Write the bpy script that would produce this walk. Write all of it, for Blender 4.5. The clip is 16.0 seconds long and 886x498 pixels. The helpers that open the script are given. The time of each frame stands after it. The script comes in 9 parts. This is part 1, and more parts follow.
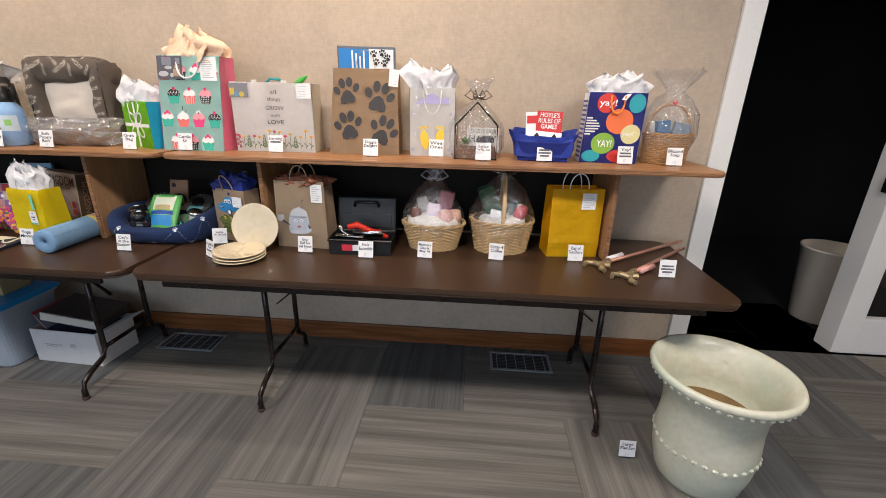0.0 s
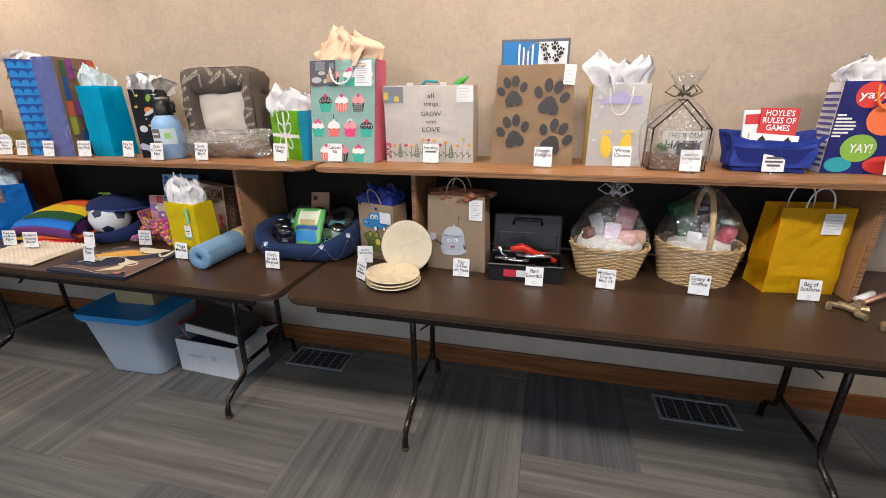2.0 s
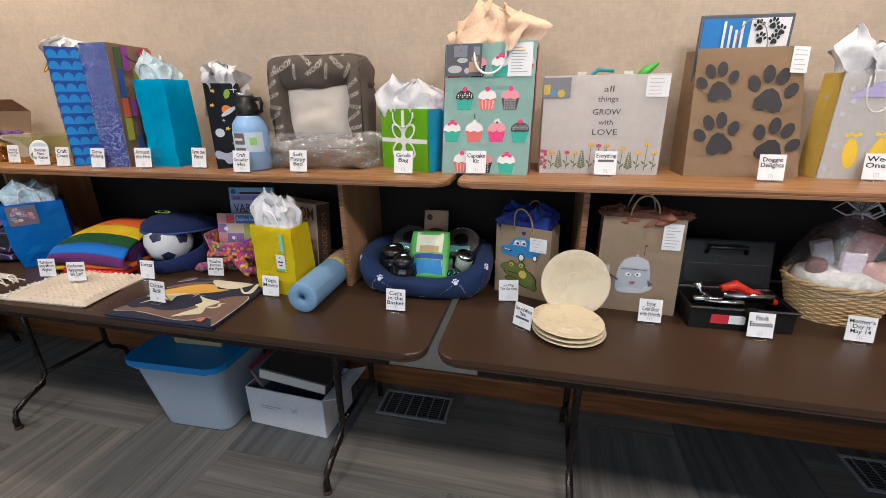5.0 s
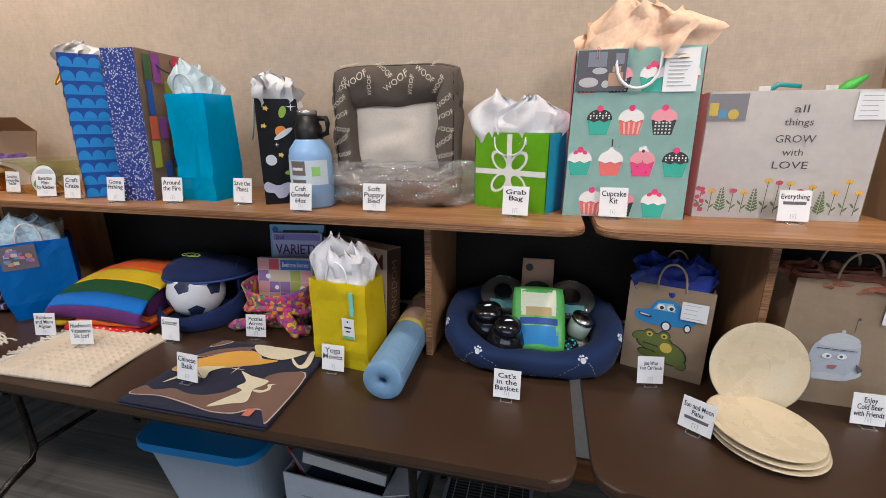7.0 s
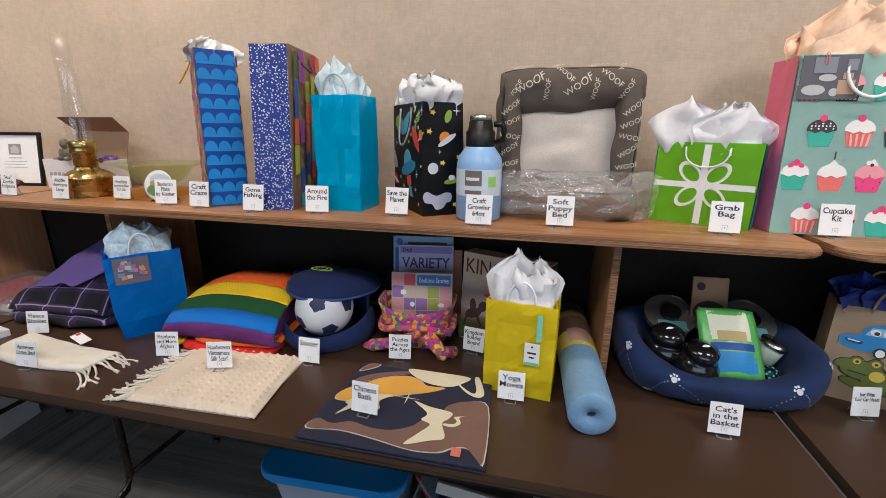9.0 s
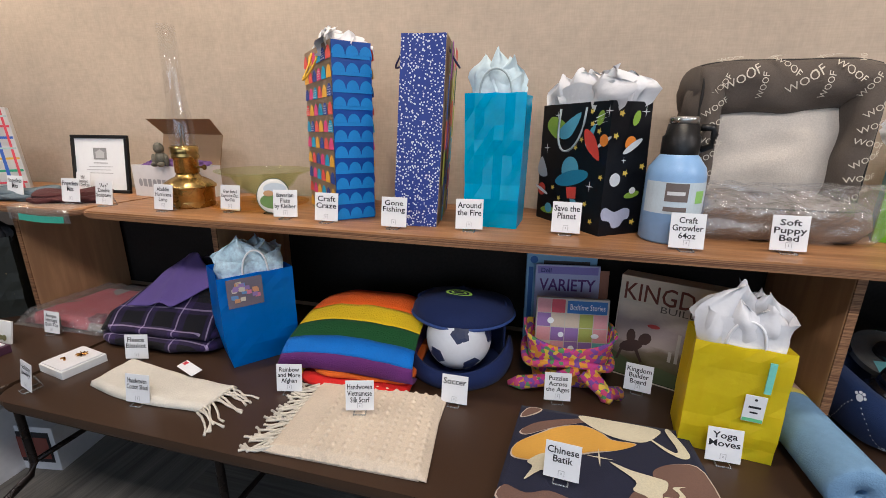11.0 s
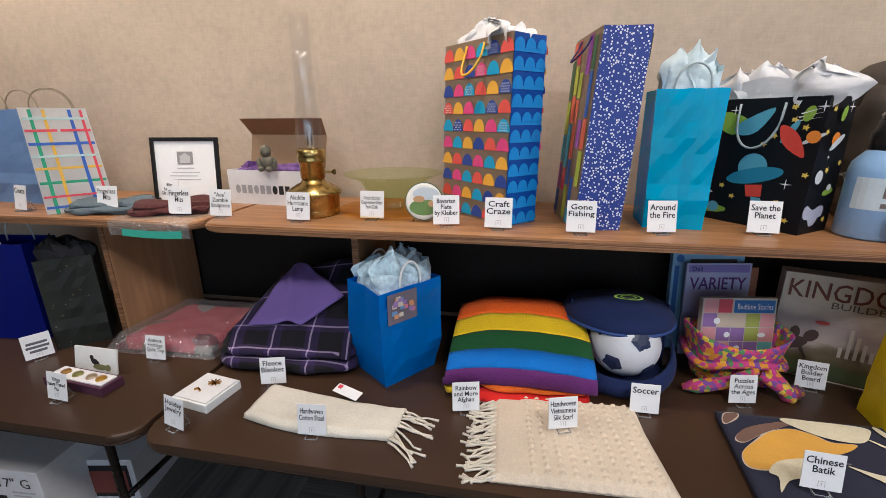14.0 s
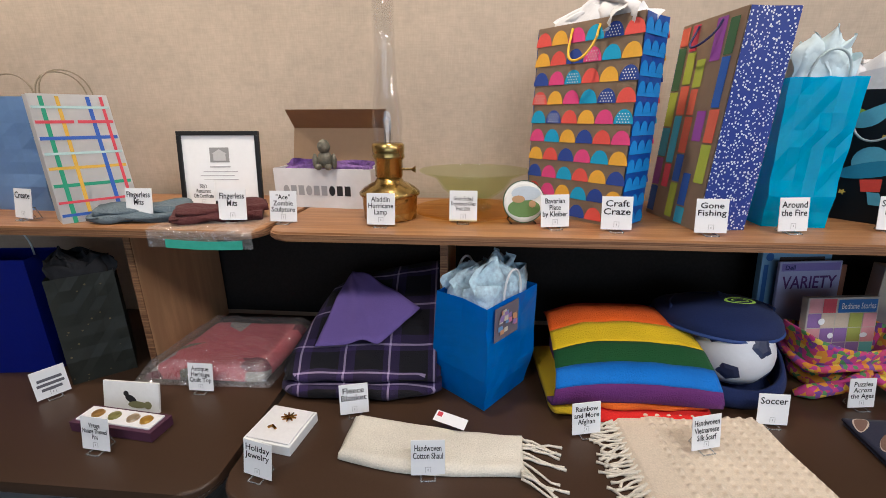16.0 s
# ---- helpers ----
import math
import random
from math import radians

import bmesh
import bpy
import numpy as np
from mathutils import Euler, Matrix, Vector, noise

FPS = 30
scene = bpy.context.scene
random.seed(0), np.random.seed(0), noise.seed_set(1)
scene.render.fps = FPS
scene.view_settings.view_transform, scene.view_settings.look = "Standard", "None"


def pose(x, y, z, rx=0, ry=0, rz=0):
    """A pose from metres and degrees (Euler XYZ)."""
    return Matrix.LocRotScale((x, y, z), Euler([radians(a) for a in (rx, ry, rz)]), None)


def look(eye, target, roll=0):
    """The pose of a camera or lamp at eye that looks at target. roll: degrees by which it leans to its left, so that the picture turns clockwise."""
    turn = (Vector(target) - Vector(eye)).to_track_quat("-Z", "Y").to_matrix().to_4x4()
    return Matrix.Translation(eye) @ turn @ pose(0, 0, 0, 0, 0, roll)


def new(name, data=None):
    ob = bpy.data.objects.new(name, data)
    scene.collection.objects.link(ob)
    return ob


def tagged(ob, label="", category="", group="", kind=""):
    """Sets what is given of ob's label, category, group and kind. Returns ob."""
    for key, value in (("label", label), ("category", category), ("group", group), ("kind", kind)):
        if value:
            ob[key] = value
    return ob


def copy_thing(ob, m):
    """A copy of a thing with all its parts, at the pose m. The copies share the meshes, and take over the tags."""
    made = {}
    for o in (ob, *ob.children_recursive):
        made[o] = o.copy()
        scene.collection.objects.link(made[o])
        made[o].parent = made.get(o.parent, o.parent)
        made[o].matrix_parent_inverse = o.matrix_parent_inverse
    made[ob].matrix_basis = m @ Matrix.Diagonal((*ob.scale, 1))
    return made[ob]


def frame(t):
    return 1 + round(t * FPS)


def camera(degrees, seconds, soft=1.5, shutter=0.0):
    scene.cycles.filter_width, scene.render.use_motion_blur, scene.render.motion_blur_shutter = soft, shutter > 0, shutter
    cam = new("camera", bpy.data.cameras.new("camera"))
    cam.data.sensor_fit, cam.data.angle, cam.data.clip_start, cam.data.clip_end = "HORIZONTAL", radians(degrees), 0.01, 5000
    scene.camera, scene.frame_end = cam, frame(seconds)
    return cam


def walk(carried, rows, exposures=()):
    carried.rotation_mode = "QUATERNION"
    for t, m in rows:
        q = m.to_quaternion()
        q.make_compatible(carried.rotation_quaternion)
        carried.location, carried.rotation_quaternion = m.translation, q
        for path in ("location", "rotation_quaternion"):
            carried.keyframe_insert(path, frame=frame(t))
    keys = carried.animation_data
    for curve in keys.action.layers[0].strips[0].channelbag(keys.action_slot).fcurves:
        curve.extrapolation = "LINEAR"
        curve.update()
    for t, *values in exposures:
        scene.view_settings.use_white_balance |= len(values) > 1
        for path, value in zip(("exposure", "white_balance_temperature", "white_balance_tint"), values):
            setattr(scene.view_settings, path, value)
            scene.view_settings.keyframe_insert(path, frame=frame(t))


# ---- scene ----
cam = camera(93.2, 16.0, soft=0.8)
PATH = [
    (0, (0.003, 0.001, 1.435), (-0.117, 1.810, 0.792), 1.4),
    (0.5, (-0.113, 0.013, 1.441), (-0.308, 1.815, 0.797), 1.1),
    (1, (-0.237, 0.088, 1.445), (-0.507, 1.878, 0.796), 0.7),
    (1.5, (-0.352, 0.173, 1.447), (-0.702, 1.951, 0.800), -0.1),
    (2, (-0.457, 0.232, 1.436), (-0.886, 1.993, 0.792), -0.5),
    (2.5, (-0.579, 0.248, 1.430), (-1.037, 2.001, 0.781), -0.6),
    (3, (-0.707, 0.245, 1.436), (-1.161, 1.993, 0.775), -0.8),
    (3.5, (-0.810, 0.273, 1.431), (-1.242, 2.025, 0.764), -1.1),
    (4, (-0.908, 0.370, 1.431), (-1.315, 2.126, 0.759), -1),
    (6.5, (-1.444, 0.685, 1.399), (-1.884, 2.475, 0.847), -0.1),
    (7, (-1.526, 0.779, 1.416), (-1.957, 2.574, 0.874), -0.2),
    (7.5, (-1.629, 0.789, 1.414), (-2.059, 2.586, 0.876), 0.2),
    (8, (-1.795, 0.758, 1.424), (-2.219, 2.557, 0.889), 0.2),
    (8.5, (-1.949, 0.733, 1.425), (-2.355, 2.537, 0.892), 0.3),
    (9, (-2.049, 0.766, 1.423), (-2.448, 2.572, 0.896), 0.6),
    (9.5, (-2.151, 0.832, 1.429), (-2.591, 2.629, 0.901), 0.7),
    (10, (-2.266, 0.861, 1.433), (-2.749, 2.649, 0.915), 0.7),
    (12.5, (-2.739, 0.847, 1.418), (-3.137, 2.646, 0.867), 1.1),
    (13, (-2.823, 0.871, 1.418), (-3.214, 2.670, 0.860), 1.6),
    (13.5, (-2.923, 0.851, 1.427), (-3.304, 2.650, 0.864), 1),
    (14, (-3.012, 0.816, 1.449), (-3.339, 2.624, 0.882), -0.3),
    (14.5, (-3.099, 0.801, 1.443), (-3.368, 2.617, 0.864), -0.7),
    (15, (-3.187, 0.829, 1.421), (-3.405, 2.654, 0.851), -0.3),
    (15.5, (-3.285, 0.865, 1.432), (-3.469, 2.693, 0.860), -0.2),
    (16, (-3.369, 0.894, 1.433), (-3.530, 2.722, 0.857), -0.1),
]
walk(cam, [(t, look(eye, target, roll)) for t, eye, target, roll in PATH], [(0.0, 0.03, 6300, 14.5), (4.0, -0.07, 6120, 12.5), (6.5, -0.26, 5980, 13.5), (10.0, -0.25, 5920, 13.5), (16.0, -0.22, 5860, 12)])

# ---- world, lamps, exposure ----
WALL_Y, SHELF_Z, TABLE_Z = 2.28, 1.183, 0.743
world = bpy.data.worlds.new("sky")
scene.world = world
world.use_nodes = True
wn = world.node_tree.nodes
sky = wn.new("ShaderNodeTexSky")
sky.sky_type, sky.sun_disc, sky.sun_elevation, sky.sun_rotation = "NISHITA", False, radians(40), radians(180)
world.node_tree.links.new(sky.outputs[0], wn["Background"].inputs[0])
wn["Background"].inputs[1].default_value = 0.1


def lamp(name, kind, m, power, color, size=0.1, size_y=None, cone=0, blend=0.5):
    data = bpy.data.lights.new(name, kind)
    data.energy, data.color = power, color
    if kind == "AREA":
        data.shape, data.size, data.size_y = "RECTANGLE", size, size_y or size
    else:
        data.shadow_soft_size = size
    if cone:
        data.spot_size, data.spot_blend = radians(cone), blend
    ob = new(name, data)
    ob.matrix_world = m
    return ob


WARM, NEUTRAL, COOL = (1.0, 0.825, 0.61), (1.0, 0.90, 0.79), (0.56, 0.77, 1.0)
LAMP_X = (0.08, -0.95, -2.25, -3.55, -4.85)
for x, power in zip(LAMP_X, (36, 43, 42, 70, 80)):
    lamp("recessed_spot", "SPOT", look((x, 1.72, 2.66), (x, 2.24, 1.55)), power, WARM, 0.05, cone=100, blend=0.8)
for x, power in ((1.5, 42), (-0.4, 41), (-2.3, 28), (-4.2, 24)):
    lamp("ceiling_panel_light", "AREA", look((x, 0.42, 2.68), (x, 0.43, 0)), power, NEUTRAL, 0.6, 0.3)
lamp("window_daylight", "AREA", look((-1.5, -3.3, 1.55), (-1.5, 2, 1.2)), 54, COOL, 6.0, 1.9)

# ---- materials ----
MATS = {}


def mat(name, col, rough=0.6, metal=0.0, var=0.12, vs=5, gs=90, bump=0.15, bs=160, coat=0.0, sheen=0.0, trans=0.0, ior=1.45, stretch=None):
    """A surface with broad and fine variation of colour and roughness, and fine relief."""
    if name in MATS:
        return MATS[name]
    m = bpy.data.materials.new(name)
    m.use_nodes = True
    n, l = m.node_tree.nodes, m.node_tree.links
    b = n["Principled BSDF"]
    tc = n.new("ShaderNodeTexCoord")
    mp = n.new("ShaderNodeMapping")
    l.new(tc.outputs["Object"], mp.inputs[0])
    if stretch:
        mp.inputs["Scale"].default_value = stretch
    n1, n2, n3 = (n.new("ShaderNodeTexNoise") for _ in range(3))
    for q, s in ((n1, vs), (n2, gs), (n3, bs)):
        q.inputs["Scale"].default_value = s
        q.inputs["Detail"].default_value = 4
        l.new(mp.outputs[0], q.inputs["Vector"])
    add = n.new("ShaderNodeMath")
    add.operation = "MULTIPLY_ADD"
    add.inputs[1].default_value = 0.5
    l.new(n1.outputs[0], add.inputs[0])
    half = n.new("ShaderNodeMath")
    half.operation = "MULTIPLY"
    half.inputs[1].default_value = 0.5
    l.new(n2.outputs[0], half.inputs[0])
    l.new(half.outputs[0], add.inputs[2])
    ramp = n.new("ShaderNodeValToRGB")
    ramp.color_ramp.elements[0].position, ramp.color_ramp.elements[1].position = 0.32, 0.68
    ramp.color_ramp.elements[0].color = (*[max(0, c * (1 - var)) for c in col], 1)
    ramp.color_ramp.elements[1].color = (*[min(1, c * (1 + var)) for c in col], 1)
    l.new(add.outputs[0], ramp.inputs[0])
    l.new(ramp.outputs[0], b.inputs["Base Color"])
    rr = n.new("ShaderNodeMapRange")
    rr.inputs["To Min"].default_value, rr.inputs["To Max"].default_value = max(0.02, rough - 0.1), min(1, rough + 0.1)
    l.new(n1.outputs[0], rr.inputs[0])
    l.new(rr.outputs[0], b.inputs["Roughness"])
    b.inputs["Metallic"].default_value = metal
    b.inputs["Coat Weight"].default_value = coat
    b.inputs["Sheen Weight"].default_value = sheen
    b.inputs["Transmission Weight"].default_value = trans
    b.inputs["IOR"].default_value = ior
    bp = n.new("ShaderNodeBump")
    bp.inputs["Strength"].default_value, bp.inputs["Distance"].default_value = bump, 0.004
    l.new(n3.outputs[0], bp.inputs["Height"])
    l.new(bp.outputs[0], b.inputs["Normal"])
    MATS[name] = m
    return m


def nodes_of(m):
    return m.node_tree.nodes, m.node_tree.links, m.node_tree.nodes["Principled BSDF"]


def paper(name, col, rough=0.5, bump=0.25):
    return mat(name, col, rough, var=0.06, vs=7, gs=40, bump=bump, bs=28)


def cloth(name, col, bump=0.5, bs=500):
    return mat(name, col, 0.9, var=0.16, vs=9, gs=300, bump=bump, bs=bs, sheen=0.04)


def print_ink(name, col):
    return mat("ink_" + name, col, 0.55, var=0.06, vs=20, gs=200, bump=0.08)


def two_tone(name, base, spot, pattern, scale, rough=0.5):
    """A printed pattern of spots on a base colour."""
    m = paper(name, base, rough)
    n, l, b = nodes_of(m)
    tc = n.new("ShaderNodeTexCoord")
    v = n.new("ShaderNodeTexVoronoi")
    v.inputs["Scale"].default_value = scale
    l.new(tc.outputs["Object"], v.inputs["Vector"])
    lt = n.new("ShaderNodeMath")
    lt.operation, lt.inputs[1].default_value = "LESS_THAN", pattern
    l.new(v.outputs["Distance"], lt.inputs[0])
    mix = n.new("ShaderNodeMix")
    mix.data_type = "RGBA"
    old = b.inputs["Base Color"].links[0].from_socket
    l.new(lt.outputs[0], mix.inputs[0])
    l.new(old, mix.inputs[6])
    mix.inputs[7].default_value = (*spot, 1)
    l.new(mix.outputs[2], b.inputs["Base Color"])
    return m


def clear_film(name, tint=(0.97, 0.98, 1.0), gloss=0.16, rough=0.08, bs=26, milky=0.0, crinkle=1.0):
    """Cellophane or thin clear plastic: mostly see-through, with crinkled reflections."""
    m = bpy.data.materials.new(name)
    m.use_nodes = True
    n, l = m.node_tree.nodes, m.node_tree.links
    n.remove(n["Principled BSDF"])
    tr, gl, mx = n.new("ShaderNodeBsdfTransparent"), n.new("ShaderNodeBsdfGlossy"), n.new("ShaderNodeMixShader")
    tr.inputs[0].default_value = (*tint, 1)
    gl.inputs["Roughness"].default_value = rough
    tc, ns, bp = n.new("ShaderNodeTexCoord"), n.new("ShaderNodeTexNoise"), n.new("ShaderNodeBump")
    ns.inputs["Scale"].default_value, ns.inputs["Detail"].default_value = bs, 6
    bp.inputs["Strength"].default_value, bp.inputs["Distance"].default_value = crinkle, 0.02
    l.new(tc.outputs["Object"], ns.inputs["Vector"])
    l.new(ns.outputs[0], bp.inputs["Height"])
    l.new(bp.outputs[0], gl.inputs["Normal"])
    mx.inputs[0].default_value = gloss
    l.new(tr.outputs[0], mx.inputs[1])
    l.new(gl.outputs[0], mx.inputs[2])
    out = mx
    if milky:
        df, m2 = n.new("ShaderNodeBsdfDiffuse"), n.new("ShaderNodeMixShader")
        df.inputs[0].default_value = (0.85, 0.85, 0.85, 1)
        m2.inputs[0].default_value = milky
        l.new(mx.outputs[0], m2.inputs[1])
        l.new(df.outputs[0], m2.inputs[2])
        out = m2
    l.new(out.outputs[0], n["Material Output"].inputs[0])
    return m


def wood(name, dark, light, rough=0.45, along=(1, 14, 14), scale=3.0, bump=0.08):
    m = mat(name, light, rough, var=0.1, vs=2, gs=60, bump=bump, bs=120, stretch=along)
    n, l, b = nodes_of(m)
    mp = [q for q in n if q.type == "MAPPING"][0]
    ns = n.new("ShaderNodeTexNoise")
    ns.inputs["Scale"].default_value, ns.inputs["Detail"].default_value, ns.inputs["Distortion"].default_value = scale, 8, 0.6
    l.new(mp.outputs[0], ns.inputs["Vector"])
    mix = n.new("ShaderNodeMix")
    mix.data_type = "RGBA"
    old = b.inputs["Base Color"].links[0].from_socket
    cr = n.new("ShaderNodeValToRGB")
    cr.color_ramp.elements[0].position, cr.color_ramp.elements[1].position = 0.42, 0.62
    l.new(ns.outputs[0], cr.inputs[0])
    l.new(cr.outputs[0], mix.inputs[0])
    mix.inputs[6].default_value = (*dark, 1)
    l.new(old, mix.inputs[7])
    l.new(mix.outputs[2], b.inputs["Base Color"])
    return m


M_PLY = wood("birch_plywood", (0.27, 0.125, 0.05), (0.40, 0.20, 0.085), 0.42)
M_PLYV = wood("upright_plywood", (0.38, 0.21, 0.105), (0.46, 0.265, 0.13), 0.5, along=(9, 9, 1.0))
M_PLYEDGE = wood("plywood_edge", (0.13, 0.055, 0.025), (0.36, 0.19, 0.09), 0.6, along=(0.4, 8, 160), scale=4)
M_BASE = wood("stained_oak_trim", (0.16, 0.055, 0.016), (0.27, 0.10, 0.032), 0.4)
M_TABLE = mat("brown_laminate", (0.050, 0.027, 0.0155), 0.36, var=0.12, vs=3, gs=220, bump=0.05, bs=500)
M_EDGE = mat("dark_vinyl_edge", (0.05, 0.03, 0.02), 0.35, var=0.2, vs=9)
M_STEEL = mat("brown_enamelled_steel", (0.02, 0.0135, 0.0115), 0.28, metal=0.3, var=0.3, vs=12, bump=0.05)
M_WHITE = mat("white_paint", (0.78, 0.79, 0.78), 0.4, var=0.04, vs=3, bump=0.06)
# near-black stands for missing light in the room beyond; also on the subfloor
M_DARK = mat("unlit_near_black", (0.004, 0.0037, 0.0037), 0.9, var=0.3, vs=2)
# shade of the recess under the riser shelves, put into a near-black colour
M_BACK = mat("recess_shade_black", (0.019, 0.0155, 0.013), 0.9, var=0.25, vs=3, gs=120, bump=0.1)
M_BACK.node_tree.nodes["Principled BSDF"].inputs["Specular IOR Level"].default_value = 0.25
M_CEIL = mat("ceiling_paint", (0.7, 0.68, 0.64), 0.9, var=0.03)
M_CARD = mat("card_stock", (0.80, 0.81, 0.82), 0.6, var=0.02, vs=30, bump=0.05)
M_TEXT = mat("black_ink", (0.015, 0.015, 0.018), 0.6, var=0.1)
M_GREYINK = mat("grey_ink", (0.45, 0.45, 0.46), 0.6, var=0.1)
M_STAND = mat("clear_acrylic", (0.75, 0.8, 0.82), 0.12, var=0.02, trans=0.85)
M_TISSUE = mat("white_tissue", (0.72, 0.72, 0.74), 0.75, var=0.05, vs=14, bump=0.3, bs=60)
M_CELLO = clear_film("cellophane", gloss=0.21, rough=0.05, bs=34, milky=0.008)
M_FILM = clear_film("plastic_bag_film", gloss=0.27, rough=0.13, bs=38, milky=0.08)
M_GLASS = clear_film("lamp_glass", (0.99, 0.992, 0.995), 0.06, 0.02, 3, crinkle=0.02)

# textured vinyl wallcovering: woven threads over a mottled ground
M_WALL = mat("woven_vinyl_wallcovering", (0.47, 0.388, 0.305), 0.7, var=0.10, vs=7, gs=45, bump=0.12, bs=90)
_n, _l, _b = nodes_of(M_WALL)
_tc = _n.new("ShaderNodeTexCoord")
for _s in ((22, 22, 260), (260, 22, 22)):
    _m, _t, _x, _r = _n.new("ShaderNodeMapping"), _n.new("ShaderNodeTexNoise"), _n.new("ShaderNodeMix"), _n.new("ShaderNodeMapRange")
    _m.inputs["Scale"].default_value = _s
    _t.inputs["Scale"].default_value, _t.inputs["Detail"].default_value = 1.0, 3
    _l.new(_tc.outputs["Object"], _m.inputs[0])
    _l.new(_m.outputs[0], _t.inputs["Vector"])
    _l.new(_t.outputs[0], _r.inputs[0])
    _r.inputs["From Min"].default_value, _r.inputs["From Max"].default_value = 0.3, 0.7
    _r.inputs["To Min"].default_value, _r.inputs["To Max"].default_value = 0.96, 1.035
    _x.data_type, _x.blend_type = "RGBA", "MULTIPLY"
    _x.inputs[0].default_value = 1.0
    _old = _b.inputs["Base Color"].links[0].from_socket
    _l.new(_old, _x.inputs[6])
    _l.new(_r.outputs[0], _x.inputs[7])
    _l.new(_x.outputs[2], _b.inputs["Base Color"])

# carpet plank: streaks along the plank, a shade of its own for each plank
M_CARPET = mat("striated_carpet", (0.170, 0.160, 0.142), 0.95, var=0.2, vs=3, gs=700, bump=0.9, bs=600)
_n, _l, _b = nodes_of(M_CARPET)
_tc, _oi = _n.new("ShaderNodeTexCoord"), _n.new("ShaderNodeObjectInfo")
_cmb = _n.new("ShaderNodeCombineXYZ")
for _k in range(3):
    _q = _n.new("ShaderNodeMath")
    _q.operation, _q.inputs[1].default_value = "MULTIPLY", 31.0 + 7 * _k
    _l.new(_oi.outputs["Random"], _q.inputs[0])
    _l.new(_q.outputs[0], _cmb.inputs[_k])
_sh = _n.new("ShaderNodeMix")
_sh.data_type, _sh.blend_type = "RGBA", "MIX"
_sh.inputs[6].default_value, _sh.inputs[7].default_value = (0.105, 0.110, 0.112, 1), (0.205, 0.188, 0.160, 1)
_l.new(_oi.outputs["Random"], _sh.inputs[0])
_l.new(_sh.outputs[2], _b.inputs["Base Color"])
for _s, _lo, _hi in (((0.8, 22, 1), 0.70, 1.28), ((2.5, 150, 1), 0.84, 1.16)):
    _m, _t, _x, _r = _n.new("ShaderNodeMapping"), _n.new("ShaderNodeTexNoise"), _n.new("ShaderNodeMix"), _n.new("ShaderNodeMapRange")
    _m.inputs["Scale"].default_value = _s
    _l.new(_cmb.outputs[0], _m.inputs["Location"])
    _t.inputs["Scale"].default_value, _t.inputs["Detail"].default_value = 1.0, 4
    _l.new(_tc.outputs["Object"], _m.inputs[0])
    _l.new(_m.outputs[0], _t.inputs["Vector"])
    _l.new(_t.outputs[0], _r.inputs[0])
    _r.inputs["From Min"].default_value, _r.inputs["From Max"].default_value = 0.32, 0.68
    _r.inputs["To Min"].default_value, _r.inputs["To Max"].default_value = _lo, _hi
    _x.data_type, _x.blend_type = "RGBA", "MULTIPLY"
    _x.inputs[0].default_value = 1.0
    _old = _b.inputs["Base Color"].links[0].from_socket
    _l.new(_old, _x.inputs[6])
    _l.new(_r.outputs[0], _x.inputs[7])
    _l.new(_x.outputs[2], _b.inputs["Base Color"])


# ---- mesh helpers ----
def part(name, bm, material, parent=None, label="", smooth=False):
    """Links a bmesh as one mesh object, under a thing or a part."""
    me = bpy.data.meshes.new(name)
    bm.to_mesh(me)
    bm.free()
    if smooth:
        me.polygons.foreach_set("use_smooth", [True] * len(me.polygons))
    me.materials.append(material)
    ob = new(name, me)
    if parent:
        ob.parent = parent
    return tagged(ob, label=label)


def thing(name, label, category, m, group="", kind=""):
    """An Empty at the base of a thing, which carries its tags."""
    ob = new(name)
    ob.empty_display_size = 0.05
    ob.matrix_world = m
    return tagged(ob, label, category, group, kind)


def add_box(bm, size, at, bevel=0.0, m=None):
    r = bmesh.ops.create_cube(bm, size=1.0, matrix=Matrix.Translation(at) @ Matrix.Diagonal((*size, 1)))
    if bevel:
        es = list({e for v in r["verts"] for e in v.link_edges})
        r = bmesh.ops.bevel(bm, geom=es, offset=bevel, segments=2, affect="EDGES", profile=0.6)
    if m:
        bmesh.ops.transform(bm, matrix=m, verts=list({v for v in r["verts"]}))
    return r


def box(size, at=(0, 0, 0), bevel=0.0):
    bm = bmesh.new()
    add_box(bm, size, at, bevel)
    return bm


def add_tube(bm, pts, r, seg=8, closed=False, cap=True):
    """A round tube along points; r is a number or a list."""
    pts = [Vector(p) for p in pts]
    n = len(pts)
    rs = r if isinstance(r, (list, tuple)) else [r] * n
    rings = []
    up = Vector((0.13, 0.21, 0.97))
    for i, p in enumerate(pts):
        a = pts[(i - 1) % n] if closed or i else p
        b = pts[(i + 1) % n] if closed or i < n - 1 else p
        d = (b - a).normalized()
        u = d.cross(up)
        if u.length < 0.05:
            u = d.cross(Vector((1, 0, 0)))
        u.normalize()
        w = d.cross(u).normalized()
        rings.append([bm.verts.new(p + rs[i] * (math.cos(2 * math.pi * k / seg) * u + math.sin(2 * math.pi * k / seg) * w)) for k in range(seg)])
    for i in range(n if closed else n - 1):
        a, b = rings[i], rings[(i + 1) % n]
        for k in range(seg):
            bm.faces.new((a[k], a[(k + 1) % seg], b[(k + 1) % seg], b[k]))
    if cap and not closed:
        bm.faces.new(rings[0][::-1])
        bm.faces.new(rings[-1])


def tube(pts, r, seg=8, closed=False):
    bm = bmesh.new()
    add_tube(bm, pts, r, seg, closed)
    return bm


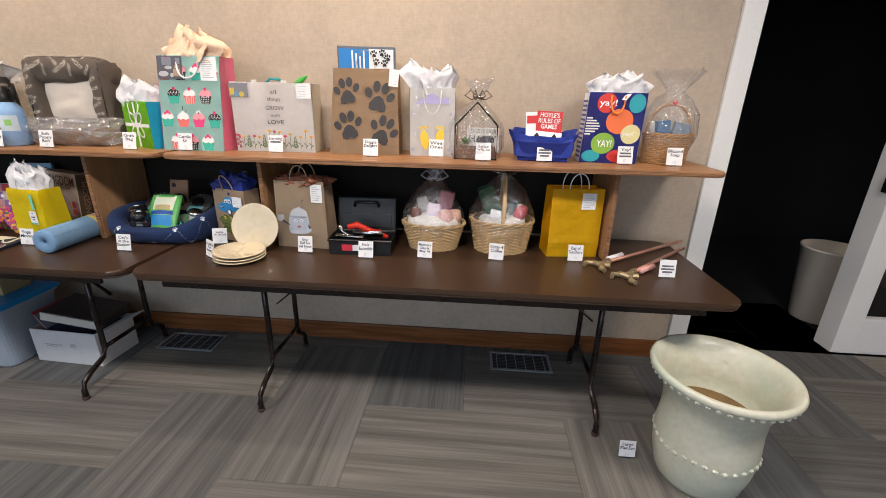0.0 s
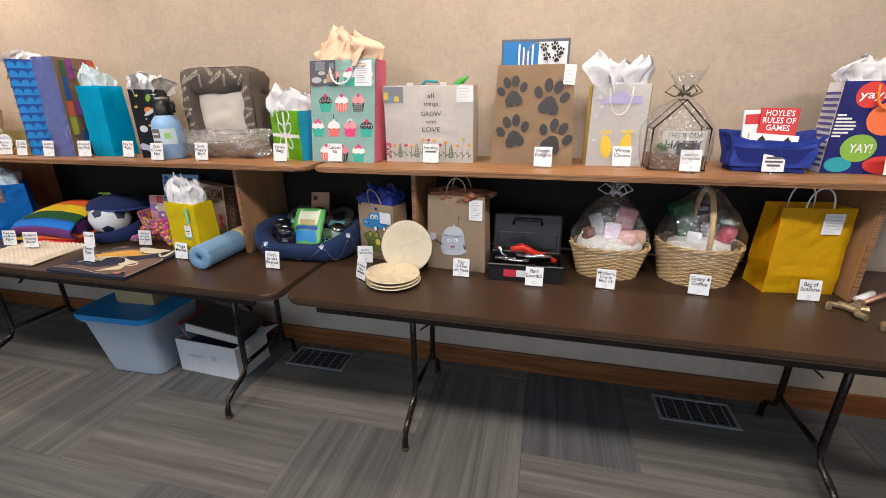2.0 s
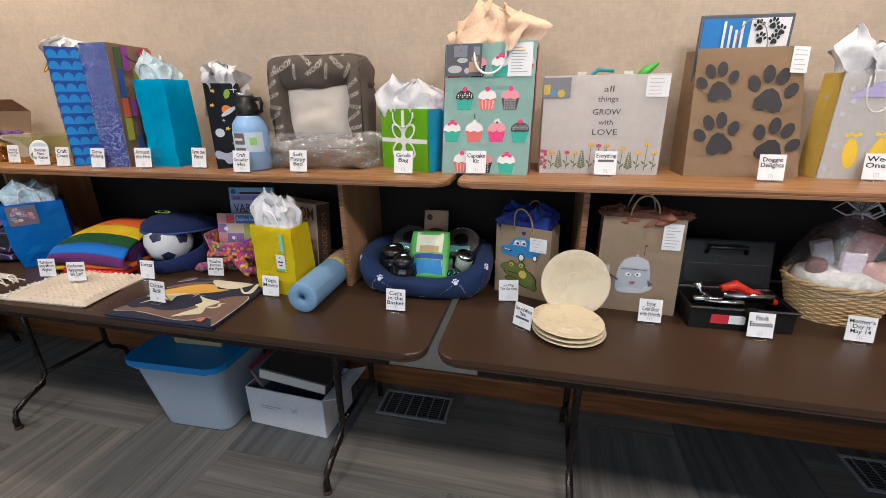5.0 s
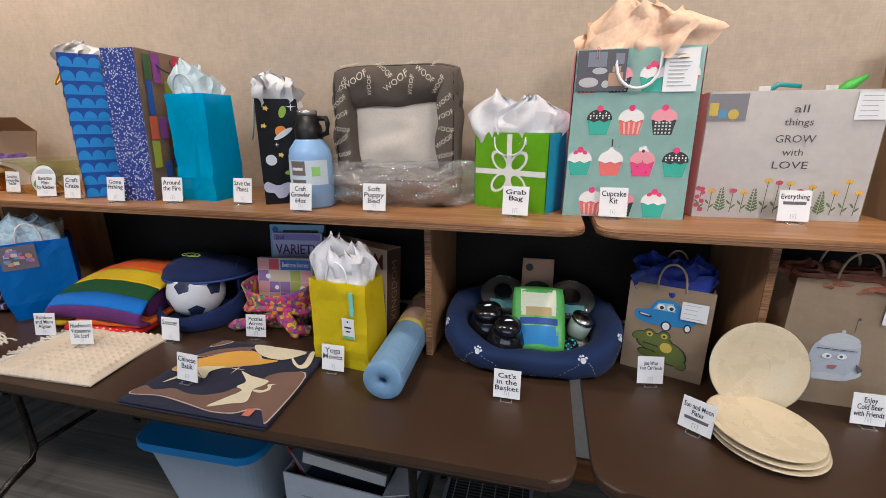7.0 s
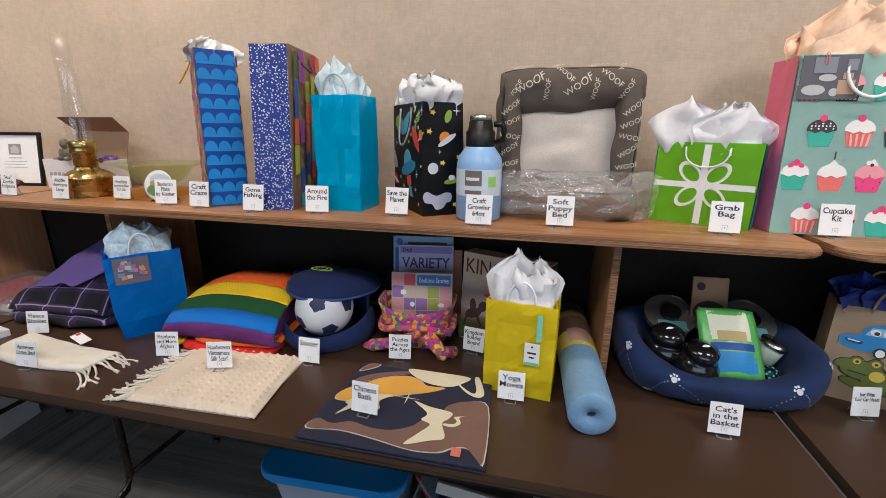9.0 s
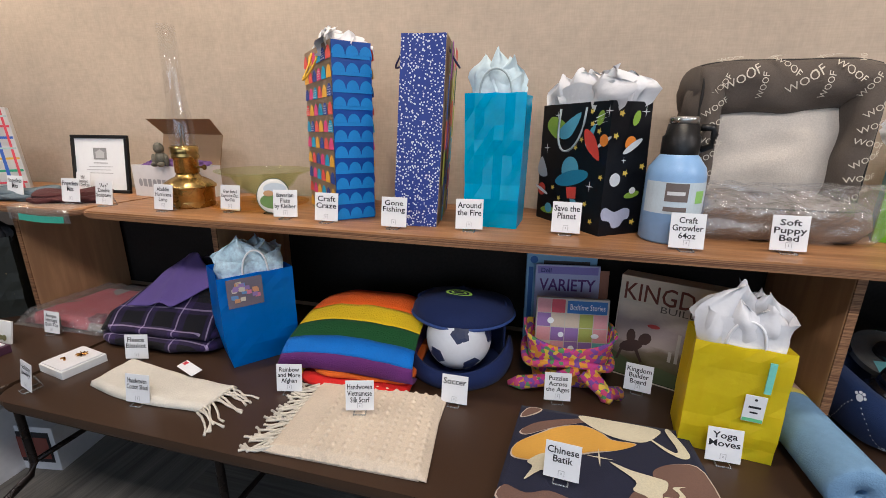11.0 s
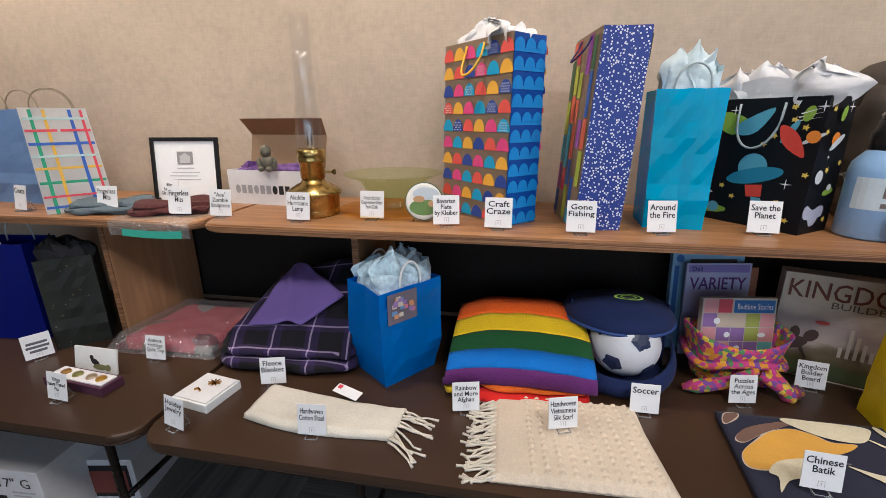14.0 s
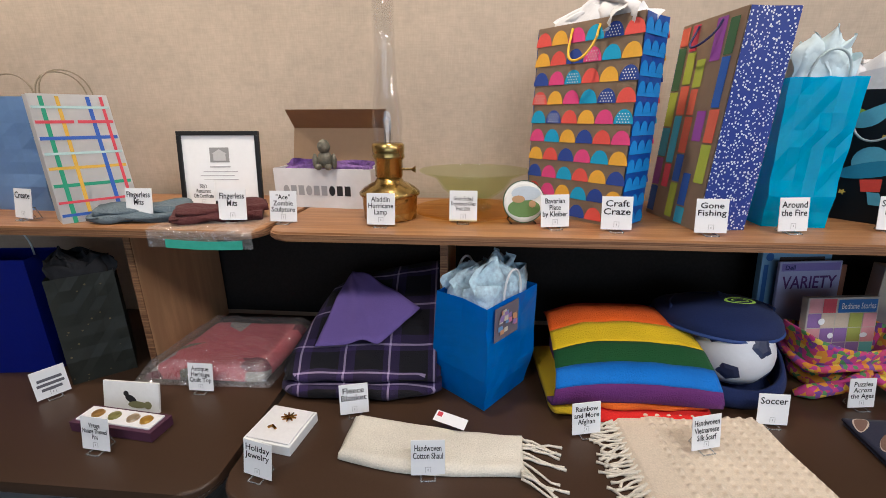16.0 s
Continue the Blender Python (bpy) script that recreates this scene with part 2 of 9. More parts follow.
def add_lathe(bm, profile, seg=32, sx=1.0, sy=1.0):
    """Turns a profile of (radius, height) about z."""
    rings = []
    for r, z in profile:
        if r < 1e-5:
            rings.append([bm.verts.new((0, 0, z))])
        else:
            rings.append([bm.verts.new((r * sx * math.cos(2 * math.pi * k / seg), r * sy * math.sin(2 * math.pi * k / seg), z)) for k in range(seg)])
    for a, b in zip(rings, rings[1:]):
        for k in range(seg):
            q = [a[k % len(a)], a[(k + 1) % len(a)], b[(k + 1) % len(b)], b[k % len(b)]]
            q = list(dict.fromkeys(q))
            if len(q) > 2:
                bm.faces.new(q)
    bmesh.ops.recalc_face_normals(bm, faces=bm.faces)


def lathe(profile, seg=32, sx=1.0, sy=1.0):
    bm = bmesh.new()
    add_lathe(bm, profile, seg, sx, sy)
    return bm


def rounded_slab(x0, x1, y0, y1, z0, z1, r, bevel=0.006, seg=6):
    bm = bmesh.new()
    pts = []
    for cx, cy, a in ((x1 - r, y1 - r, 0), (x0 + r, y1 - r, 90), (x0 + r, y0 + r, 180), (x1 - r, y0 + r, 270)):
        pts += [(cx + r * math.cos(radians(a + 90 * k / seg)), cy + r * math.sin(radians(a + 90 * k / seg))) for k in range(seg + 1)]
    lo = [bm.verts.new((x, y, z0)) for x, y in pts]
    hi = [bm.verts.new((x, y, z1)) for x, y in pts]
    bm.faces.new(lo[::-1]), bm.faces.new(hi)
    for k in range(len(pts)):
        bm.faces.new((lo[k], lo[(k + 1) % len(pts)], hi[(k + 1) % len(pts)], hi[k]))
    if bevel:
        es = [e for e in bm.edges if abs(e.verts[0].co.z - e.verts[1].co.z) < 1e-6]
        bmesh.ops.bevel(bm, geom=es, offset=bevel, segments=3, affect="EDGES", profile=0.5)
    return bm


def grid(fn, nu, nv, thick=0.0):
    """A sheet of nu x nv cells from fn(u, v) with u and v from 0 to 1."""
    bm = bmesh.new()
    vs = [[bm.verts.new(fn(i / nu, j / nv)) for i in range(nu + 1)] for j in range(nv + 1)]
    for j in range(nv):
        for i in range(nu):
            bm.faces.new((vs[j][i], vs[j][i + 1], vs[j + 1][i + 1], vs[j + 1][i]))
    if thick:
        bmesh.ops.recalc_face_normals(bm, faces=bm.faces)
        bmesh.ops.solidify(bm, geom=list(bm.faces), thickness=thick)
    return bm


def warp(t, fn):
    """Bends a thing and all its parts: fn moves a point in the thing's own space."""
    for ob in t.children_recursive:
        if ob.type != "MESH":
            continue
        m, o = Matrix.Identity(4), ob
        while o is not t and o is not None:
            m, o = o.matrix_basis @ m, o.parent
        back = m.inverted()
        for v in ob.data.vertices:
            v.co = back @ Vector(fn(m @ v.co))


def sway(t, kx, ky):
    """Leans a standing bag sideways and backwards with its height."""
    warp(t, lambda p: (p.x + kx * p.z, p.y + ky * p.z, p.z))


# flat print: outlines (u, v) laid on a face of a thing
def circ(u, v, r, n=20, ry=None, rot=0.0, a0=0.0, a1=360.0):
    ry = r if ry is None else ry
    c, s = math.cos(radians(rot)), math.sin(radians(rot))
    m = n if a1 - a0 >= 359 else n + 1
    out = []
    for k in range(m):
        a = radians(a0 + (a1 - a0) * k / n)
        x, y = r * math.cos(a), ry * math.sin(a)
        out.append((u + c * x - s * y, v + s * x + c * y))
    return out


def rect(u0, v0, u1, v1):
    return [(u0, v0), (u1, v0), (u1, v1), (u0, v1)]


def curvy(poly, n=4):
    """A closed smooth outline through the corners of poly."""
    out, k = [], len(poly)
    for i in range(k):
        p0, p1, p2, p3 = (Vector(poly[(i + j - 1) % k]) for j in range(4))
        for s in range(n):
            t = s / n
            q = 0.5 * (2 * p1 + (p2 - p0) * t + (2 * p0 - 5 * p1 + 4 * p2 - p3) * t * t + (3 * p1 - p0 - 3 * p2 + p3) * t ** 3)
            out.append((q.x, q.y))
    return out


def star(u, v, r, k=0.35, n=4, rot=90):
    return [(u + (r if i % 2 == 0 else r * k) * math.cos(radians(rot + 180 * i / n)), v + (r if i % 2 == 0 else r * k) * math.sin(radians(rot + 180 * i / n))) for i in range(2 * n)]


LAYERS = {}


def decal(parent, polys, material, place, name="print", label=""):
    """Printed shapes as thin plates on a face; place(u, v) gives the point."""
    polys = [p for p in polys if len(p) > 2]
    wide = [p for p in polys if max(q[0] for q in p) - min(q[0] for q in p) > 0.018 or max(q[1] for q in p) - min(q[1] for q in p) > 0.018]
    if len(wide) > 1 and name == "print":
        for p in wide:
            decal(parent, [p], material, place, name, label)
        polys = [p for p in polys if p not in wide]
        if not polys:
            return None
    bm = bmesh.new()
    for poly in polys:
        # each plate lies a hair above the one before it
        k = LAYERS[parent.name] = LAYERS.get(parent.name, 0) + 1
        u0, v0 = poly[0]
        p0 = Vector(place(u0, v0))
        up = (Vector(place(u0 + 0.001, v0)) - p0).cross(Vector(place(u0, v0 + 0.001)) - p0).normalized()
        bm.faces.new([bm.verts.new(Vector(place(u, v)) + up * 0.00005 * (k % 16)) for u, v in poly])
    bmesh.ops.triangulate(bm, faces=[f for f in bm.faces if len(f.verts) > 4])
    return tagged(part(name, bm, material, parent, label), kind="stuff" if len(polys) > 1 else "")


def front(y, e=0.0008):
    return lambda u, v: (u, y - e, v)


def lying(z, e=0.0008):
    return lambda u, v: (u, v, z + e)


def words(parent, text, w, h, material, place, name="lettering", bold=0.0, squeeze=True):
    """Lettering in the built-in font, fitted to w x h and centred on u = v = 0 of place."""
    cu = bpy.data.curves.new("lettering", "FONT")
    cu.body, cu.align_x, cu.align_y, cu.resolution_u, cu.offset, cu.space_line = text, "CENTER", "CENTER", 2, bold, 0.9
    ob = bpy.data.objects.new("lettering", cu)
    me = bpy.data.meshes.new_from_object(ob)
    bpy.data.objects.remove(ob)
    bpy.data.curves.remove(cu)
    n = len(me.vertices)
    co = np.zeros(n * 3)
    me.vertices.foreach_get("co", co)
    co = co.reshape(-1, 3)
    lo, hi = co.min(0), co.max(0)
    s = np.array([w, h]) / np.maximum(hi - lo, 1e-6)[:2]
    if not squeeze:
        s[:] = s.min()
    else:
        s[0] = min(s[0], s[1] * 1.5)
        s[1] = min(s[1], s[0] * 1.6)
    uv = (co[:, :2] - ((lo + hi) / 2)[:2]) * s
    me.vertices.foreach_set("co", np.array([place(float(u), float(v)) for u, v in uv], dtype=np.float32).ravel())
    me.materials.clear()
    me.materials.append(material)
    o = new(name, me)
    o.parent = parent
    return o


# ---- the room ----
def setting(name, bm, material, label, category):
    return tagged(part(name, bm, material), label, category, kind="structure")


X0, X1, Y0, CEIL, DOOR_X0, DOOR_X1 = -6.6, 3.6, -3.6, 2.75, 1.30, 3.25
wall = thing("wall_north", "beige woven vinyl wall with an open doorway", "wall", pose(0, 0, 0), kind="structure")
part("wall_panel", box((DOOR_X0 - X0, 0.14, CEIL), ((DOOR_X0 + X0) / 2, WALL_Y + 0.07, CEIL / 2)), M_WALL, wall)
part("wall_panel", box((X1 - DOOR_X1, 0.14, CEIL), ((DOOR_X1 + X1) / 2, WALL_Y + 0.07, CEIL / 2)), M_WALL, wall)
part("wall_header", box((DOOR_X1 - DOOR_X0, 0.14, CEIL - 2.15), ((DOOR_X1 + DOOR_X0) / 2, WALL_Y + 0.07, (CEIL + 2.15) / 2)), M_WALL, wall)
setting("wall_west", box((0.14, WALL_Y - Y0 + 0.14, CEIL), (X0 - 0.07, (WALL_Y + Y0) / 2, CEIL / 2)), M_WALL, "plain beige vinyl-covered end wall", "wall")
setting("wall_east", box((0.14, WALL_Y - Y0 + 0.14, CEIL), (X1 + 0.07, (WALL_Y + Y0) / 2, CEIL / 2)), M_WALL, "plain beige vinyl-covered side wall", "wall")
south = thing("wall_south", "beige wall with one wide window opening", "wall", pose(0, 0, 0), kind="structure")
part("wall_panel", box((X1 - X0, 0.14, 0.55), ((X0 + X1) / 2, Y0 - 0.07, 0.275)), M_WALL, south)
part("wall_header", box((X1 - X0, 0.14, CEIL - 2.55), ((X0 + X1) / 2, Y0 - 0.07, (CEIL + 2.55) / 2)), M_WALL, south)
for xa, xb in ((X0, -4.7), (1.7, X1)):
    part("wall_panel", box((xb - xa, 0.14, 2.0), ((xa + xb) / 2, Y0 - 0.07, 1.55)), M_WALL, south)
setting("ceiling", box((X1 - X0 + 0.3, WALL_Y - Y0 + 0.3, 0.1), ((X0 + X1) / 2, (WALL_Y + Y0) / 2, CEIL + 0.05)), M_CEIL, "flat off-white painted ceiling", "ceiling")
setting("subfloor", box((X1 - X0 + 0.4, 7.4, 0.1), ((X0 + X1) / 2, 0.1 + 1.2 - 1.0, -0.056)), M_DARK, "dark subfloor under the carpet planks", "floor")
setting("baseboard", box((DOOR_X0 - 0.10 - X0, 0.018, 0.11), ((DOOR_X0 - 0.10 + X0) / 2, WALL_Y - 0.009, 0.055), 0.004), M_BASE, "brown-stained oak baseboard along the wall", "baseboard")
casing = thing("door_casing", "white painted door casing round a dark opening", "door frame", pose(0, 0, 0), kind="structure")
for x in (DOOR_X0 - 0.05, DOOR_X1 + 0.05):
    part("casing_board", box((0.10, 0.022, 2.2), (x, WALL_Y - 0.011, 1.1), 0.004), M_WHITE, casing)
part("casing_board", box((DOOR_X1 - DOOR_X0 + 0.2, 0.022, 0.10), ((DOOR_X0 + DOOR_X1) / 2, WALL_Y - 0.013, 2.2), 0.004), M_WHITE, casing)
for x in (DOOR_X0 - 0.004, DOOR_X1 + 0.004):
    part("jamb", box((0.012, 0.145, 2.15), (x, WALL_Y + 0.072, 1.075)), M_WHITE, casing)
# the unlit room beyond the doorway, its darkness put into the surface colour
dark = thing("dark_room", "unlit room beyond the doorway, its darkness coloured near-black", "room", pose(0, 0, 0), kind="structure")
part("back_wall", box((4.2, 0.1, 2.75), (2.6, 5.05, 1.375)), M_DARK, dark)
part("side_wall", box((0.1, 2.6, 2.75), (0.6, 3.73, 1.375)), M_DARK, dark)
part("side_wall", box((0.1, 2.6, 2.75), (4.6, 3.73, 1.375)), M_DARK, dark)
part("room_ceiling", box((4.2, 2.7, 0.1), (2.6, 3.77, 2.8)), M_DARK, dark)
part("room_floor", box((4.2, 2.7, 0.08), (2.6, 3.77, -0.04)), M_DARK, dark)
# thin dark sheet added before the wall to carry the shelves' shade
setting("backing_board", box((4.95, 0.012, 0.40), (-1.83, WALL_Y - 0.03, TABLE_Z + 0.21)), M_BACK, "near-black sheet behind the tables for the shade under the shelves", "panel")


# ---- tables and shelves ----
def folding_table(m):
    t = thing("folding_table", "brown laminate folding table with bent steel legs", "table", m, "row of folding tables")
    part("tabletop", rounded_slab(-1.22, 1.22, 0, 0.76, -0.020, 0, 0.06, 0.006), M_TABLE, t)
    part("edge_band", rounded_slab(-1.216, 1.216, 0.004, 0.756, -0.032, -0.0205, 0.058, 0.004), M_EDGE, t, "dark vinyl edge band")
    for y in (0.045, 0.715):
        part("apron", box((2.2, 0.016, 0.04), (0, y, -0.052)), M_STEEL, t, "brown steel apron rail")
    for s in (-1, 1):
        x = 0.79 * s
        for y, o, q in ((0.268, -1, 0.163), (0.578, 1, 0.093)):
            pts = [(x, y, -0.034), (x, y, -0.35), (x, y, -0.555), (x, y + 0.12 * q * o, -0.595), (x, y + 0.65 * q * o, -0.628), (x, y + 0.92 * q * o, -0.655), (x, y + q * o, -0.69), (x, y + q * o, -TABLE_Z + 0.007)]
            leg = part("leg", tube(pts, 0.0135, 10), M_STEEL, t, smooth=True)
            part("foot_cap", lathe([(0, 0), (0.0155, 0), (0.0165, 0.012), (0.0145, 0.018), (0, 0.018)], 12), mat("brown_rubber", (0.06, 0.035, 0.025), 0.6), leg).location = (x, y + q * o, -TABLE_Z)
        part("crossbar", tube([(x, 0.268, -0.55), (x, 0.578, -0.55)], 0.011, 8), M_STEEL, t, smooth=True)
        part("crossbar", tube([(x, 0.06, -0.04), (x, 0.70, -0.04)], 0.012, 8), M_STEEL, t, smooth=True)
        part("folding_brace", box((0.42, 0.018, 0.007), (0, 0, 0), 0.002), M_STEEL, t, "flat folding brace").matrix_basis = pose(x - 0.16 * s, 0.38, -0.17, 0, 40 * s, 0)
    return t


first = folding_table(pose(-0.172, 1.478, TABLE_Z))
for x in (-2.643, -5.10):
    copy_thing(first, pose(x, 1.472, TABLE_Z))


def wooden_riser(m):
    s = thing("wooden_riser", "varnished plywood riser shelf with rounded corners and two uprights", "shelf", m, "row of riser shelves")
    part("shelf_board", rounded_slab(-1.22, 1.22, 0, 0.455, -0.022, 0, 0.05, 0.004), M_PLY, s)
    part("board_edge", rounded_slab(-1.2225, 1.2225, -0.0025, 0.4575, -0.0175, -0.0045, 0.05, 0.003), M_PLYEDGE, s, "layered plywood edge")
    for x in (-0.81, 0.81):
        up = part("upright", box((0.02, 0.35, SHELF_Z - TABLE_Z - 0.0225), (x, 0.265, -0.0225 - (SHELF_Z - TABLE_Z - 0.0225) / 2), 0.002), M_PLYV, s, "plywood upright panel")
        part("front_edge", box((0.018, 0.004, SHELF_Z - TABLE_Z - 0.03), (x, 0.088, -0.0225 - (SHELF_Z - TABLE_Z - 0.03) / 2)), M_PLYEDGE, up, "layered plywood edge")
    return s


riser = wooden_riser(pose(-0.172, 1.792, SHELF_Z))
for x in (-2.643, -5.10):
    copy_thing(riser, pose(x, 1.786, SHELF_Z))


# ---- gift bags ----
def stand(bl, br, z):
    """The pose of a thing whose front lower corners stand at bl and br, and its width."""
    a = math.atan2(br[1] - bl[1], br[0] - bl[0])
    return pose((bl[0] + br[0]) / 2, (bl[1] + br[1]) / 2, z, 0, 0, math.degrees(a)), math.hypot(br[0] - bl[0], br[1] - bl[1])


def bag_body(w, d, h, pinch=0.25, crease=0.0, lean=0.0, wrinkle=0.0, seed=0, grow=0.0):
    """An open paper bag with side gussets, panels 1.5 mm thick."""
    bm = bmesh.new()
    rnd = random.Random(seed)
    nz, nx = 9, 6
    fr, bk, sl, sr = [], [], [], []
    for j in range(nz + 1):
        t = j / nz
        z = h * t
        k = pinch * max(0, t - 0.35) / 0.65
        g = 1 + grow * t
        off = -0.004 * crease * math.exp(-((t - 0.24) / 0.05) ** 2) + lean * z
        dd = d * (1 - 0.45 * k)
        y0 = (d - dd) / 2 * 0.25
        f = [bm.verts.new((-w * g / 2 + w * g * i / nx, y0 + off + (rnd.uniform(-1, 1) * wrinkle if 0 < j else 0), z + (rnd.uniform(-1, 1) * wrinkle * 0.6 if j == nz else 0))) for i in range(nx + 1)]
        b = [bm.verts.new((-w * g / 2 + w * g * i / nx, y0 + dd + off, z)) for i in range(nx + 1)]
        cut = w * 0.5 * k * 0.35
        l_ = bm.verts.new((-w * g / 2 + cut, y0 + dd / 2 + off, z))
        r_ = bm.verts.new((w * g / 2 - cut, y0 + dd / 2 + off, z))
        fr.append(f), bk.append(b), sl.append(l_), sr.append(r_)
    for j in range(nz):
        for i in range(nx):
            bm.faces.new((fr[j][i], fr[j][i + 1], fr[j + 1][i + 1], fr[j + 1][i]))
            bm.faces.new((bk[j][i + 1], bk[j][i], bk[j + 1][i], bk[j + 1][i + 1]))
        bm.faces.new((sl[j], fr[j][0], fr[j + 1][0], sl[j + 1]))
        bm.faces.new((bk[j][0], sl[j], sl[j + 1], bk[j + 1][0]))
        bm.faces.new((fr[j][-1], sr[j], sr[j + 1], fr[j + 1][-1]))
        bm.faces.new((sr[j], bk[j][-1], bk[j + 1][-1], sr[j + 1]))
    bm.faces.new([*bk[0], sr[0], *fr[0][::-1], sl[0]])
    bmesh.ops.solidify(bm, geom=list(bm.faces), thickness=0.0015)
    return bm


def tissue(w, d, h, seed, out=0.25, layers=3, base=-0.03, only=None):
    """Tissue paper in an opening w x d: a low crumpled nest and large folded leaves with pointed corners."""
    bm = bmesh.new()
    for q in range(layers):
        if only is not None and only[0] != q:
            continue
        off = Vector((seed * 1.37, q * 5.1, seed * 0.61))
        if q == 0 and (only is None or only[1] < 0):
            n, rows = 48, []
            for j in range(7):
                t, row = j / 6, []
                for k in range(n):
                    c, si = math.cos(2 * math.pi * k / n), math.sin(2 * math.pi * k / n)
                    ring = Vector((c, si, 0))
                    hh = h * max(0.15, 0.42 + 0.4 * noise.noise(ring * 1.3 + off))
                    sq = 0.9 / max(abs(c), abs(si)) ** 0.75
                    fold = 1 + 0.22 * t * noise.noise(Vector((c * 3, si * 3, t * 2)) + off) + out * 0.4 * t * t
                    row.append(bm.verts.new((w / 2 * sq * c * fold, d / 2 * sq * si * fold, base + (hh - base) * t)))
                rows.append(row)
            for j in range(6):
                for k in range(n):
                    bm.faces.new((rows[j][k], rows[j][(k + 1) % n], rows[j + 1][(k + 1) % n], rows[j + 1][k]))
            mid = bm.verts.new((0, 0, base * 0.3))
            for k in range(n):
                bm.faces.new((rows[2][k], rows[2][(k + 1) % n], mid))
        rnd = random.Random(seed * 31 + q)
        leaves = (3, 2, 2)[q % 3] if w < 0.2 else 3
        for f in range(leaves):
            px = w * (-0.34 + 0.68 * (f + 0.5) / leaves + rnd.uniform(-0.05, 0.05))
            py = d * (-0.30 + 0.30 * q + rnd.uniform(-0.06, 0.06))
            turn = radians(rnd.uniform(-38, 38))
            lw = max(0.06, w * rnd.uniform(0.55, 0.85))
            hh = h * rnd.uniform(0.68, 1.08) * (1.0 if q < 2 else 0.85)
            tip, crease = rnd.uniform(-0.45, 0.45), rnd.uniform(0.15, 0.42)
            lean_x, lean_y = out * w * rnd.uniform(-0.1, 0.55) * (1 if px > 0 else -1), -out * d * rnd.uniform(0.0, 0.5) * (1 - q)
            if only is not None and only[1] != f:
                continue
            nu, nv, vs = 12, 10, []
            for j in range(nv + 1):
                t = j / nv
                wide = (0.6 + 0.67 * t) if t < 0.6 else (1 - ((t - 0.6) / 0.4) ** 1.5) * 0.96 + 0.04
                row = []
                for k in range(nu + 1):
                    u = 2 * k / nu - 1
                    x = lw / 2 * wide * u + tip * lw * 0.5 * max(0, t - 0.4)
                    y = crease * lw * (abs(u) - 0.5) * (0.3 + t) * wide
                    rum = Vector((u * 1.6, t * 2.4, f * 3.3)) + off
                    x += 0.06 * lw * noise.noise(rum * 1.4) * t
                    y += 0.17 * lw * noise.noise(rum) + 0.07 * lw * noise.noise(rum * 2.7)
                    cx, cy = math.cos(turn) * x - math.sin(turn) * y, math.sin(turn) * x + math.cos(turn) * y
                    row.append(bm.verts.new((px + cx + lean_x * t * t, py + cy + lean_y * t * t, base + (hh - base) * t * (1 - 0.10 * abs(u)) + 0.04 * h * noise.noise(rum * 1.9))))
                vs.append(row)
            for j in range(nv):
                for k in range(nu):
                    bm.faces.new((vs[j][k], vs[j][k + 1], vs[j + 1][k + 1], vs[j + 1][k]))
    return bm


def arch(x0, x1, y, z, h, lean=0.0, n=14):
    return [((x0 + x1) / 2 - (x1 - x0) / 2 * math.cos(math.pi * k / n), y + lean * math.sin(math.pi * k / n), z + h * math.sin(math.pi * k / n) ** 0.7) for k in range(n + 1)]


def gift_bag(label, bl, br, z, d, h, material, pinch=0.25, crease=0.0, tissue_h=0.0, tissue_mat=None, tissue_out=0.25, handle=None, handle_mat=None, handle_r=0.002, seed=1, side_mat=None, wrinkle=0.0, name="gift_bag", lean=0.0, both=True, grow=0.0):
    m, w = stand(bl, br, z)
    t = thing(name, label, "gift bag", m, "raffle gift bags")
    part("bag_body", bag_body(w, d, h, pinch, crease, lean, wrinkle, seed, grow), material, t)
    if side_mat:
        for s in (-1, 1):
            for q in (0, 1):
                bm, rows = bmesh.new(), []
                for n in range(10):
                    k = pinch * max(0, n / 9 - 0.35) / 0.65
                    deep, half = d * (1 - 0.45 * k), w * (1 + grow * n / 9) / 2 + 0.0026
                    near = (d - deep) / 2 * 0.25
                    z_ = min(h - 0.001, max(0.001, h * n / 9))
                    rows.append([bm.verts.new((s * half, near + (deep - 0.001 if q else 0.001), z_)), bm.verts.new((s * (half - w * 0.5 * k * 0.35), near + deep / 2, z_))])
                for a, b in zip(rows, rows[1:]):
                    bm.faces.new((a[0], a[1], b[1], b[0]))
                part("side_panel", bm, side_mat, t)
    dd = d * (1 - 0.45 * pinch)
    y0 = (d - dd) / 2 * 0.25
    if tissue_h:
        for sheet in [(0, -1)] + [(q, f) for q in range(3) for f in range(3)]:
            _leaf = tissue(w * 0.96, dd * 0.95, tissue_h, seed, tissue_out, only=sheet)
            if not _leaf.faces:
                continue
            p = part("tissue_paper", _leaf, tissue_mat or M_TISSUE, t, "crumpled tissue paper", True)
            p.location = (0, y0 + dd / 2 + lean * h, h)
    if handle:
        hw, hh, tilt = handle
        for yy, s in ((y0 + (0.004 if hh > 0 else -0.003), -1), (y0 + dd - 0.004, 1))[: 2 if both else 1]:
            part("handle", tube(arch(-hw / 2, hw / 2, yy + lean * h, h - (0.02 if hh > 0 else 0.012), hh, tilt * s), handle_r, 6), handle_mat or M_CARD, t, smooth=True)
    return t, w


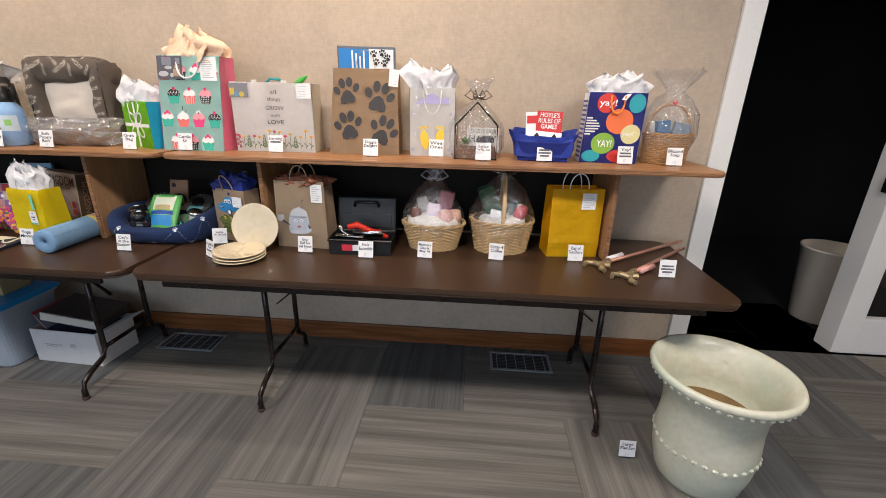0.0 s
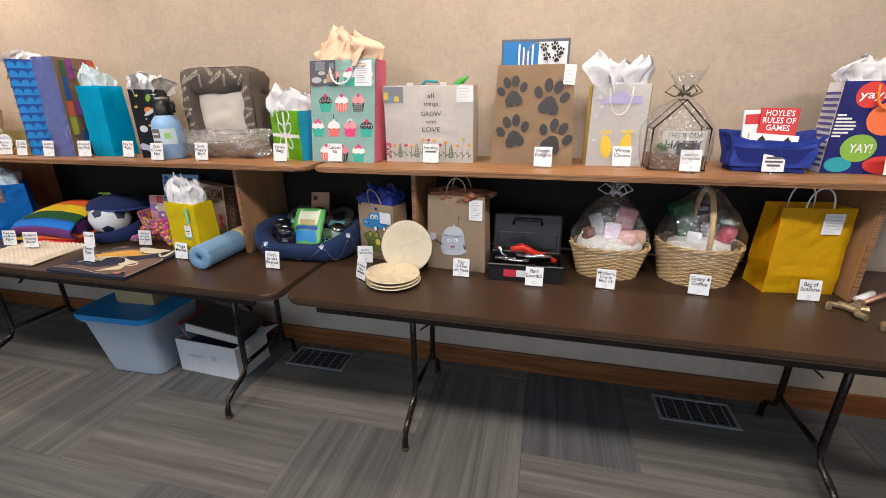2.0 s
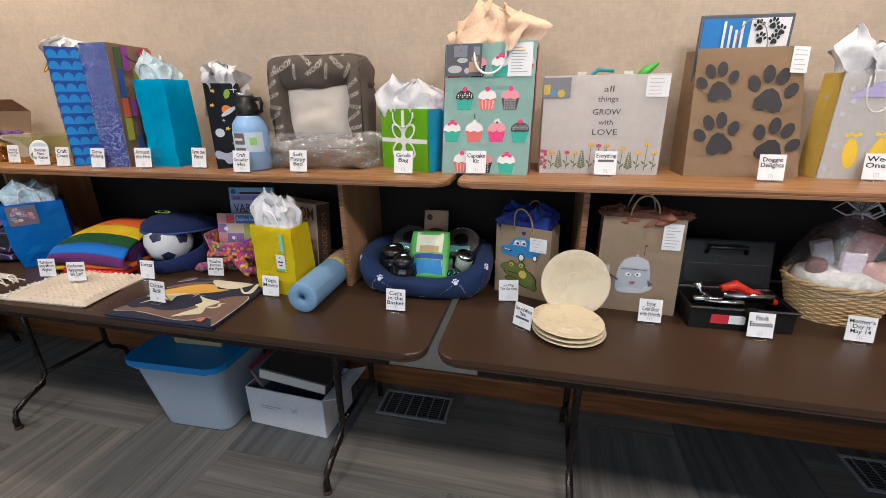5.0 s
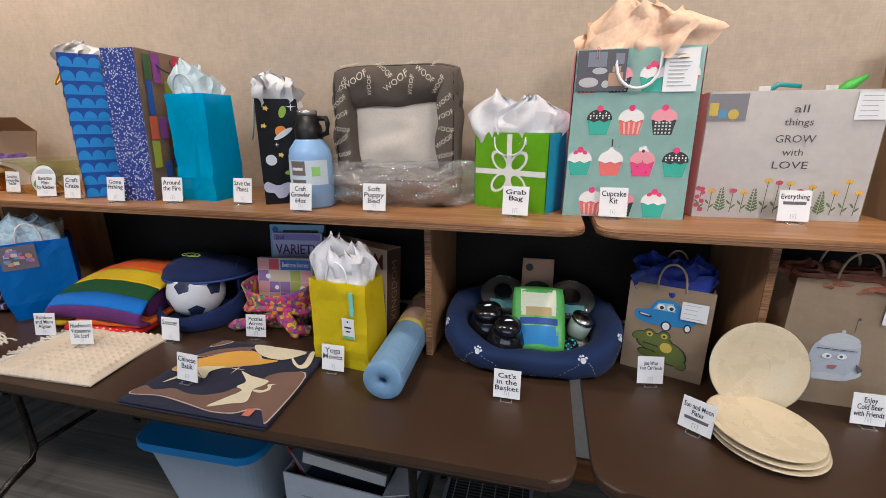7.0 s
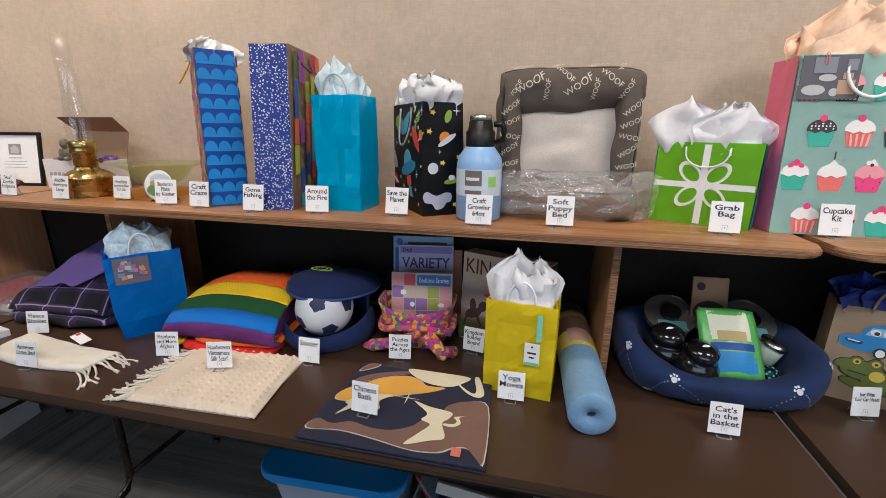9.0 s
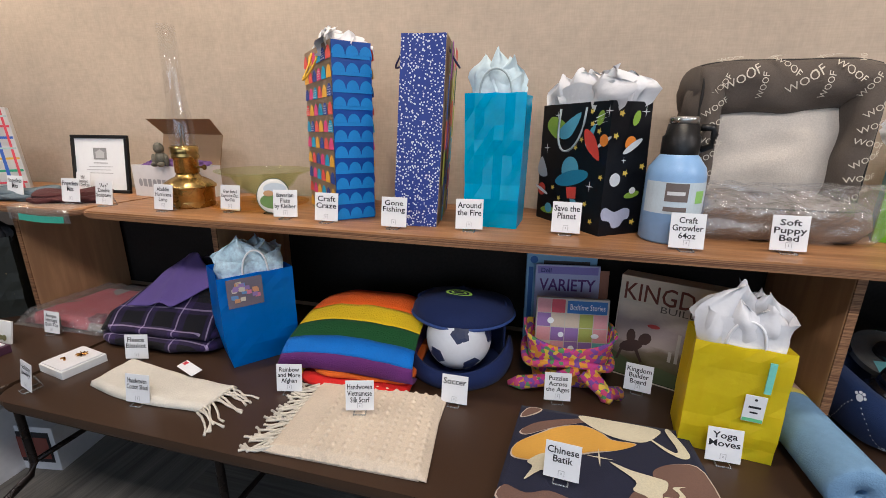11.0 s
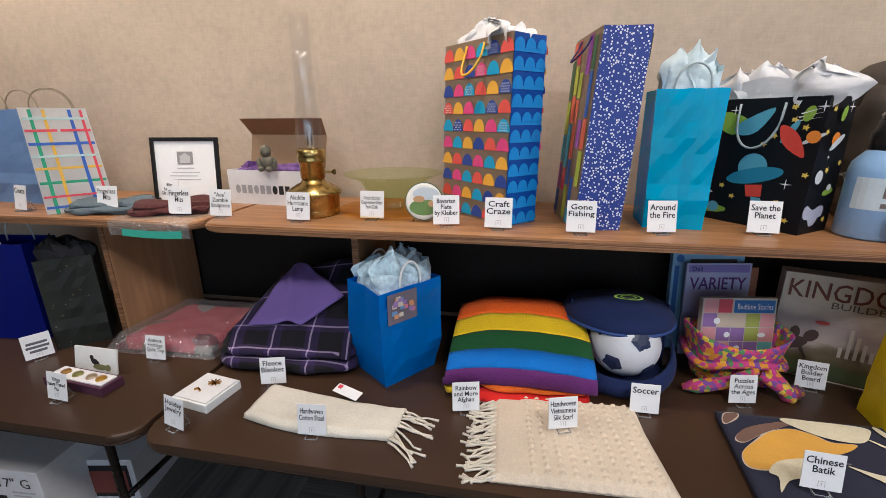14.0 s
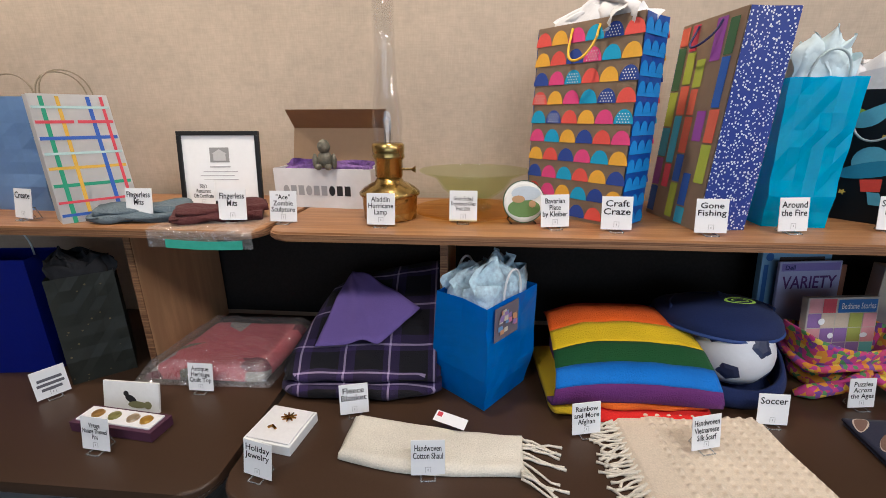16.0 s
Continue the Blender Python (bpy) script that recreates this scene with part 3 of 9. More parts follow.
def tag(parent, u, v, w, h, y, rows=6, tilt=0, material=None, name="info_tag"):
    """A slip of paper clipped to the front, with lines of small print."""
    p = part(name, box((w, 0.0012, h), (0, 0, 0)), material or M_CARD, parent, "white slip with small print")
    p.matrix_basis = pose(u, y - 0.003, v, 0, tilt, 0)
    rnd = random.Random(int(1000 * (u + v + w)))
    bars = []
    for k in range(rows):
        vv = h * (0.36 - 0.72 * k / max(1, rows - 1))
        bars.append(rect(-w * 0.38, vv - h * 0.014, w * rnd.uniform(0.05, 0.38), vv + h * 0.014))
    decal(p, bars, M_GREYINK, front(-0.0006), "small_print")
    return p


# --- shelf bags, from the doorway end ---
yay, W_ = gift_bag("violet-blue gift bag with bright printed balloons and white tissue", (0.487, 1.985), (0.735, 1.982), SHELF_Z, 0.10, 0.302, paper("violet_blue_paper", (0.03, 0.035, 0.26)), tissue_h=0.10, tissue_out=0.25, handle=(0.06, -0.075, 0.012), handle_mat=print_ink("orange", (0.85, 0.25, 0.03)), handle_r=0.004, seed=3, both=False, side_mat=paper("white_side_paper", (0.74, 0.74, 0.76)))
YAY_INK = {"scarlet": (0.62, 0.04, 0.03), "coral": (0.78, 0.16, 0.05), "teal": (0.02, 0.32, 0.38), "white": (0.75, 0.75, 0.75), "pale_gold": (0.66, 0.60, 0.30), "lime": (0.22, 0.42, 0.05)}
for col, shapes in (
    ("scarlet", [circ(-0.038, 0.258, 0.036, ry=0.042), circ(0.042, 0.032, 0.05, ry=0.03)]),
    ("teal", [circ(0.072, 0.258, 0.03, ry=0.04), circ(-0.068, 0.03, 0.034, ry=0.026)]),
    ("white", [rect(-0.104, 0.122 + 0.0115 * k, -0.104 + 0.052 * math.cos((k - 3) * 0.38), 0.128 + 0.0115 * k) for k in range(7)]),
    ("coral", [circ(0.018, 0.182, 0.05, ry=0.054)]),
    ("pale_gold", [circ(0.066, 0.128, 0.036, ry=0.042)]),
    ("lime", [circ(-0.03, 0.086, 0.044, ry=0.046)]),
):
    for shape in shapes:
        decal(yay, [shape], print_ink("balloon_" + col, YAY_INK[col]), lambda u, v: (u * 1.18, -0.0008, v))
decal(yay, [rect(0.008, 0.02 + 0.02 * k, 0.092, 0.029 + 0.02 * k) for k in range(13)], print_ink("stripe_violet", (0.10, 0.09, 0.34)), lambda u, v: (-W_ / 2 - 0.0035, u, v), "side_stripe")
words(yay, "yay!", 0.075, 0.036, M_CARD, lambda u, v: (u - 0.04, -0.003, v + 0.256), bold=0.012)
words(yay, "YAY!", 0.065, 0.03, M_CARD, lambda u, v: (u - 0.03, -0.003, v + 0.086), bold=0.012)
words(yay, "yay!", 0.05, 0.024, M_CARD, lambda u, v: (u + 0.066, -0.003, v + 0.128), bold=0.01)
sway(yay, 0.06, 0.10)

wee, W_ = gift_bag("white baby gift bag with yellow footprints and white tissue", (-0.30, 2.022), (-0.092, 2.03), SHELF_Z, 0.10, 0.305, paper("pale_bag_paper", (0.86, 0.84, 0.82)), tissue_h=0.125, tissue_out=0.6, handle=(0.08, -0.10, -0.004), handle_mat=mat("cream_ribbon", (0.75, 0.72, 0.66), 0.5), handle_r=0.003, seed=5, side_mat=two_tone("yellow_spotted_paper", (0.72, 0.52, 0.10), (0.55, 0.53, 0.58), 0.22, 28))
decal(wee, [circ(-0.035, 0.075, 0.02, ry=0.045, rot=8), circ(0.035, 0.085, 0.02, ry=0.042, rot=-14)] + [circ(-0.055 + 0.011 * k, 0.128 + 0.004 * (k % 2), 0.0055) for k in range(4)] + [circ(0.022 + 0.011 * k, 0.132, 0.0055) for k in range(4)], print_ink("foot_yellow", (0.80, 0.55, 0.05)), front(0))
decal(wee, [rect(-0.05, 0.235, 0.075, 0.262), circ(0.0, 0.262, 0.028, ry=0.016), circ(-0.055, 0.243, 0.02, ry=0.008, rot=20)], print_ink("lilac", (0.42, 0.38, 0.62)), front(0))
decal(wee, [circ(u, v, 0.008) for u, v in ((-0.08, 0.10), (-0.085, 0.19), (-0.075, 0.26), (-0.09, 0.03), (0.085, 0.19), (0.08, 0.03), (-0.065, 0.225))], print_ink("pale_dot", (0.55, 0.56, 0.62)), front(0))

M_KRAFT = paper("kraft_paper", (0.43, 0.29, 0.175), 0.7, 0.45)
paw, W_ = gift_bag("large brown kraft bag with black paw prints", (-0.682, 2.0), (-0.352, 2.018), SHELF_Z, 0.13, 0.385, M_KRAFT, pinch=0.5, seed=7, handle=(0.09, 0.10, 0.01), handle_mat=mat("wire_handle", (0.3, 0.24, 0.16), 0.5), handle_r=0.0015, wrinkle=0.0014, grow=-0.09)


def paw_print(u, v, s, rot):
    c, sn = math.cos(radians(rot)), math.sin(radians(rot))

    def at(x, y):
        return u + s * (c * x - sn * y), v + s * (sn * x + c * y)
    out = []
    for x, y, a, b, r in ((-0.95, 0.35, 0.30, 0.42, 30), (-0.36, 0.95, 0.31, 0.47, 10), (0.36, 0.95, 0.31, 0.47, -10), (0.95, 0.35, 0.30, 0.42, -30)):
        out.append(circ(*at(x, y), a * s, ry=b * s, rot=rot + r, n=16))
    pad = [(0, 0.28), (0.34, 0.12), (0.72, -0.45), (0.70, -0.85), (0.36, -0.98), (0, -0.86), (-0.36, -0.98), (-0.70, -0.85), (-0.72, -0.45), (-0.34, 0.12)]
    return out + [[at(*p) for p in pad]]


for u_, v_, s_, r_ in ((-0.085, 0.275, 0.048, 10), (0.065, 0.25, 0.056, -12), (-0.075, 0.12, 0.052, 12), (0.085, 0.10, 0.054, -22)):
    decal(paw, paw_print(u_, v_, s_, r_), print_ink("paw_black", (0.02, 0.018, 0.02)), lambda u, v: (u, -0.0045 + 0.0065 * max(0, v / 0.385 - 0.35), v), "paw_print")
tag(paw, 0.135, 0.345, 0.045, 0.075, 0.0, 5, 4)
sway(paw, 0.0, 0.24)
pack = thing("dog_treat_pack", "blue and white dog treat pack standing in the bag", "pack", stand((-0.665, 2.145), (-0.392, 2.178), SHELF_Z + 0.14)[0])
part("pack_card", box((0.275, 0.012, 0.345), (0, 0, 0.1725), 0.004), mat("grey_pack_rim", (0.10, 0.11, 0.14), 0.35, coat=0.3), pack)
decal(pack, [rect(-0.13, 0.20, 0.012, 0.333)], print_ink("pack_blue", (0.02, 0.20, 0.55)), front(-0.006))
decal(pack, [rect(0.012, 0.20, 0.128, 0.333), rect(-0.12, 0.215, -0.085, 0.235)], print_ink("pack_white", (0.75, 0.77, 0.8)), front(-0.006))
decal(pack, sum((paw_print(u, v, 0.013, r) for u, v, r in ((0.035, 0.31, 10), (0.075, 0.315, -15), (0.10, 0.295, 20), (0.045, 0.275, -20), (0.085, 0.27, 5))), []), print_ink("paw_black", (0.02, 0.018, 0.02)), front(-0.009))
decal(pack, [rect(-0.07 + 0.018 * k, 0.23, -0.062 + 0.018 * k, 0.325 - 0.012 * (k % 3)) for k in range(4)], print_ink("pack_white", (0.75, 0.77, 0.8)), front(-0.009))

grow, W_ = gift_bag("white canvas-look tote printed with flowers and lettering", (-1.138, 2.0), (-0.758, 2.012), SHELF_Z, 0.13, 0.312, paper("cream_tote", (0.86, 0.83, 0.81)), pinch=0.12, seed=9, side_mat=paper("tote_side", (0.62, 0.55, 0.42)), name="tote_bag")
for x in (-0.075, 0.065):
    part("handle_tab", box((0.026, 0.004, 0.014), (x, 0.004, 0.315), 0.001), mat("cream_ribbon", (0.75, 0.72, 0.66), 0.5), grow, "folded handle tab")
for s, v, w, h in (("all", 0.27, 0.032, 0.018), ("things", 0.237, 0.062, 0.022), ("GROW", 0.2, 0.086, 0.018), ("with", 0.168, 0.045, 0.016), ("LOVE", 0.137, 0.078, 0.018)):
    words(grow, s, w, h, mat("soft_black_ink", (0.08, 0.08, 0.085), 0.6), (lambda q: lambda u, v_: (u + 0.012, -0.002, v_ + q))(v))
_r = random.Random(4)
stems, greens, blooms, golds = [], [], [], []
for k in range(15):
    u = -0.178 + 0.025 * k
    hh = _r.uniform(0.05, 0.085) + (0.03 if k == 13 else 0)
    stems.append([(u - 0.001, 0.015), (u + 0.001, 0.015), (u + 0.003, 0.015 + hh), (u + 0.0015, 0.015 + hh)])
    if k in (2, 11, 5):
        for j in range(8):
            a = hh * (j + 1) / 9
            for s in (-1, 1):
                greens.append(circ(u + s * 0.008 * (1 - a / hh * 0.7), 0.017 + a, 0.0085 * (1.1 - a / hh), 6, 0.0028, 35 * s))
    else:
        (blooms if k in (0, 3, 7, 9) else golds).append(circ(u + 0.002, 0.015 + hh, 0.009, 9, 0.006))
        if k == 0:
            blooms += [circ(u + 0.006 * (-1) ** j, 0.02 + 0.011 * j, 0.006, 7) for j in range(6)]
        greens += [circ(u + 0.006, 0.03, 0.008, 6, 0.0025, 50), circ(u - 0.006, 0.04, 0.008, 6, 0.0025, 130)]
for polys, nm, c in ((stems, "stem", (0.10, 0.13, 0.06)), (greens, "leaf_green", (0.13, 0.19, 0.08)), (blooms, "bloom_red", (0.50, 0.07, 0.12)), (golds, "bloom_gold", (0.72, 0.42, 0.06))):
    decal(grow, polys, print_ink(nm, c), front(0))
photo = part("photo", box((0.088, 0.001, 0.062), (-0.15, -0.003, 0.275)), print_ink("photo_grey", (0.22, 0.22, 0.24)), grow, "small colour photograph of the contents")
decal(photo, [rect(-0.19, 0.255, -0.17, 0.285), circ(-0.135, 0.258, 0.012)], print_ink("photo_yellow", (0.6, 0.45, 0.08)), front(-0.0036))
decal(photo, [rect(-0.168, 0.25, -0.15, 0.268)], print_ink("photo_blue", (0.1, 0.3, 0.5)), front(-0.0036))
tag(grow, 0.155, 0.275, 0.068, 0.062, 0.0, 5)
part("glove_tip", tube([(0.09, 0.05, 0.29), (0.13, 0.05, 0.325), (0.16, 0.05, 0.345)], [0.014, 0.014, 0.004], 10), mat("green_rubber", (0.06, 0.42, 0.05), 0.35), grow, "bright green tool grip", True)
part("tool_grip", tube([(-0.06, 0.06, 0.295), (-0.02, 0.06, 0.33), (0.03, 0.06, 0.325)], 0.006, 8), mat("teal_grip", (0.02, 0.30, 0.33), 0.4), grow, "teal curved tool handle", True)

cup, W_ = gift_bag("tall mint gift bag printed with cupcakes and peach tissue", (-1.472, 1.945), (-1.175, 1.942), SHELF_Z, 0.13, 0.418, paper("mint_paper", (0.47, 0.74, 0.68), 0.35), pinch=0.2, tissue_h=0.135, tissue_mat=mat("peach_tissue", (0.86, 0.60, 0.42), 0.75, var=0.15, vs=14, bump=0.3, bs=60), tissue_out=-0.25, handle=(0.105, -0.085, 0.014), handle_mat=M_CARD, handle_r=0.004, seed=11, side_mat=paper("pink_paper", (0.75, 0.16, 0.26), 0.4), both=False)
CAKE_INK = {"coral_case": (0.74, 0.15, 0.13), "pink_case": (0.72, 0.05, 0.20), "teal_case": (0.04, 0.40, 0.30), "black_case": (0.03, 0.03, 0.035), "case_line": (0.80, 0.42, 0.38), "check": (0.60, 0.66, 0.62), "icing": (0.80, 0.78, 0.76), "pink_icing": (0.76, 0.30, 0.34), "black_icing": (0.03, 0.028, 0.03), "cherry": (0.72, 0.04, 0.16), "dots": (0.80, 0.78, 0.76), "dark_dots": (0.05, 0.03, 0.04), "leaf": (0.35, 0.42, 0.40)}
cakes = {k: [] for k in CAKE_INK}
CAKES = (("coral_case", "icing"), ("pink_case", "pink_icing"), ("teal_case", "black_icing"), ("coral_case", "icing"), ("black_case", "pink_icing"), ("teal_case", "icing"))
for r in range(4):
    for c in range(5):
        u, v = -0.155 + 0.0765 * c + (0.038 if r % 2 else 0.0), 0.004 + 0.103 * r
        k = (c + (2, 5, 1, 3)[r]) % 6
        if u - 0.024 < -W_ / 2 or u + 0.024 > W_ / 2:
            continue
        case, top = CAKES[k]
        cakes[case].append([(u - 0.021, v), (u + 0.021, v), (u + 0.029, v + 0.038), (u - 0.029, v + 0.038)])
        cakes[top].append([(u + 0.0305 * math.cos(math.pi * j / 14), v + 0.036 + 0.027 * math.sin(math.pi * j / 14) ** 0.8) for j in range(15)] + [(u - 0.024 + 0.012 * j, v + (0.031 if j % 2 else 0.036)) for j in range(5)])
        if k == 0:
            cakes["icing"].append([(u - 0.016, v + 0.055), (u + 0.016, v + 0.055), (u, v + 0.074)])
            cakes["black_icing"].append(rect(u - 0.0015, v + 0.068, u + 0.0015, v + 0.092))
            cakes["leaf"].append([(u + 0.006, v + 0.066), (u + 0.02, v + 0.076), (u + 0.017, v + 0.062)])
        elif k == 1:
            cakes["icing"] += [circ(u + 0.008 * math.cos(1.26 * j), v + 0.063 + 0.008 * math.sin(1.26 * j), 0.0055, 8) for j in range(5)]
            cakes["dark_dots"] += [circ(u, v + 0.063, 0.004, 8)] + [circ(u - 0.022 + 0.011 * j, v + 0.01 + 0.014 * (j % 3), 0.0016, 6) for j in range(5)]
        else:
            cakes["cherry"].append(circ(u, v + 0.065, 0.0078, 12))
        if k == 2:
            cakes["dots"] += [circ(u - 0.022 + 0.0075 * j, v + 0.041 + 0.006 * (i + j % 2), 0.0022, 6) for j in range(7) for i in range(2)]
        elif k == 3:
            cakes["case_line"] += [[(u - 0.015 + 0.01 * j, v + 0.001), (u - 0.011 + 0.01 * j, v + 0.001), (u - 0.014 + 0.0125 * j, v + 0.03), (u - 0.019 + 0.0125 * j, v + 0.03)] for j in range(4)]
        elif k == 4:
            cakes["check"] += [rect(u - 0.02 + 0.0082 * j, v + 0.003 + 0.008 * i, u - 0.0158 + 0.0082 * j, v + 0.007 + 0.008 * i) for j in range(5) for i in range(4)]
        elif k == 5:
            cakes["cherry"] += [circ(u - 0.011, v + 0.058, 0.007, 8, 0.005, 25), circ(u + 0.011, v + 0.058, 0.007, 8, 0.005, -25)]
for nm, c in CAKE_INK.items():
    e = 0.0006 if nm.endswith("_case") else 0.0018 if nm in ("cherry", "dots", "dark_dots", "check", "case_line") else 0.0012
    decal(cup, cakes[nm], print_ink("cake_" + nm, c), lambda u, v, e=e: (u, -e + 0.004 * 0.45 * max(0, v / 0.418 - 0.35), v))
photo = part("photo", box((0.118, 0.001, 0.098), (-0.086, -0.005, 0.366)), print_ink("photo_dark", (0.09, 0.09, 0.11)), cup, "photograph of baking things under a paper clip")
decal(photo, [circ(-0.115, 0.338, 0.024, ry=0.012), circ(-0.09, 0.365, 0.018, ry=0.008), circ(-0.074, 0.333, 0.009)], print_ink("photo_silver", (0.45, 0.45, 0.46)), front(-0.0056))
decal(photo, [rect(-0.068, 0.328, -0.034, 0.36), rect(-0.06, 0.362, -0.04, 0.375)], print_ink("photo_tan", (0.42, 0.27, 0.18)), front(-0.0056))
decal(photo, [rect(-0.055, 0.38, -0.034, 0.405), rect(-0.12, 0.375, -0.075, 0.41)], print_ink("photo_slate", (0.20, 0.22, 0.27)), front(-0.0056))
part("paper_clip", tube([(-0.1, -0.008, 0.422), (-0.1, -0.008, 0.395), (-0.095, -0.008, 0.395), (-0.095, -0.008, 0.419), (-0.098, -0.008, 0.421)], 0.001, 5), mat("pink_clip", (0.7, 0.2, 0.25), 0.3), cup, "pink paper clip")
tag(cup, 0.098, 0.362, 0.076, 0.10, 0.0, 9)
sway(cup, 0.02, 0.12)

green, W_ = gift_bag("small lime green gift bag with a white printed bow", (-1.73, 2.048), (-1.52, 1.94), SHELF_Z, 0.11, 0.215, paper("lime_paper", (0.26, 0.68, 0.02), 0.35), tissue_h=0.11, tissue_out=0.12, handle=(0.10, -0.05, 0.006), handle_mat=M_CARD, handle_r=0.002, seed=13, side_mat=paper("aqua_paper", (0.01, 0.30, 0.48), 0.35), both=False)


def loop_ring(u, v, a, b, rot, t=0.72):
    o, i = circ(u, v, a, 20, b, rot), circ(u, v, a * t, 20, b * t, rot)
    return [[o[k], o[(k + 1) % 20], i[(k + 1) % 20], i[k]] for k in range(20)]


M_BOW = print_ink("bow_white", (0.78, 0.79, 0.76))
decal(green, [rect(-0.008, 0.004, 0.008, 0.21), rect(-0.115, 0.098, -0.009, 0.113), rect(0.009, 0.098, 0.115, 0.113)] + sum((loop_ring(su * 0.03, 0.106 + sv * 0.03, 0.036, 0.022, 45 * su * sv) for su in (-1, 1) for sv in (-1, 1)), []), M_BOW, lambda u, v: (u, -0.0008, v))

space, W_ = gift_bag("black gift bag printed with planets, rockets and stars", (-2.515, 2.115), (-2.36, 1.903), SHELF_Z, 0.128, 0.312, paper("black_paper", (0.012, 0.013, 0.018), 0.4), pinch=0.18, tissue_h=0.10, tissue_out=0.15, handle=(0.10, -0.105, 0.016), handle_mat=mat("grey_cord", (0.35, 0.42, 0.45), 0.5), handle_r=0.0028, seed=15)
sp = {
    "lime": [curvy([(-0.105, 0.255), (-0.06, 0.225), (-0.015, 0.25), (-0.05, 0.275), (-0.09, 0.28)]), circ(-0.075, 0.03, 0.036, 16, 0.010, 4), circ(0.1, 0.275, 0.011, 12, 0.018, -20)],
    "sky": [curvy([(-0.05, 0.25), (0.03, 0.29), (0.0, 0.235), (-0.04, 0.225)]), circ(0.005, 0.148, 0.034, 20, 0.034), circ(0.07, 0.235, 0.03, 12, 0.008, 60), [(0.015, 0.075), (0.038, 0.075), (0.05, 0.045), (0.024, 0.045)], circ(-0.075, 0.036, 0.016, 12, 0.014)],
    "grey": [curvy([(-0.135, 0.155), (-0.12, 0.175), (-0.1, 0.15), (-0.09, 0.125), (-0.115, 0.12), (-0.135, 0.13)])],
    "teal": [circ(0.012, 0.128, 0.066, 24, 0.019, 14)],
    "red": [[(-0.004, 0.103), (0.036, 0.108), (0.038, 0.078), (0.004, 0.074)], curvy([(0.048, 0.245), (0.062, 0.205), (0.108, 0.178), (0.092, 0.225), (0.064, 0.248)]), circ(-0.112, 0.085, 0.018, 14)],
    "orange": [circ(0.118, 0.225, 0.014, 12)],
    "pale": [circ(-0.112, 0.083, 0.032, 14, 0.005, -18), circ(0.118, 0.221, 0.026, 16, 0.005, 30), circ(0.086, 0.205, 0.007, 10), circ(0.012, 0.117, 0.05, 20, 0.004, 14), circ(0.002, 0.165, 0.013, 10, 0.007, 20)],
    "gold": [star(u, v, 0.008, 0.45, 5, 70) for u, v in ((0.07, 0.29), (0.075, 0.262), (0.1, 0.245), (0.04, 0.225), (0.02, 0.205), (0.075, 0.07), (0.12, 0.14), (-0.06, 0.095), (-0.03, 0.07), (0.1, 0.03))],
    "white": [star(u, v, 0.014, 0.16) for u, v in ((-0.06, 0.285), (0.085, 0.115), (0.125, 0.29), (-0.1, 0.2))] + [[(0.075 + 0.004 * k, 0.26 + 0.008 * k), (0.078 + 0.004 * k, 0.258 + 0.008 * k), (0.128 + 0.002 * k, 0.268 + 0.011 * k)] for k in range(3)],
}
sd = {
    "lime": [circ(0.075, 0.275, 0.010, 12, 0.018, -20), circ(0.088, 0.098, 0.024, 14, 0.008, 10)],
    "orange": [circ(0.066, 0.218, 0.017)],
    "pale": [circ(0.072, 0.212, 0.032, 16, 0.008, 32), circ(0.03, 0.135, 0.016, 16)],
    "lilac": [curvy([(0.0, 0.058), (0.012, 0.07), (0.04, 0.058), (0.07, 0.066), (0.088, 0.06), (0.086, 0.04), (0.07, 0.036), (0.062, 0.022), (0.04, 0.018), (0.028, 0.034), (0.006, 0.04)])],
    "gold": [star(u, v, 0.009, 0.45, 5, 70) for u, v in ((0.02, 0.235), (0.06, 0.15), (0.11, 0.165), (0.10, 0.03), (0.03, 0.285))],
    "white": [star(0.1, 0.29, 0.015, 0.15), star(0.05, 0.18, 0.008, 0.2), circ(0.088, 0.108, 0.010, 10, 0.008)],
    "black": [circ(0.038, 0.139, 0.0145, 16)],
}
CC = {"sky": (0.10, 0.38, 0.52), "pale": (0.62, 0.66, 0.70), "teal": (0.02, 0.22, 0.36), "red": (0.65, 0.06, 0.04), "orange": (0.8, 0.25, 0.03), "grey": (0.35, 0.38, 0.42), "lime": (0.25, 0.42, 0.05), "gold": (0.75, 0.55, 0.1), "white": (0.75, 0.76, 0.78), "lilac": (0.42, 0.45, 0.58), "black": (0.012, 0.013, 0.018)}
for k, polys in sp.items():
    decal(space, polys, print_ink("space_" + k, CC[k]), lambda u, v: (u, -0.0008, v))
for k, polys in sd.items():
    e = 0.0016 if k in ("black", "pale", "white") else 0.0008
    decal(space, polys, print_ink("space_" + k, CC[k]), lambda u, v, e=e: (W_ / 2 + e, u, v))

M_CYAN = paper("turquoise_paper", (0.0008, 0.58, 0.90), 0.2, 0.3)
cyan, W_ = gift_bag("plain turquoise gift bag with pale blue tissue", (-2.695, 1.932), (-2.558, 1.924), SHELF_Z, 0.13, 0.332, M_CYAN, grow=0.12, pinch=0.3, crease=1.0, tissue_h=0.10, wrinkle=0.0026, tissue_mat=mat("pale_blue_tissue", (0.62, 0.74, 0.78), 0.75, var=0.12, vs=14, bump=0.3, bs=60), tissue_out=0.0, handle=(0.08, 0.075, 0.005), handle_mat=mat("twisted_paper_cord", (0.45, 0.55, 0.58), 0.6), handle_r=0.0028, seed=17)

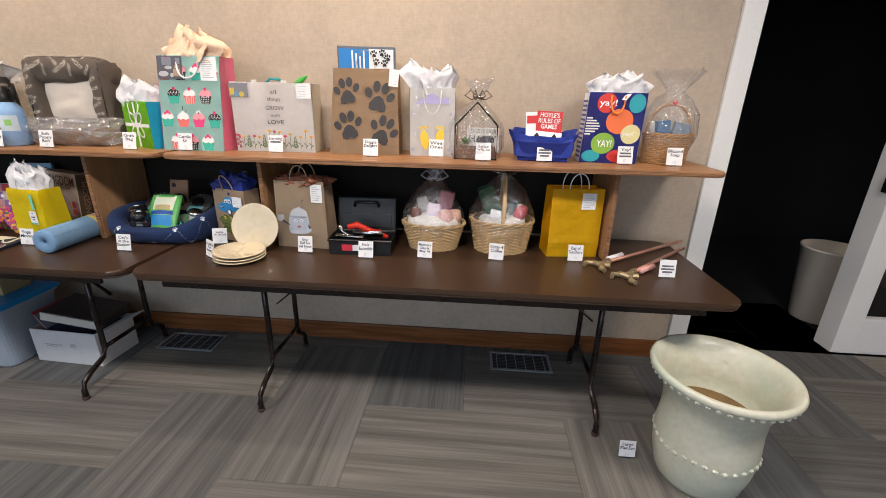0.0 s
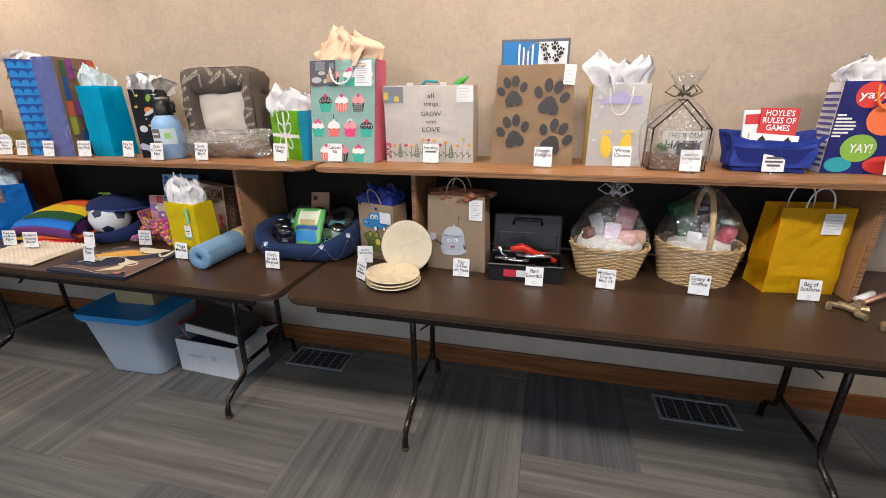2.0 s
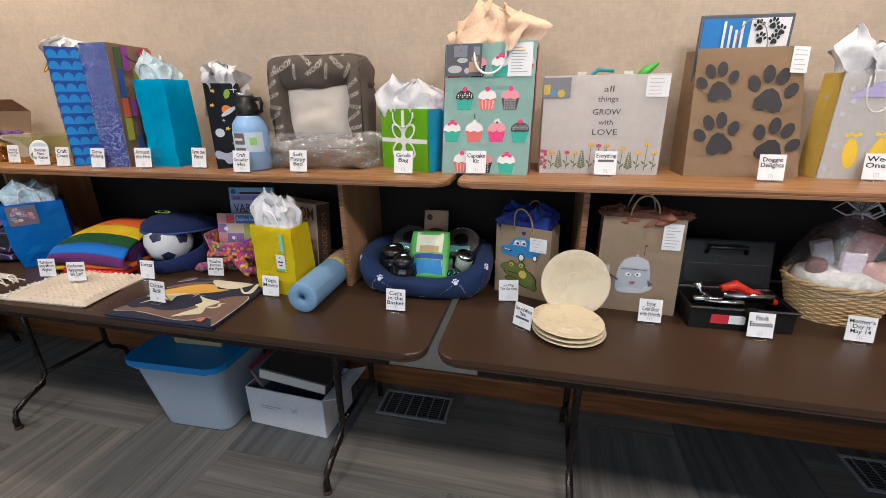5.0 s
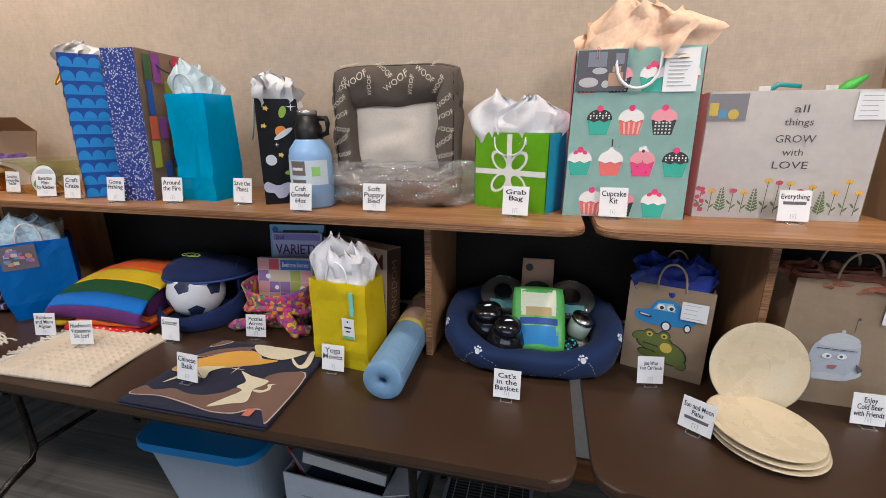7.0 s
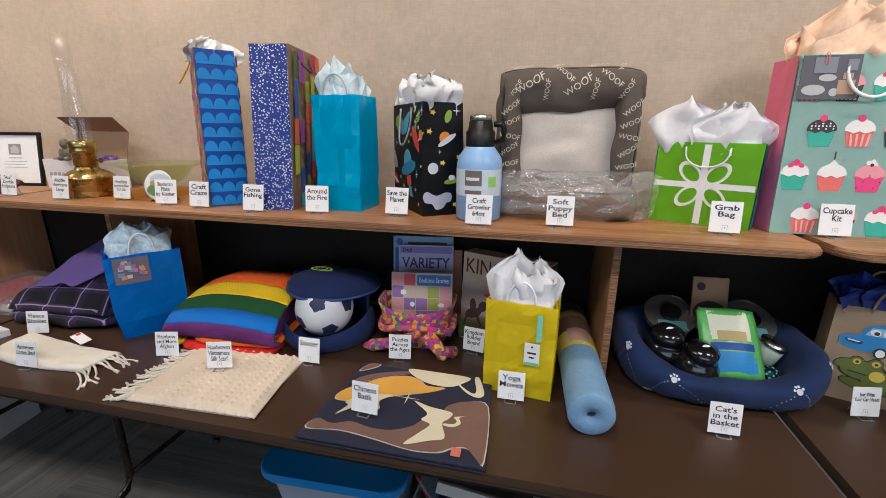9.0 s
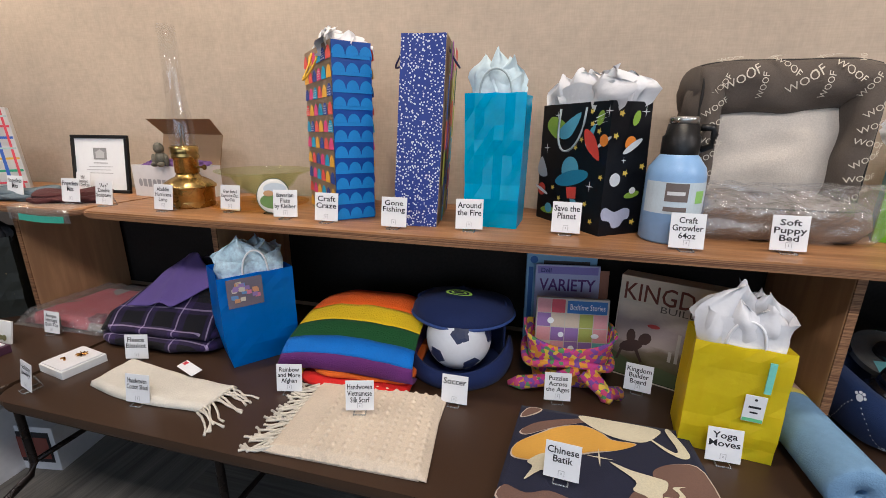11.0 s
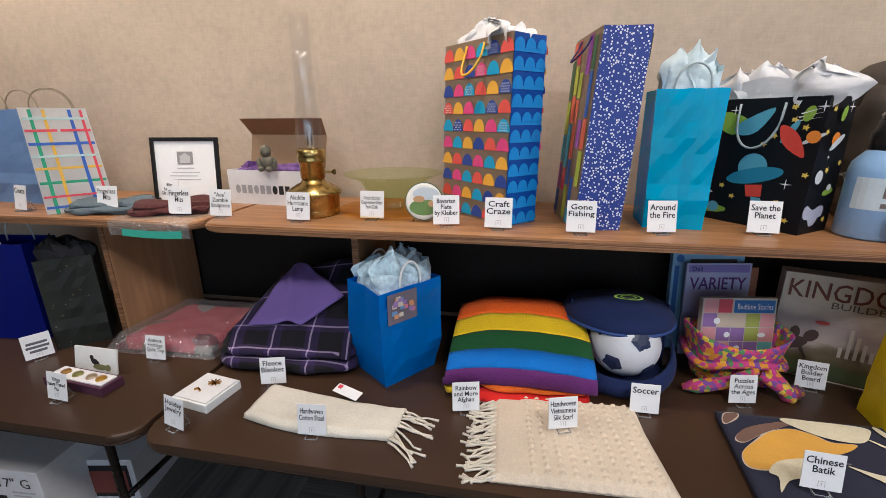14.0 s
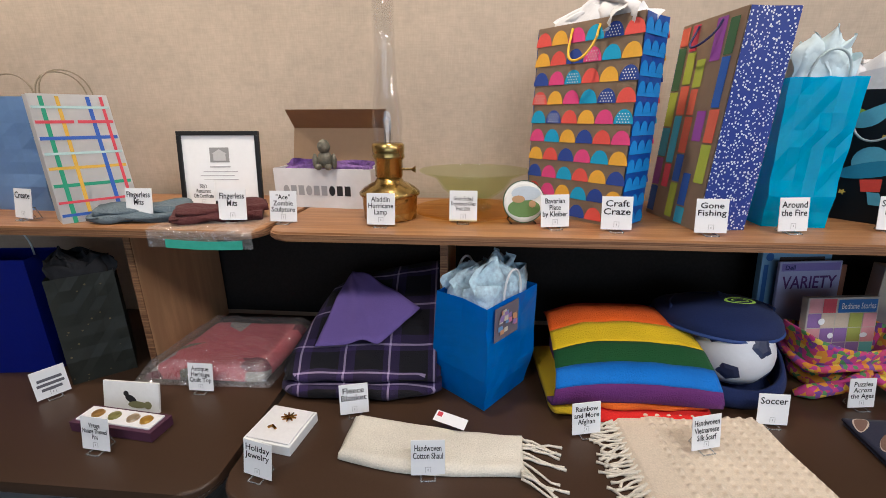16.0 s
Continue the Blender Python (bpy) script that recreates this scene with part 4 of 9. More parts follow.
navy, W_ = gift_bag("tall patchwork gift bag with a white-speckled navy side", (-2.905, 2.085), (-2.874, 1.872), SHELF_Z, 0.115, 0.462, paper("kraft_print_base", (0.42, 0.31, 0.22), 0.4), pinch=0.12, seed=19, side_mat=two_tone("navy_speckle", (0.018, 0.045, 0.27), (0.72, 0.74, 0.8), 0.33, 150, 0.4), handle=(0.08, -0.05, 0.03), handle_mat=mat("navy_cord", (0.03, 0.03, 0.12), 0.5), handle_r=0.0025)
_r = random.Random(21)
pal = [("p_orange", (0.75, 0.33, 0.05)), ("p_crimson", (0.62, 0.05, 0.10)), ("p_purple", (0.30, 0.07, 0.38)), ("p_lime", (0.42, 0.50, 0.06)), ("p_blue", (0.03, 0.12, 0.45)), ("p_sky", (0.05, 0.40, 0.58)), ("p_forest", (0.05, 0.14, 0.06)), ("p_coral", (0.72, 0.14, 0.08))]
patches = {p[0]: [] for p in pal}
for c in range(5):
    v = 0.01 - 0.03 * (c % 2)
    while v < 0.44:
        hh = _r.uniform(0.06, 0.12)
        if _r.random() < 0.85:
            patches[_r.choice(pal)[0]].append(rect(-0.105 + 0.042 * c, max(0.004, v), -0.105 + 0.042 * c + _r.uniform(0.026, 0.034), min(0.455, v + hh - 0.004)))
        v += hh
for nm, c in pal:
    decal(navy, patches[nm], print_ink(nm, c), lambda u, v: (u, -0.0008, v))
    decal(navy, patches[nm], print_ink(nm, c), lambda u, v: (u, 0.1195, v))
sway(navy, 0.0, 0.06)

scal, W_ = gift_bag("tall kraft bag with rainbow half circles and blue scalloped side", (-3.236, 2.072), (-3.045, 1.882), SHELF_Z, 0.112, 0.46, paper("kraft_print_base", (0.42, 0.31, 0.22), 0.4), pinch=0.1, tissue_h=0.055, tissue_out=-0.5, both=False, seed=23, side_mat=paper("deep_blue_paper", (0.004, 0.07, 0.37), 0.35), handle=(0.07, -0.075, 0.035), handle_mat=mat("yellow_cord", (0.78, 0.45, 0.03), 0.5), handle_r=0.003)
HALF_INK = {"p": ("pink", (0.74, 0.07, 0.24)), "o": ("orange", (0.84, 0.44, 0.05)), "c": ("cyan", (0.02, 0.36, 0.62)), "r": ("red", (0.78, 0.10, 0.08)), "n": ("navy", (0.03, 0.07, 0.33))}
halves, dots = {k: [] for k in HALF_INK}, []
for r, row in enumerate(("opcnrc", "rpocno", "npcron", "ornpco", "pconrp", "cNropC", "RopcNr", "npCroN", "ornPco", "ropcNr")):
    for c, k in enumerate(row):
        u, v = -0.116 + 0.0465 * c, 0.008 + 0.0455 * r
        halves[k.lower()].append([(u + 0.0228 * math.cos(math.pi * j / 14), v + 0.0315 * math.sin(math.pi * j / 14)) for j in range(15)])
        if k.isupper():
            dots += [circ(u + 0.0068 * (i + 0.5 * (j % 2)), v + 0.004 + 0.006 * j, 0.0017, 6) for j in range(5) for i in range(-3, 4) if (0.0068 * (i + 0.5 * (j % 2)) / 0.018) ** 2 + ((0.004 + 0.006 * j) / 0.029) ** 2 < 0.92]
for k, (nm, c) in HALF_INK.items():
    decal(scal, halves[k], print_ink("half_" + nm, c), lambda u, v: (u, -0.0008, v))
    decal(scal, halves[k], print_ink("half_" + nm, c), lambda u, v: (u, 0.1136, v))
decal(scal, dots, M_CARD, lambda u, v: (u, -0.002, v), "white_dots")
arcs = [circ(0.0195 + 0.0365 * c, 0.012 + 0.0415 * r, 0.0172, 14, 0.022, 0, 0, 180) for r in range(11) for c in range(3) if 0.034 + 0.0415 * r < 0.455]
decal(scal, arcs, print_ink("scallop_blue", (0.012, 0.25, 0.68)), lambda u, v: (W_ / 2 + 0.0036 - 0.02 * 0.1 * max(0, v / 0.465 - 0.35), u, v))
decal(scal, [rect(0.002, 0.003 + 0.0415 * r, 0.110, 0.012 + 0.0415 * r) for r in range(11)], print_ink("scallop_blue", (0.012, 0.25, 0.68)), lambda u, v: (W_ / 2 + 0.0032 - 0.02 * 0.1 * max(0, v / 0.465 - 0.35), u, v))
sway(scal, 0.0, 0.02)

plaid, W_ = gift_bag("white gift bag with a rainbow windowpane check", (-4.39, 1.812), (-4.29, 1.945), SHELF_Z, 0.085, 0.305, paper("white_bag_paper", (0.82, 0.81, 0.80), 0.4), pinch=0.2, seed=25, handle=(0.10, 0.075, 0.0), handle_mat=mat("wire_handle", (0.3, 0.24, 0.16), 0.5), handle_r=0.0018, grow=-0.1)
for nm, c, bars in (("c_green", (0.03, 0.36, 0.20), [rect(-0.062, 0, -0.053, 0.30), rect(-0.08, 0.088, 0.08, 0.096)]), ("c_gold", (0.80, 0.48, 0.06), [rect(-0.029, 0, -0.021, 0.30), rect(-0.08, 0.13, 0.08, 0.137)]), ("c_blue", (0.04, 0.13, 0.52), [rect(0.034, 0, 0.043, 0.30), rect(-0.08, 0.2, 0.08, 0.208), rect(-0.08, 0.016, 0.08, 0.023)]), ("c_red", (0.72, 0.07, 0.10), [rect(0.064, 0, 0.071, 0.30), rect(-0.08, 0.238, -0.004, 0.245), rect(0.004, 0.238, 0.08, 0.245), rect(-0.08, 0.048, 0.08, 0.054)]), ("c_mint", (0.52, 0.70, 0.68), [rect(-0.08, 0.272, 0.08, 0.278), rect(-0.08, 0.165, 0.08, 0.171)])):
    decal(plaid, [[(p[0] * (1 - 0.1 * p[1] / 0.305), p[1]) for p in q] for q in bars], print_ink(nm, c), lambda u, v, e=0.0006: (u, -e, v))
sway(plaid, -0.03, 0.06)
gift_bag("plain pale blue gift bag", (-4.86, 1.97), (-4.565, 1.955), SHELF_Z, 0.11, 0.305, paper("pale_blue_bag", (0.28, 0.46, 0.75), 0.45), pinch=0.25, crease=1, seed=27, wrinkle=0.0026, handle=(0.15, 0.085, 0.0), handle_mat=mat("wire_handle", (0.3, 0.24, 0.16), 0.5), handle_r=0.0022)

# --- bags on the tables ---
yel, W_ = gift_bag("large golden yellow paper bag with white cord handles", (0.372, 1.91), (0.612, 1.94), TABLE_Z, 0.13, 0.325, paper("golden_paper", (0.94, 0.56, 0.004), 0.45, 0.4), pinch=0.45, crease=1.2, seed=29, wrinkle=0.0026, handle=(0.09, 0.09, 0.0), handle_r=0.003)
tag(yel, 0.05, 0.27, 0.065, 0.075, 0.0, 6)
M_KRAFT2 = paper("pale_kraft_paper", (0.54, 0.41, 0.28), 0.7, 0.4)
stein, W_ = gift_bag("kraft paper bag with a smiling tankard printed on it", (-0.93, 1.885), (-0.675, 1.87), TABLE_Z, 0.12, 0.325, M_KRAFT2, pinch=0.45, crease=0.0, seed=31, grow=-0.05, handle=(0.085, 0.09, 0.0), handle_mat=mat("kraft_cord", (0.42, 0.30, 0.19), 0.7), handle_r=0.003, tissue_h=0.03, tissue_mat=mat("rust_tissue", (0.25, 0.09, 0.05), 0.7, var=0.3))
INK_STEIN, INK_FOAM = print_ink("tankard_grey", (0.42, 0.46, 0.52)), print_ink("tankard_pale", (0.50, 0.53, 0.56))
decal(stein, [curvy([(-0.055, 0.055), (0.0, 0.047), (0.052, 0.06), (0.05, 0.155), (0.0, 0.148), (-0.047, 0.152)])], INK_STEIN, lambda u, v: (0.9 * u - 0.012, -0.0008, 0.93 * v + 0.024))
decal(stein, [circ(-0.002, 0.058, 0.05, 18, 0.011), circ(0.004, 0.155, 0.048, 18, 0.013), curvy([(-0.036, 0.16), (0.044, 0.162), (0.034, 0.178), (0.006, 0.186), (-0.026, 0.177)]), circ(0.006, 0.19, 0.005, 10)], INK_FOAM, lambda u, v: (0.9 * u - 0.012, -0.002, 0.93 * v + 0.024))
decal(stein, [circ(-0.1, 0.128, 0.02, 14, 0.017, 20), circ(-0.112, 0.14, 0.006, 8), circ(-0.1, 0.145, 0.006, 8), circ(-0.088, 0.143, 0.006, 8), circ(0.052, 0.07, 0.018, 12, 0.011, 30)], INK_FOAM, lambda u, v: (0.9 * u - 0.012, -0.002, 0.93 * v + 0.024))
decal(stein, [circ(-0.017, 0.118, 0.011, 12, 0.008), circ(0.016, 0.12, 0.011, 12, 0.008)], M_CARD, lambda u, v: (0.9 * u - 0.012, -0.003, 0.93 * v + 0.024))
decal(stein, [circ(-0.015, 0.118, 0.004, 8), circ(0.014, 0.12, 0.004, 8), [(-0.09, 0.113), (-0.05, 0.092), (-0.05, 0.1), (-0.086, 0.121)], [(0.05, 0.104), (0.068, 0.088), (0.058, 0.077), (0.052, 0.09)], rect(-0.045, 0.138, 0.045, 0.14), rect(0.026, 0.19, 0.028, 0.225), circ(0.03, 0.228, 0.004, 8)], print_ink("line_grey", (0.10, 0.10, 0.12)), lambda u, v: (0.9 * u - 0.012, -0.004, 0.93 * v + 0.024))
decal(stein, [[(-0.012, 0.092), (0.012, 0.094), (0.006, 0.084), (-0.006, 0.083)]], print_ink("mouth_red", (0.40, 0.12, 0.12)), lambda u, v: (0.9 * u - 0.012, -0.004, 0.93 * v + 0.024))
tag(stein, 0.085, 0.27, 0.055, 0.085, 0.0, 7)
carb, W_ = gift_bag("kraft paper bag with a cartoon car and frog, blue tissue inside", (-1.275, 1.958), (-1.082, 1.893), TABLE_Z, 0.10, 0.262, M_KRAFT2, pinch=0.2, seed=33, handle=(0.068, 0.09, 0.03), handle_mat=mat("kraft_cord", (0.42, 0.30, 0.19), 0.7), handle_r=0.003, tissue_h=0.085, tissue_mat=mat("navy_tissue", (0.012, 0.03, 0.22), 0.5, var=0.4, vs=20), tissue_out=0.12)
CAR_BLUE, CAR_LINE = print_ink("car_blue", (0.03, 0.22, 0.50)), print_ink("outline_black", (0.03, 0.035, 0.03))
decal(carb, [curvy([(-0.08, 0.165), (-0.078, 0.182), (-0.045, 0.192), (-0.03, 0.218), (0.015, 0.222), (0.038, 0.196), (0.06, 0.19), (0.064, 0.165), (0.03, 0.152), (-0.03, 0.147), (-0.068, 0.152)], 3)], CAR_BLUE, front(0))
decal(carb, [[(-0.036, 0.192), (-0.026, 0.213), (0.01, 0.216), (0.018, 0.193)]], print_ink("car_window", (0.30, 0.50, 0.66)), lambda u, v: (u, -0.002, v))
decal(carb, [circ(-0.018, 0.202, 0.010, 14, 0.009), circ(0.006, 0.203, 0.010, 14, 0.009)], M_CARD, lambda u, v: (u, -0.003, v))
decal(carb, [circ(-0.016, 0.201, 0.005), circ(0.007, 0.202, 0.005), circ(0.0, 0.15, 0.013, 14, 0.015), circ(0.05, 0.155, 0.009, 12, 0.013), [(-0.072, 0.178), (-0.035, 0.172), (-0.04, 0.166), (-0.066, 0.17)]], CAR_LINE, lambda u, v: (u, -0.004, v))
decal(carb, [circ(0.0, 0.15, 0.009, 12, 0.011), circ(0.05, 0.155, 0.006, 10, 0.009), [(-0.068, 0.177), (-0.042, 0.1735), (-0.044, 0.171), (-0.064, 0.173)]], M_CARD, lambda u, v: (u, -0.005, v))
frog = [circ(-0.022, 0.095, 0.042, 18, 0.026), circ(0.018, 0.07, 0.04, 18, 0.03, -25), circ(-0.036, 0.117, 0.014, 12), circ(0.0, 0.118, 0.014, 12), circ(-0.062, 0.108, 0.018, 12, 0.011, 30), circ(0.045, 0.045, 0.018, 12, 0.014, -40), circ(-0.03, 0.055, 0.03, 12, 0.012, -15)]
decal(carb, [[(u * 1.0 + (u - sum(q[0] for q in p) / len(p)) * 0.12, v + (v - sum(q[1] for q in p) / len(p)) * 0.12) for u, v in p] for p in frog], CAR_LINE, front(0))
decal(carb, frog, print_ink("frog_green", (0.12, 0.155, 0.035)), lambda u, v: (u, -0.0022, v))
decal(carb, [circ(-0.036, 0.118, 0.008), circ(0.0, 0.119, 0.008), circ(0.008, 0.086, 0.015)], print_ink("frog_gold", (0.62, 0.48, 0.08)), lambda u, v: (u, -0.0035, v))
decal(carb, [circ(-0.036, 0.118, 0.0035), circ(0.0, 0.119, 0.0035), [(-0.05, 0.092), (-0.01, 0.087), (-0.012, 0.084), (-0.05, 0.088)]], CAR_LINE, lambda u, v: (u, -0.005, v))
tag(carb, 0.06, 0.205, 0.06, 0.05, -0.004, 4)
yogab, W_ = gift_bag("bright yellow paper bag with white tissue and a hang tag", (-2.155, 1.768), (-1.976, 1.747), TABLE_Z, 0.115, 0.262, paper("lemon_paper", (1.0, 0.80, 0.012), 0.42, 0.35), pinch=0.3, crease=1.2, seed=35, wrinkle=0.0026, handle=(0.07, 0.075, 0.0), handle_r=0.003, tissue_h=0.13, tissue_out=0.12)
ht = part("hang_tag", box((0.038, 0.0015, 0.062), (0.035, -0.006, 0.13), 0.0), M_CARD, yogab, "white hang tag on a mint ribbon")
decal(ht, [rect(0.017, 0.1005, 0.053, 0.108)], print_ink("mint_green", (0.15, 0.55, 0.25)), front(-0.0068))
decal(ht, [circ(0.035, 0.152, 0.003, 8), rect(0.024, 0.132, 0.046, 0.137), rect(0.028, 0.12, 0.042, 0.124)], M_TEXT, front(-0.0068))
part("ribbon", box((0.012, 0.003, 0.07), (0.05, -0.007, 0.205)), print_ink("mint_ribbon", (0.20, 0.62, 0.52)), yogab, "mint green ribbon")
blueb, W_ = gift_bag("plain blue paper gift bag with blue tissue and a photo tag", (-3.344, 1.742), (-3.215, 1.905), TABLE_Z, 0.175, 0.285, paper("azure_paper", (0.001, 0.25, 0.78), 0.42, 0.35), pinch=0.25, crease=0.6, seed=37, wrinkle=0.0026, handle=(0.07, 0.085, 0.0), handle_r=0.003, tissue_h=0.10, tissue_out=-0.1, tissue_mat=mat("sky_tissue", (0.50, 0.66, 0.82), 0.7, var=0.4, vs=18, bump=0.3, bs=60))
warp(blueb, lambda p: (p.x * (1 - 0.16 * max(0, 1 - p.z / 0.1)), 0.0875 + (p.y - 0.0875) * (1 - 0.16 * max(0, 1 - p.z / 0.1)), p.z))
photo = part("photo_tag", box((0.095, 0.001, 0.085), (-0.035, -0.004, 0.235)), print_ink("photo_dark2", (0.16, 0.14, 0.18)), blueb, "photograph of the bag's contents in a sleeve")
_r = random.Random(8)
for nm, c in (("ph_pink", (0.6, 0.2, 0.3)), ("ph_blue", (0.15, 0.3, 0.55)), ("ph_cream", (0.6, 0.55, 0.45)), ("ph_orange", (0.6, 0.3, 0.15)), ("ph_violet", (0.3, 0.2, 0.45))):
    decal(photo, [rect(a, b, a + 0.014, b + 0.012) for a, b in ((_r.uniform(-0.075, -0.01), _r.uniform(0.205, 0.258)) for _ in range(5))], print_ink(nm, c), front(-0.0045 - 0.0004 * len(nm)))
dk, W_ = gift_bag("dark green-grey gift bag with gold flecks and black tissue", (-4.452, 1.775), (-4.345, 1.87), TABLE_Z, 0.14, 0.30, two_tone("dark_fleck_paper", (0.045, 0.05, 0.042), (0.25, 0.2, 0.1), 0.12, 45, 0.5), pinch=0.25, crease=1, seed=39, wrinkle=0.0026, tissue_h=0.07, tissue_out=0.1, tissue_mat=mat("black_tissue", (0.012, 0.012, 0.014), 0.7, var=0.4))
gift_bag("deep royal blue gift bag", (-4.80, 1.80), (-4.555, 1.83), TABLE_Z, 0.13, 0.335, paper("royal_bag", (0.006, 0.018, 0.30), 0.4), pinch=0.25, seed=41, handle=(0.1, 0.08, 0.0), handle_mat=M_CARD, handle_r=0.0025)


# ---- cards ----
def place_card(text, x, y, z, yaw=0, bars=0, size=0.068, lean=10):
    tidy = text.replace("\n", " ")
    lab = f"white card reading {tidy} on a clear stand" if text and len(tidy.split()) < 5 and "Aladdin" not in text and "Billy" not in text and "Kingdom" not in text else "white card with small print in a clear stand"
    c = thing("place_card", lab, "sign card", pose(x, y, z, 0, 0, yaw), "raffle name cards")
    k, s_ = math.cos(radians(lean)), math.sin(radians(lean))

    def lay(u, v, e=0.0014):
        return u, v * s_ - e * k, 0.006 + v * k + e * s_
    h = size * 1.1
    card_ = part("card", box((size, 0.0016, h), (0, 0, 0)), M_CARD, c)
    card_.matrix_basis = pose(0, h / 2 * s_, 0.006 + h / 2 * k, -lean, 0, 0)
    n = text.count("\n") + 1 if text else 0
    th = min(0.62, 0.21 * n + 0.02) * h if n > 1 else 0.22 * h
    if text:
        words(c, text, size * 0.88, th, M_TEXT, lambda u, v: lay(u, v + h * 0.94 - th / 2 - h * 0.05), bold=0.014)
    if bars:
        top = h * 0.90 - th - (h * 0.04 if text else 0)
        decal(c, [rect(-size * w / 2, top - h * (0.17 * j + 0.10), size * w / 2, top - h * 0.17 * j) for j, w in zip(range(bars), (0.72, 0.8, 0.6))], mat("blurred_ink", (0.12, 0.12, 0.14), 0.6), lay, "small_print")
    decal(c, [rect(-0.006, 0.006, -0.005, 0.018), rect(0.005, 0.006, 0.006, 0.018), rect(-0.005, 0.017, 0.005, 0.018), rect(-0.001, 0.009, 0.001, 0.014)], M_GREYINK, lay, "card_mark")
    part("card_stand", tube([(-0.014, -0.012, 0.0018), (0.014, -0.012, 0.0018), (0.014, 0.03, 0.0018), (0.010, 0.022, 0.03), (-0.010, 0.022, 0.03), (-0.014, 0.03, 0.0018)], 0.0017, 6, True), M_STAND, c, "clear wire stand")
    return c


S_, T_ = SHELF_Z, TABLE_Z
for row in (
    ("Large\nPlanter", 0.718, 1.456, 0.006, 0), ("Blizzard\nSoup", 0.884, 1.935, S_, 0), ("Yay!", 0.672, 1.935, S_, 5, 2), ("", 0.32, 1.94, S_, 0, 3), ("Home Decor\nfrom Sugar Shack", 0.045, 1.90, S_, 0), ("Wee\nOnes", -0.172, 1.985, S_, 0), ("Doggie\nDelights", -0.468, 1.925, S_, 0), ("Everything", -0.928, 1.955, S_, 0, 1), ("Cupcake\nKit", -1.348, 1.918, S_, 0), ("Grab\nBag", -1.596, 1.885, S_, -4), ("Soft\nPuppy\nBed", -1.985, 1.862, S_, 0), ("Craft\nGrowler\n64oz", -2.19, 1.822, S_, 0), ("Save the\nPlanet", -2.437, 1.895, S_, -3), ("Around\nthe Fire", -2.67, 1.865, S_, 8), ("Gone\nFishing", -2.86, 1.835, S_, 0), ("Craft\nCraze", -3.058, 1.848, S_, 0), ("Bavarian\nPlate\nby Kleiber", -3.192, 1.862, S_, 12), ("Green Etched\nDepression Glass\nFruit Dish", -3.408, 1.90, S_, 0), ("Aladdin\nHurricane\nLamp", -3.602, 1.85, S_, 0), ("\"Ace\"\nZombie\nSculpture", -3.848, 1.862, S_, 0), ("Fingerless\nMits", -3.972, 1.852, S_ + 0.004, 5), ("Fingerless\nMits", -4.215, 1.85, S_ + 0.004, 2), ("Create", -4.53, 1.845, S_, -14), ("Billy's\nRestaurant\nGift Certificate", -4.165, 2.03, S_, 0),
    ("", 0.845, 1.707, T_, 0, 3), ("Bag of\nSunshine", 0.493, 1.853, T_, 0), ("Crazy 4\nCoffee", 0.127, 1.82, T_, -8), ("Mother's\nDay is\nMay 14", -0.201, 1.802, T_, -6), ("Fix-It\nEssentials", -0.468, 1.768, T_, 0), ("Enjoy\nCold Beer\nwith Friends", -0.764, 1.80, T_, 0), ("Sun and Moon\nPlates", -1.160, 1.685, T_, -34, 1), ("Just What\nYour Car Needs", -1.215, 1.862, T_, 10), ("Cat's\nin the\nBasket", -1.585, 1.71, T_, 0), ("Yoga\nMoves", -2.077, 1.725, T_, 0), ("Chinese\nBatik", -2.415, 1.565, T_ + 0.019, -4), ("Holiday\nJewelry", -3.797, 1.522, T_, -14), ("Fleece\nBlanket", -3.657, 1.722, T_, 16), ("Antique\nHeritage\nQuilt Top", -4.085, 1.775, T_, 0), ("Handwoven\nCotton Shaul", -3.458, 1.555, T_, 6), ("Rainbow\nand More\nAfghan", -3.115, 1.70, T_, 14), ("Handwoven\nVietnamese\nSilk Scarf", -2.885, 1.65, T_ + 0.022, 16), ("Soccer", -2.678, 1.767, T_, 0), ("Puzzles\nAcross\nthe Ages", -2.42, 1.85, T_, 8), ("Kingdom\nBuilder\nBoard", -2.21, 1.95, T_, -10), ("Vintage\nNature Themed\nPins", -4.18, 1.56, T_, -4), ("", -4.452, 1.725, T_, 58, 3),
):
    place_card(*row)


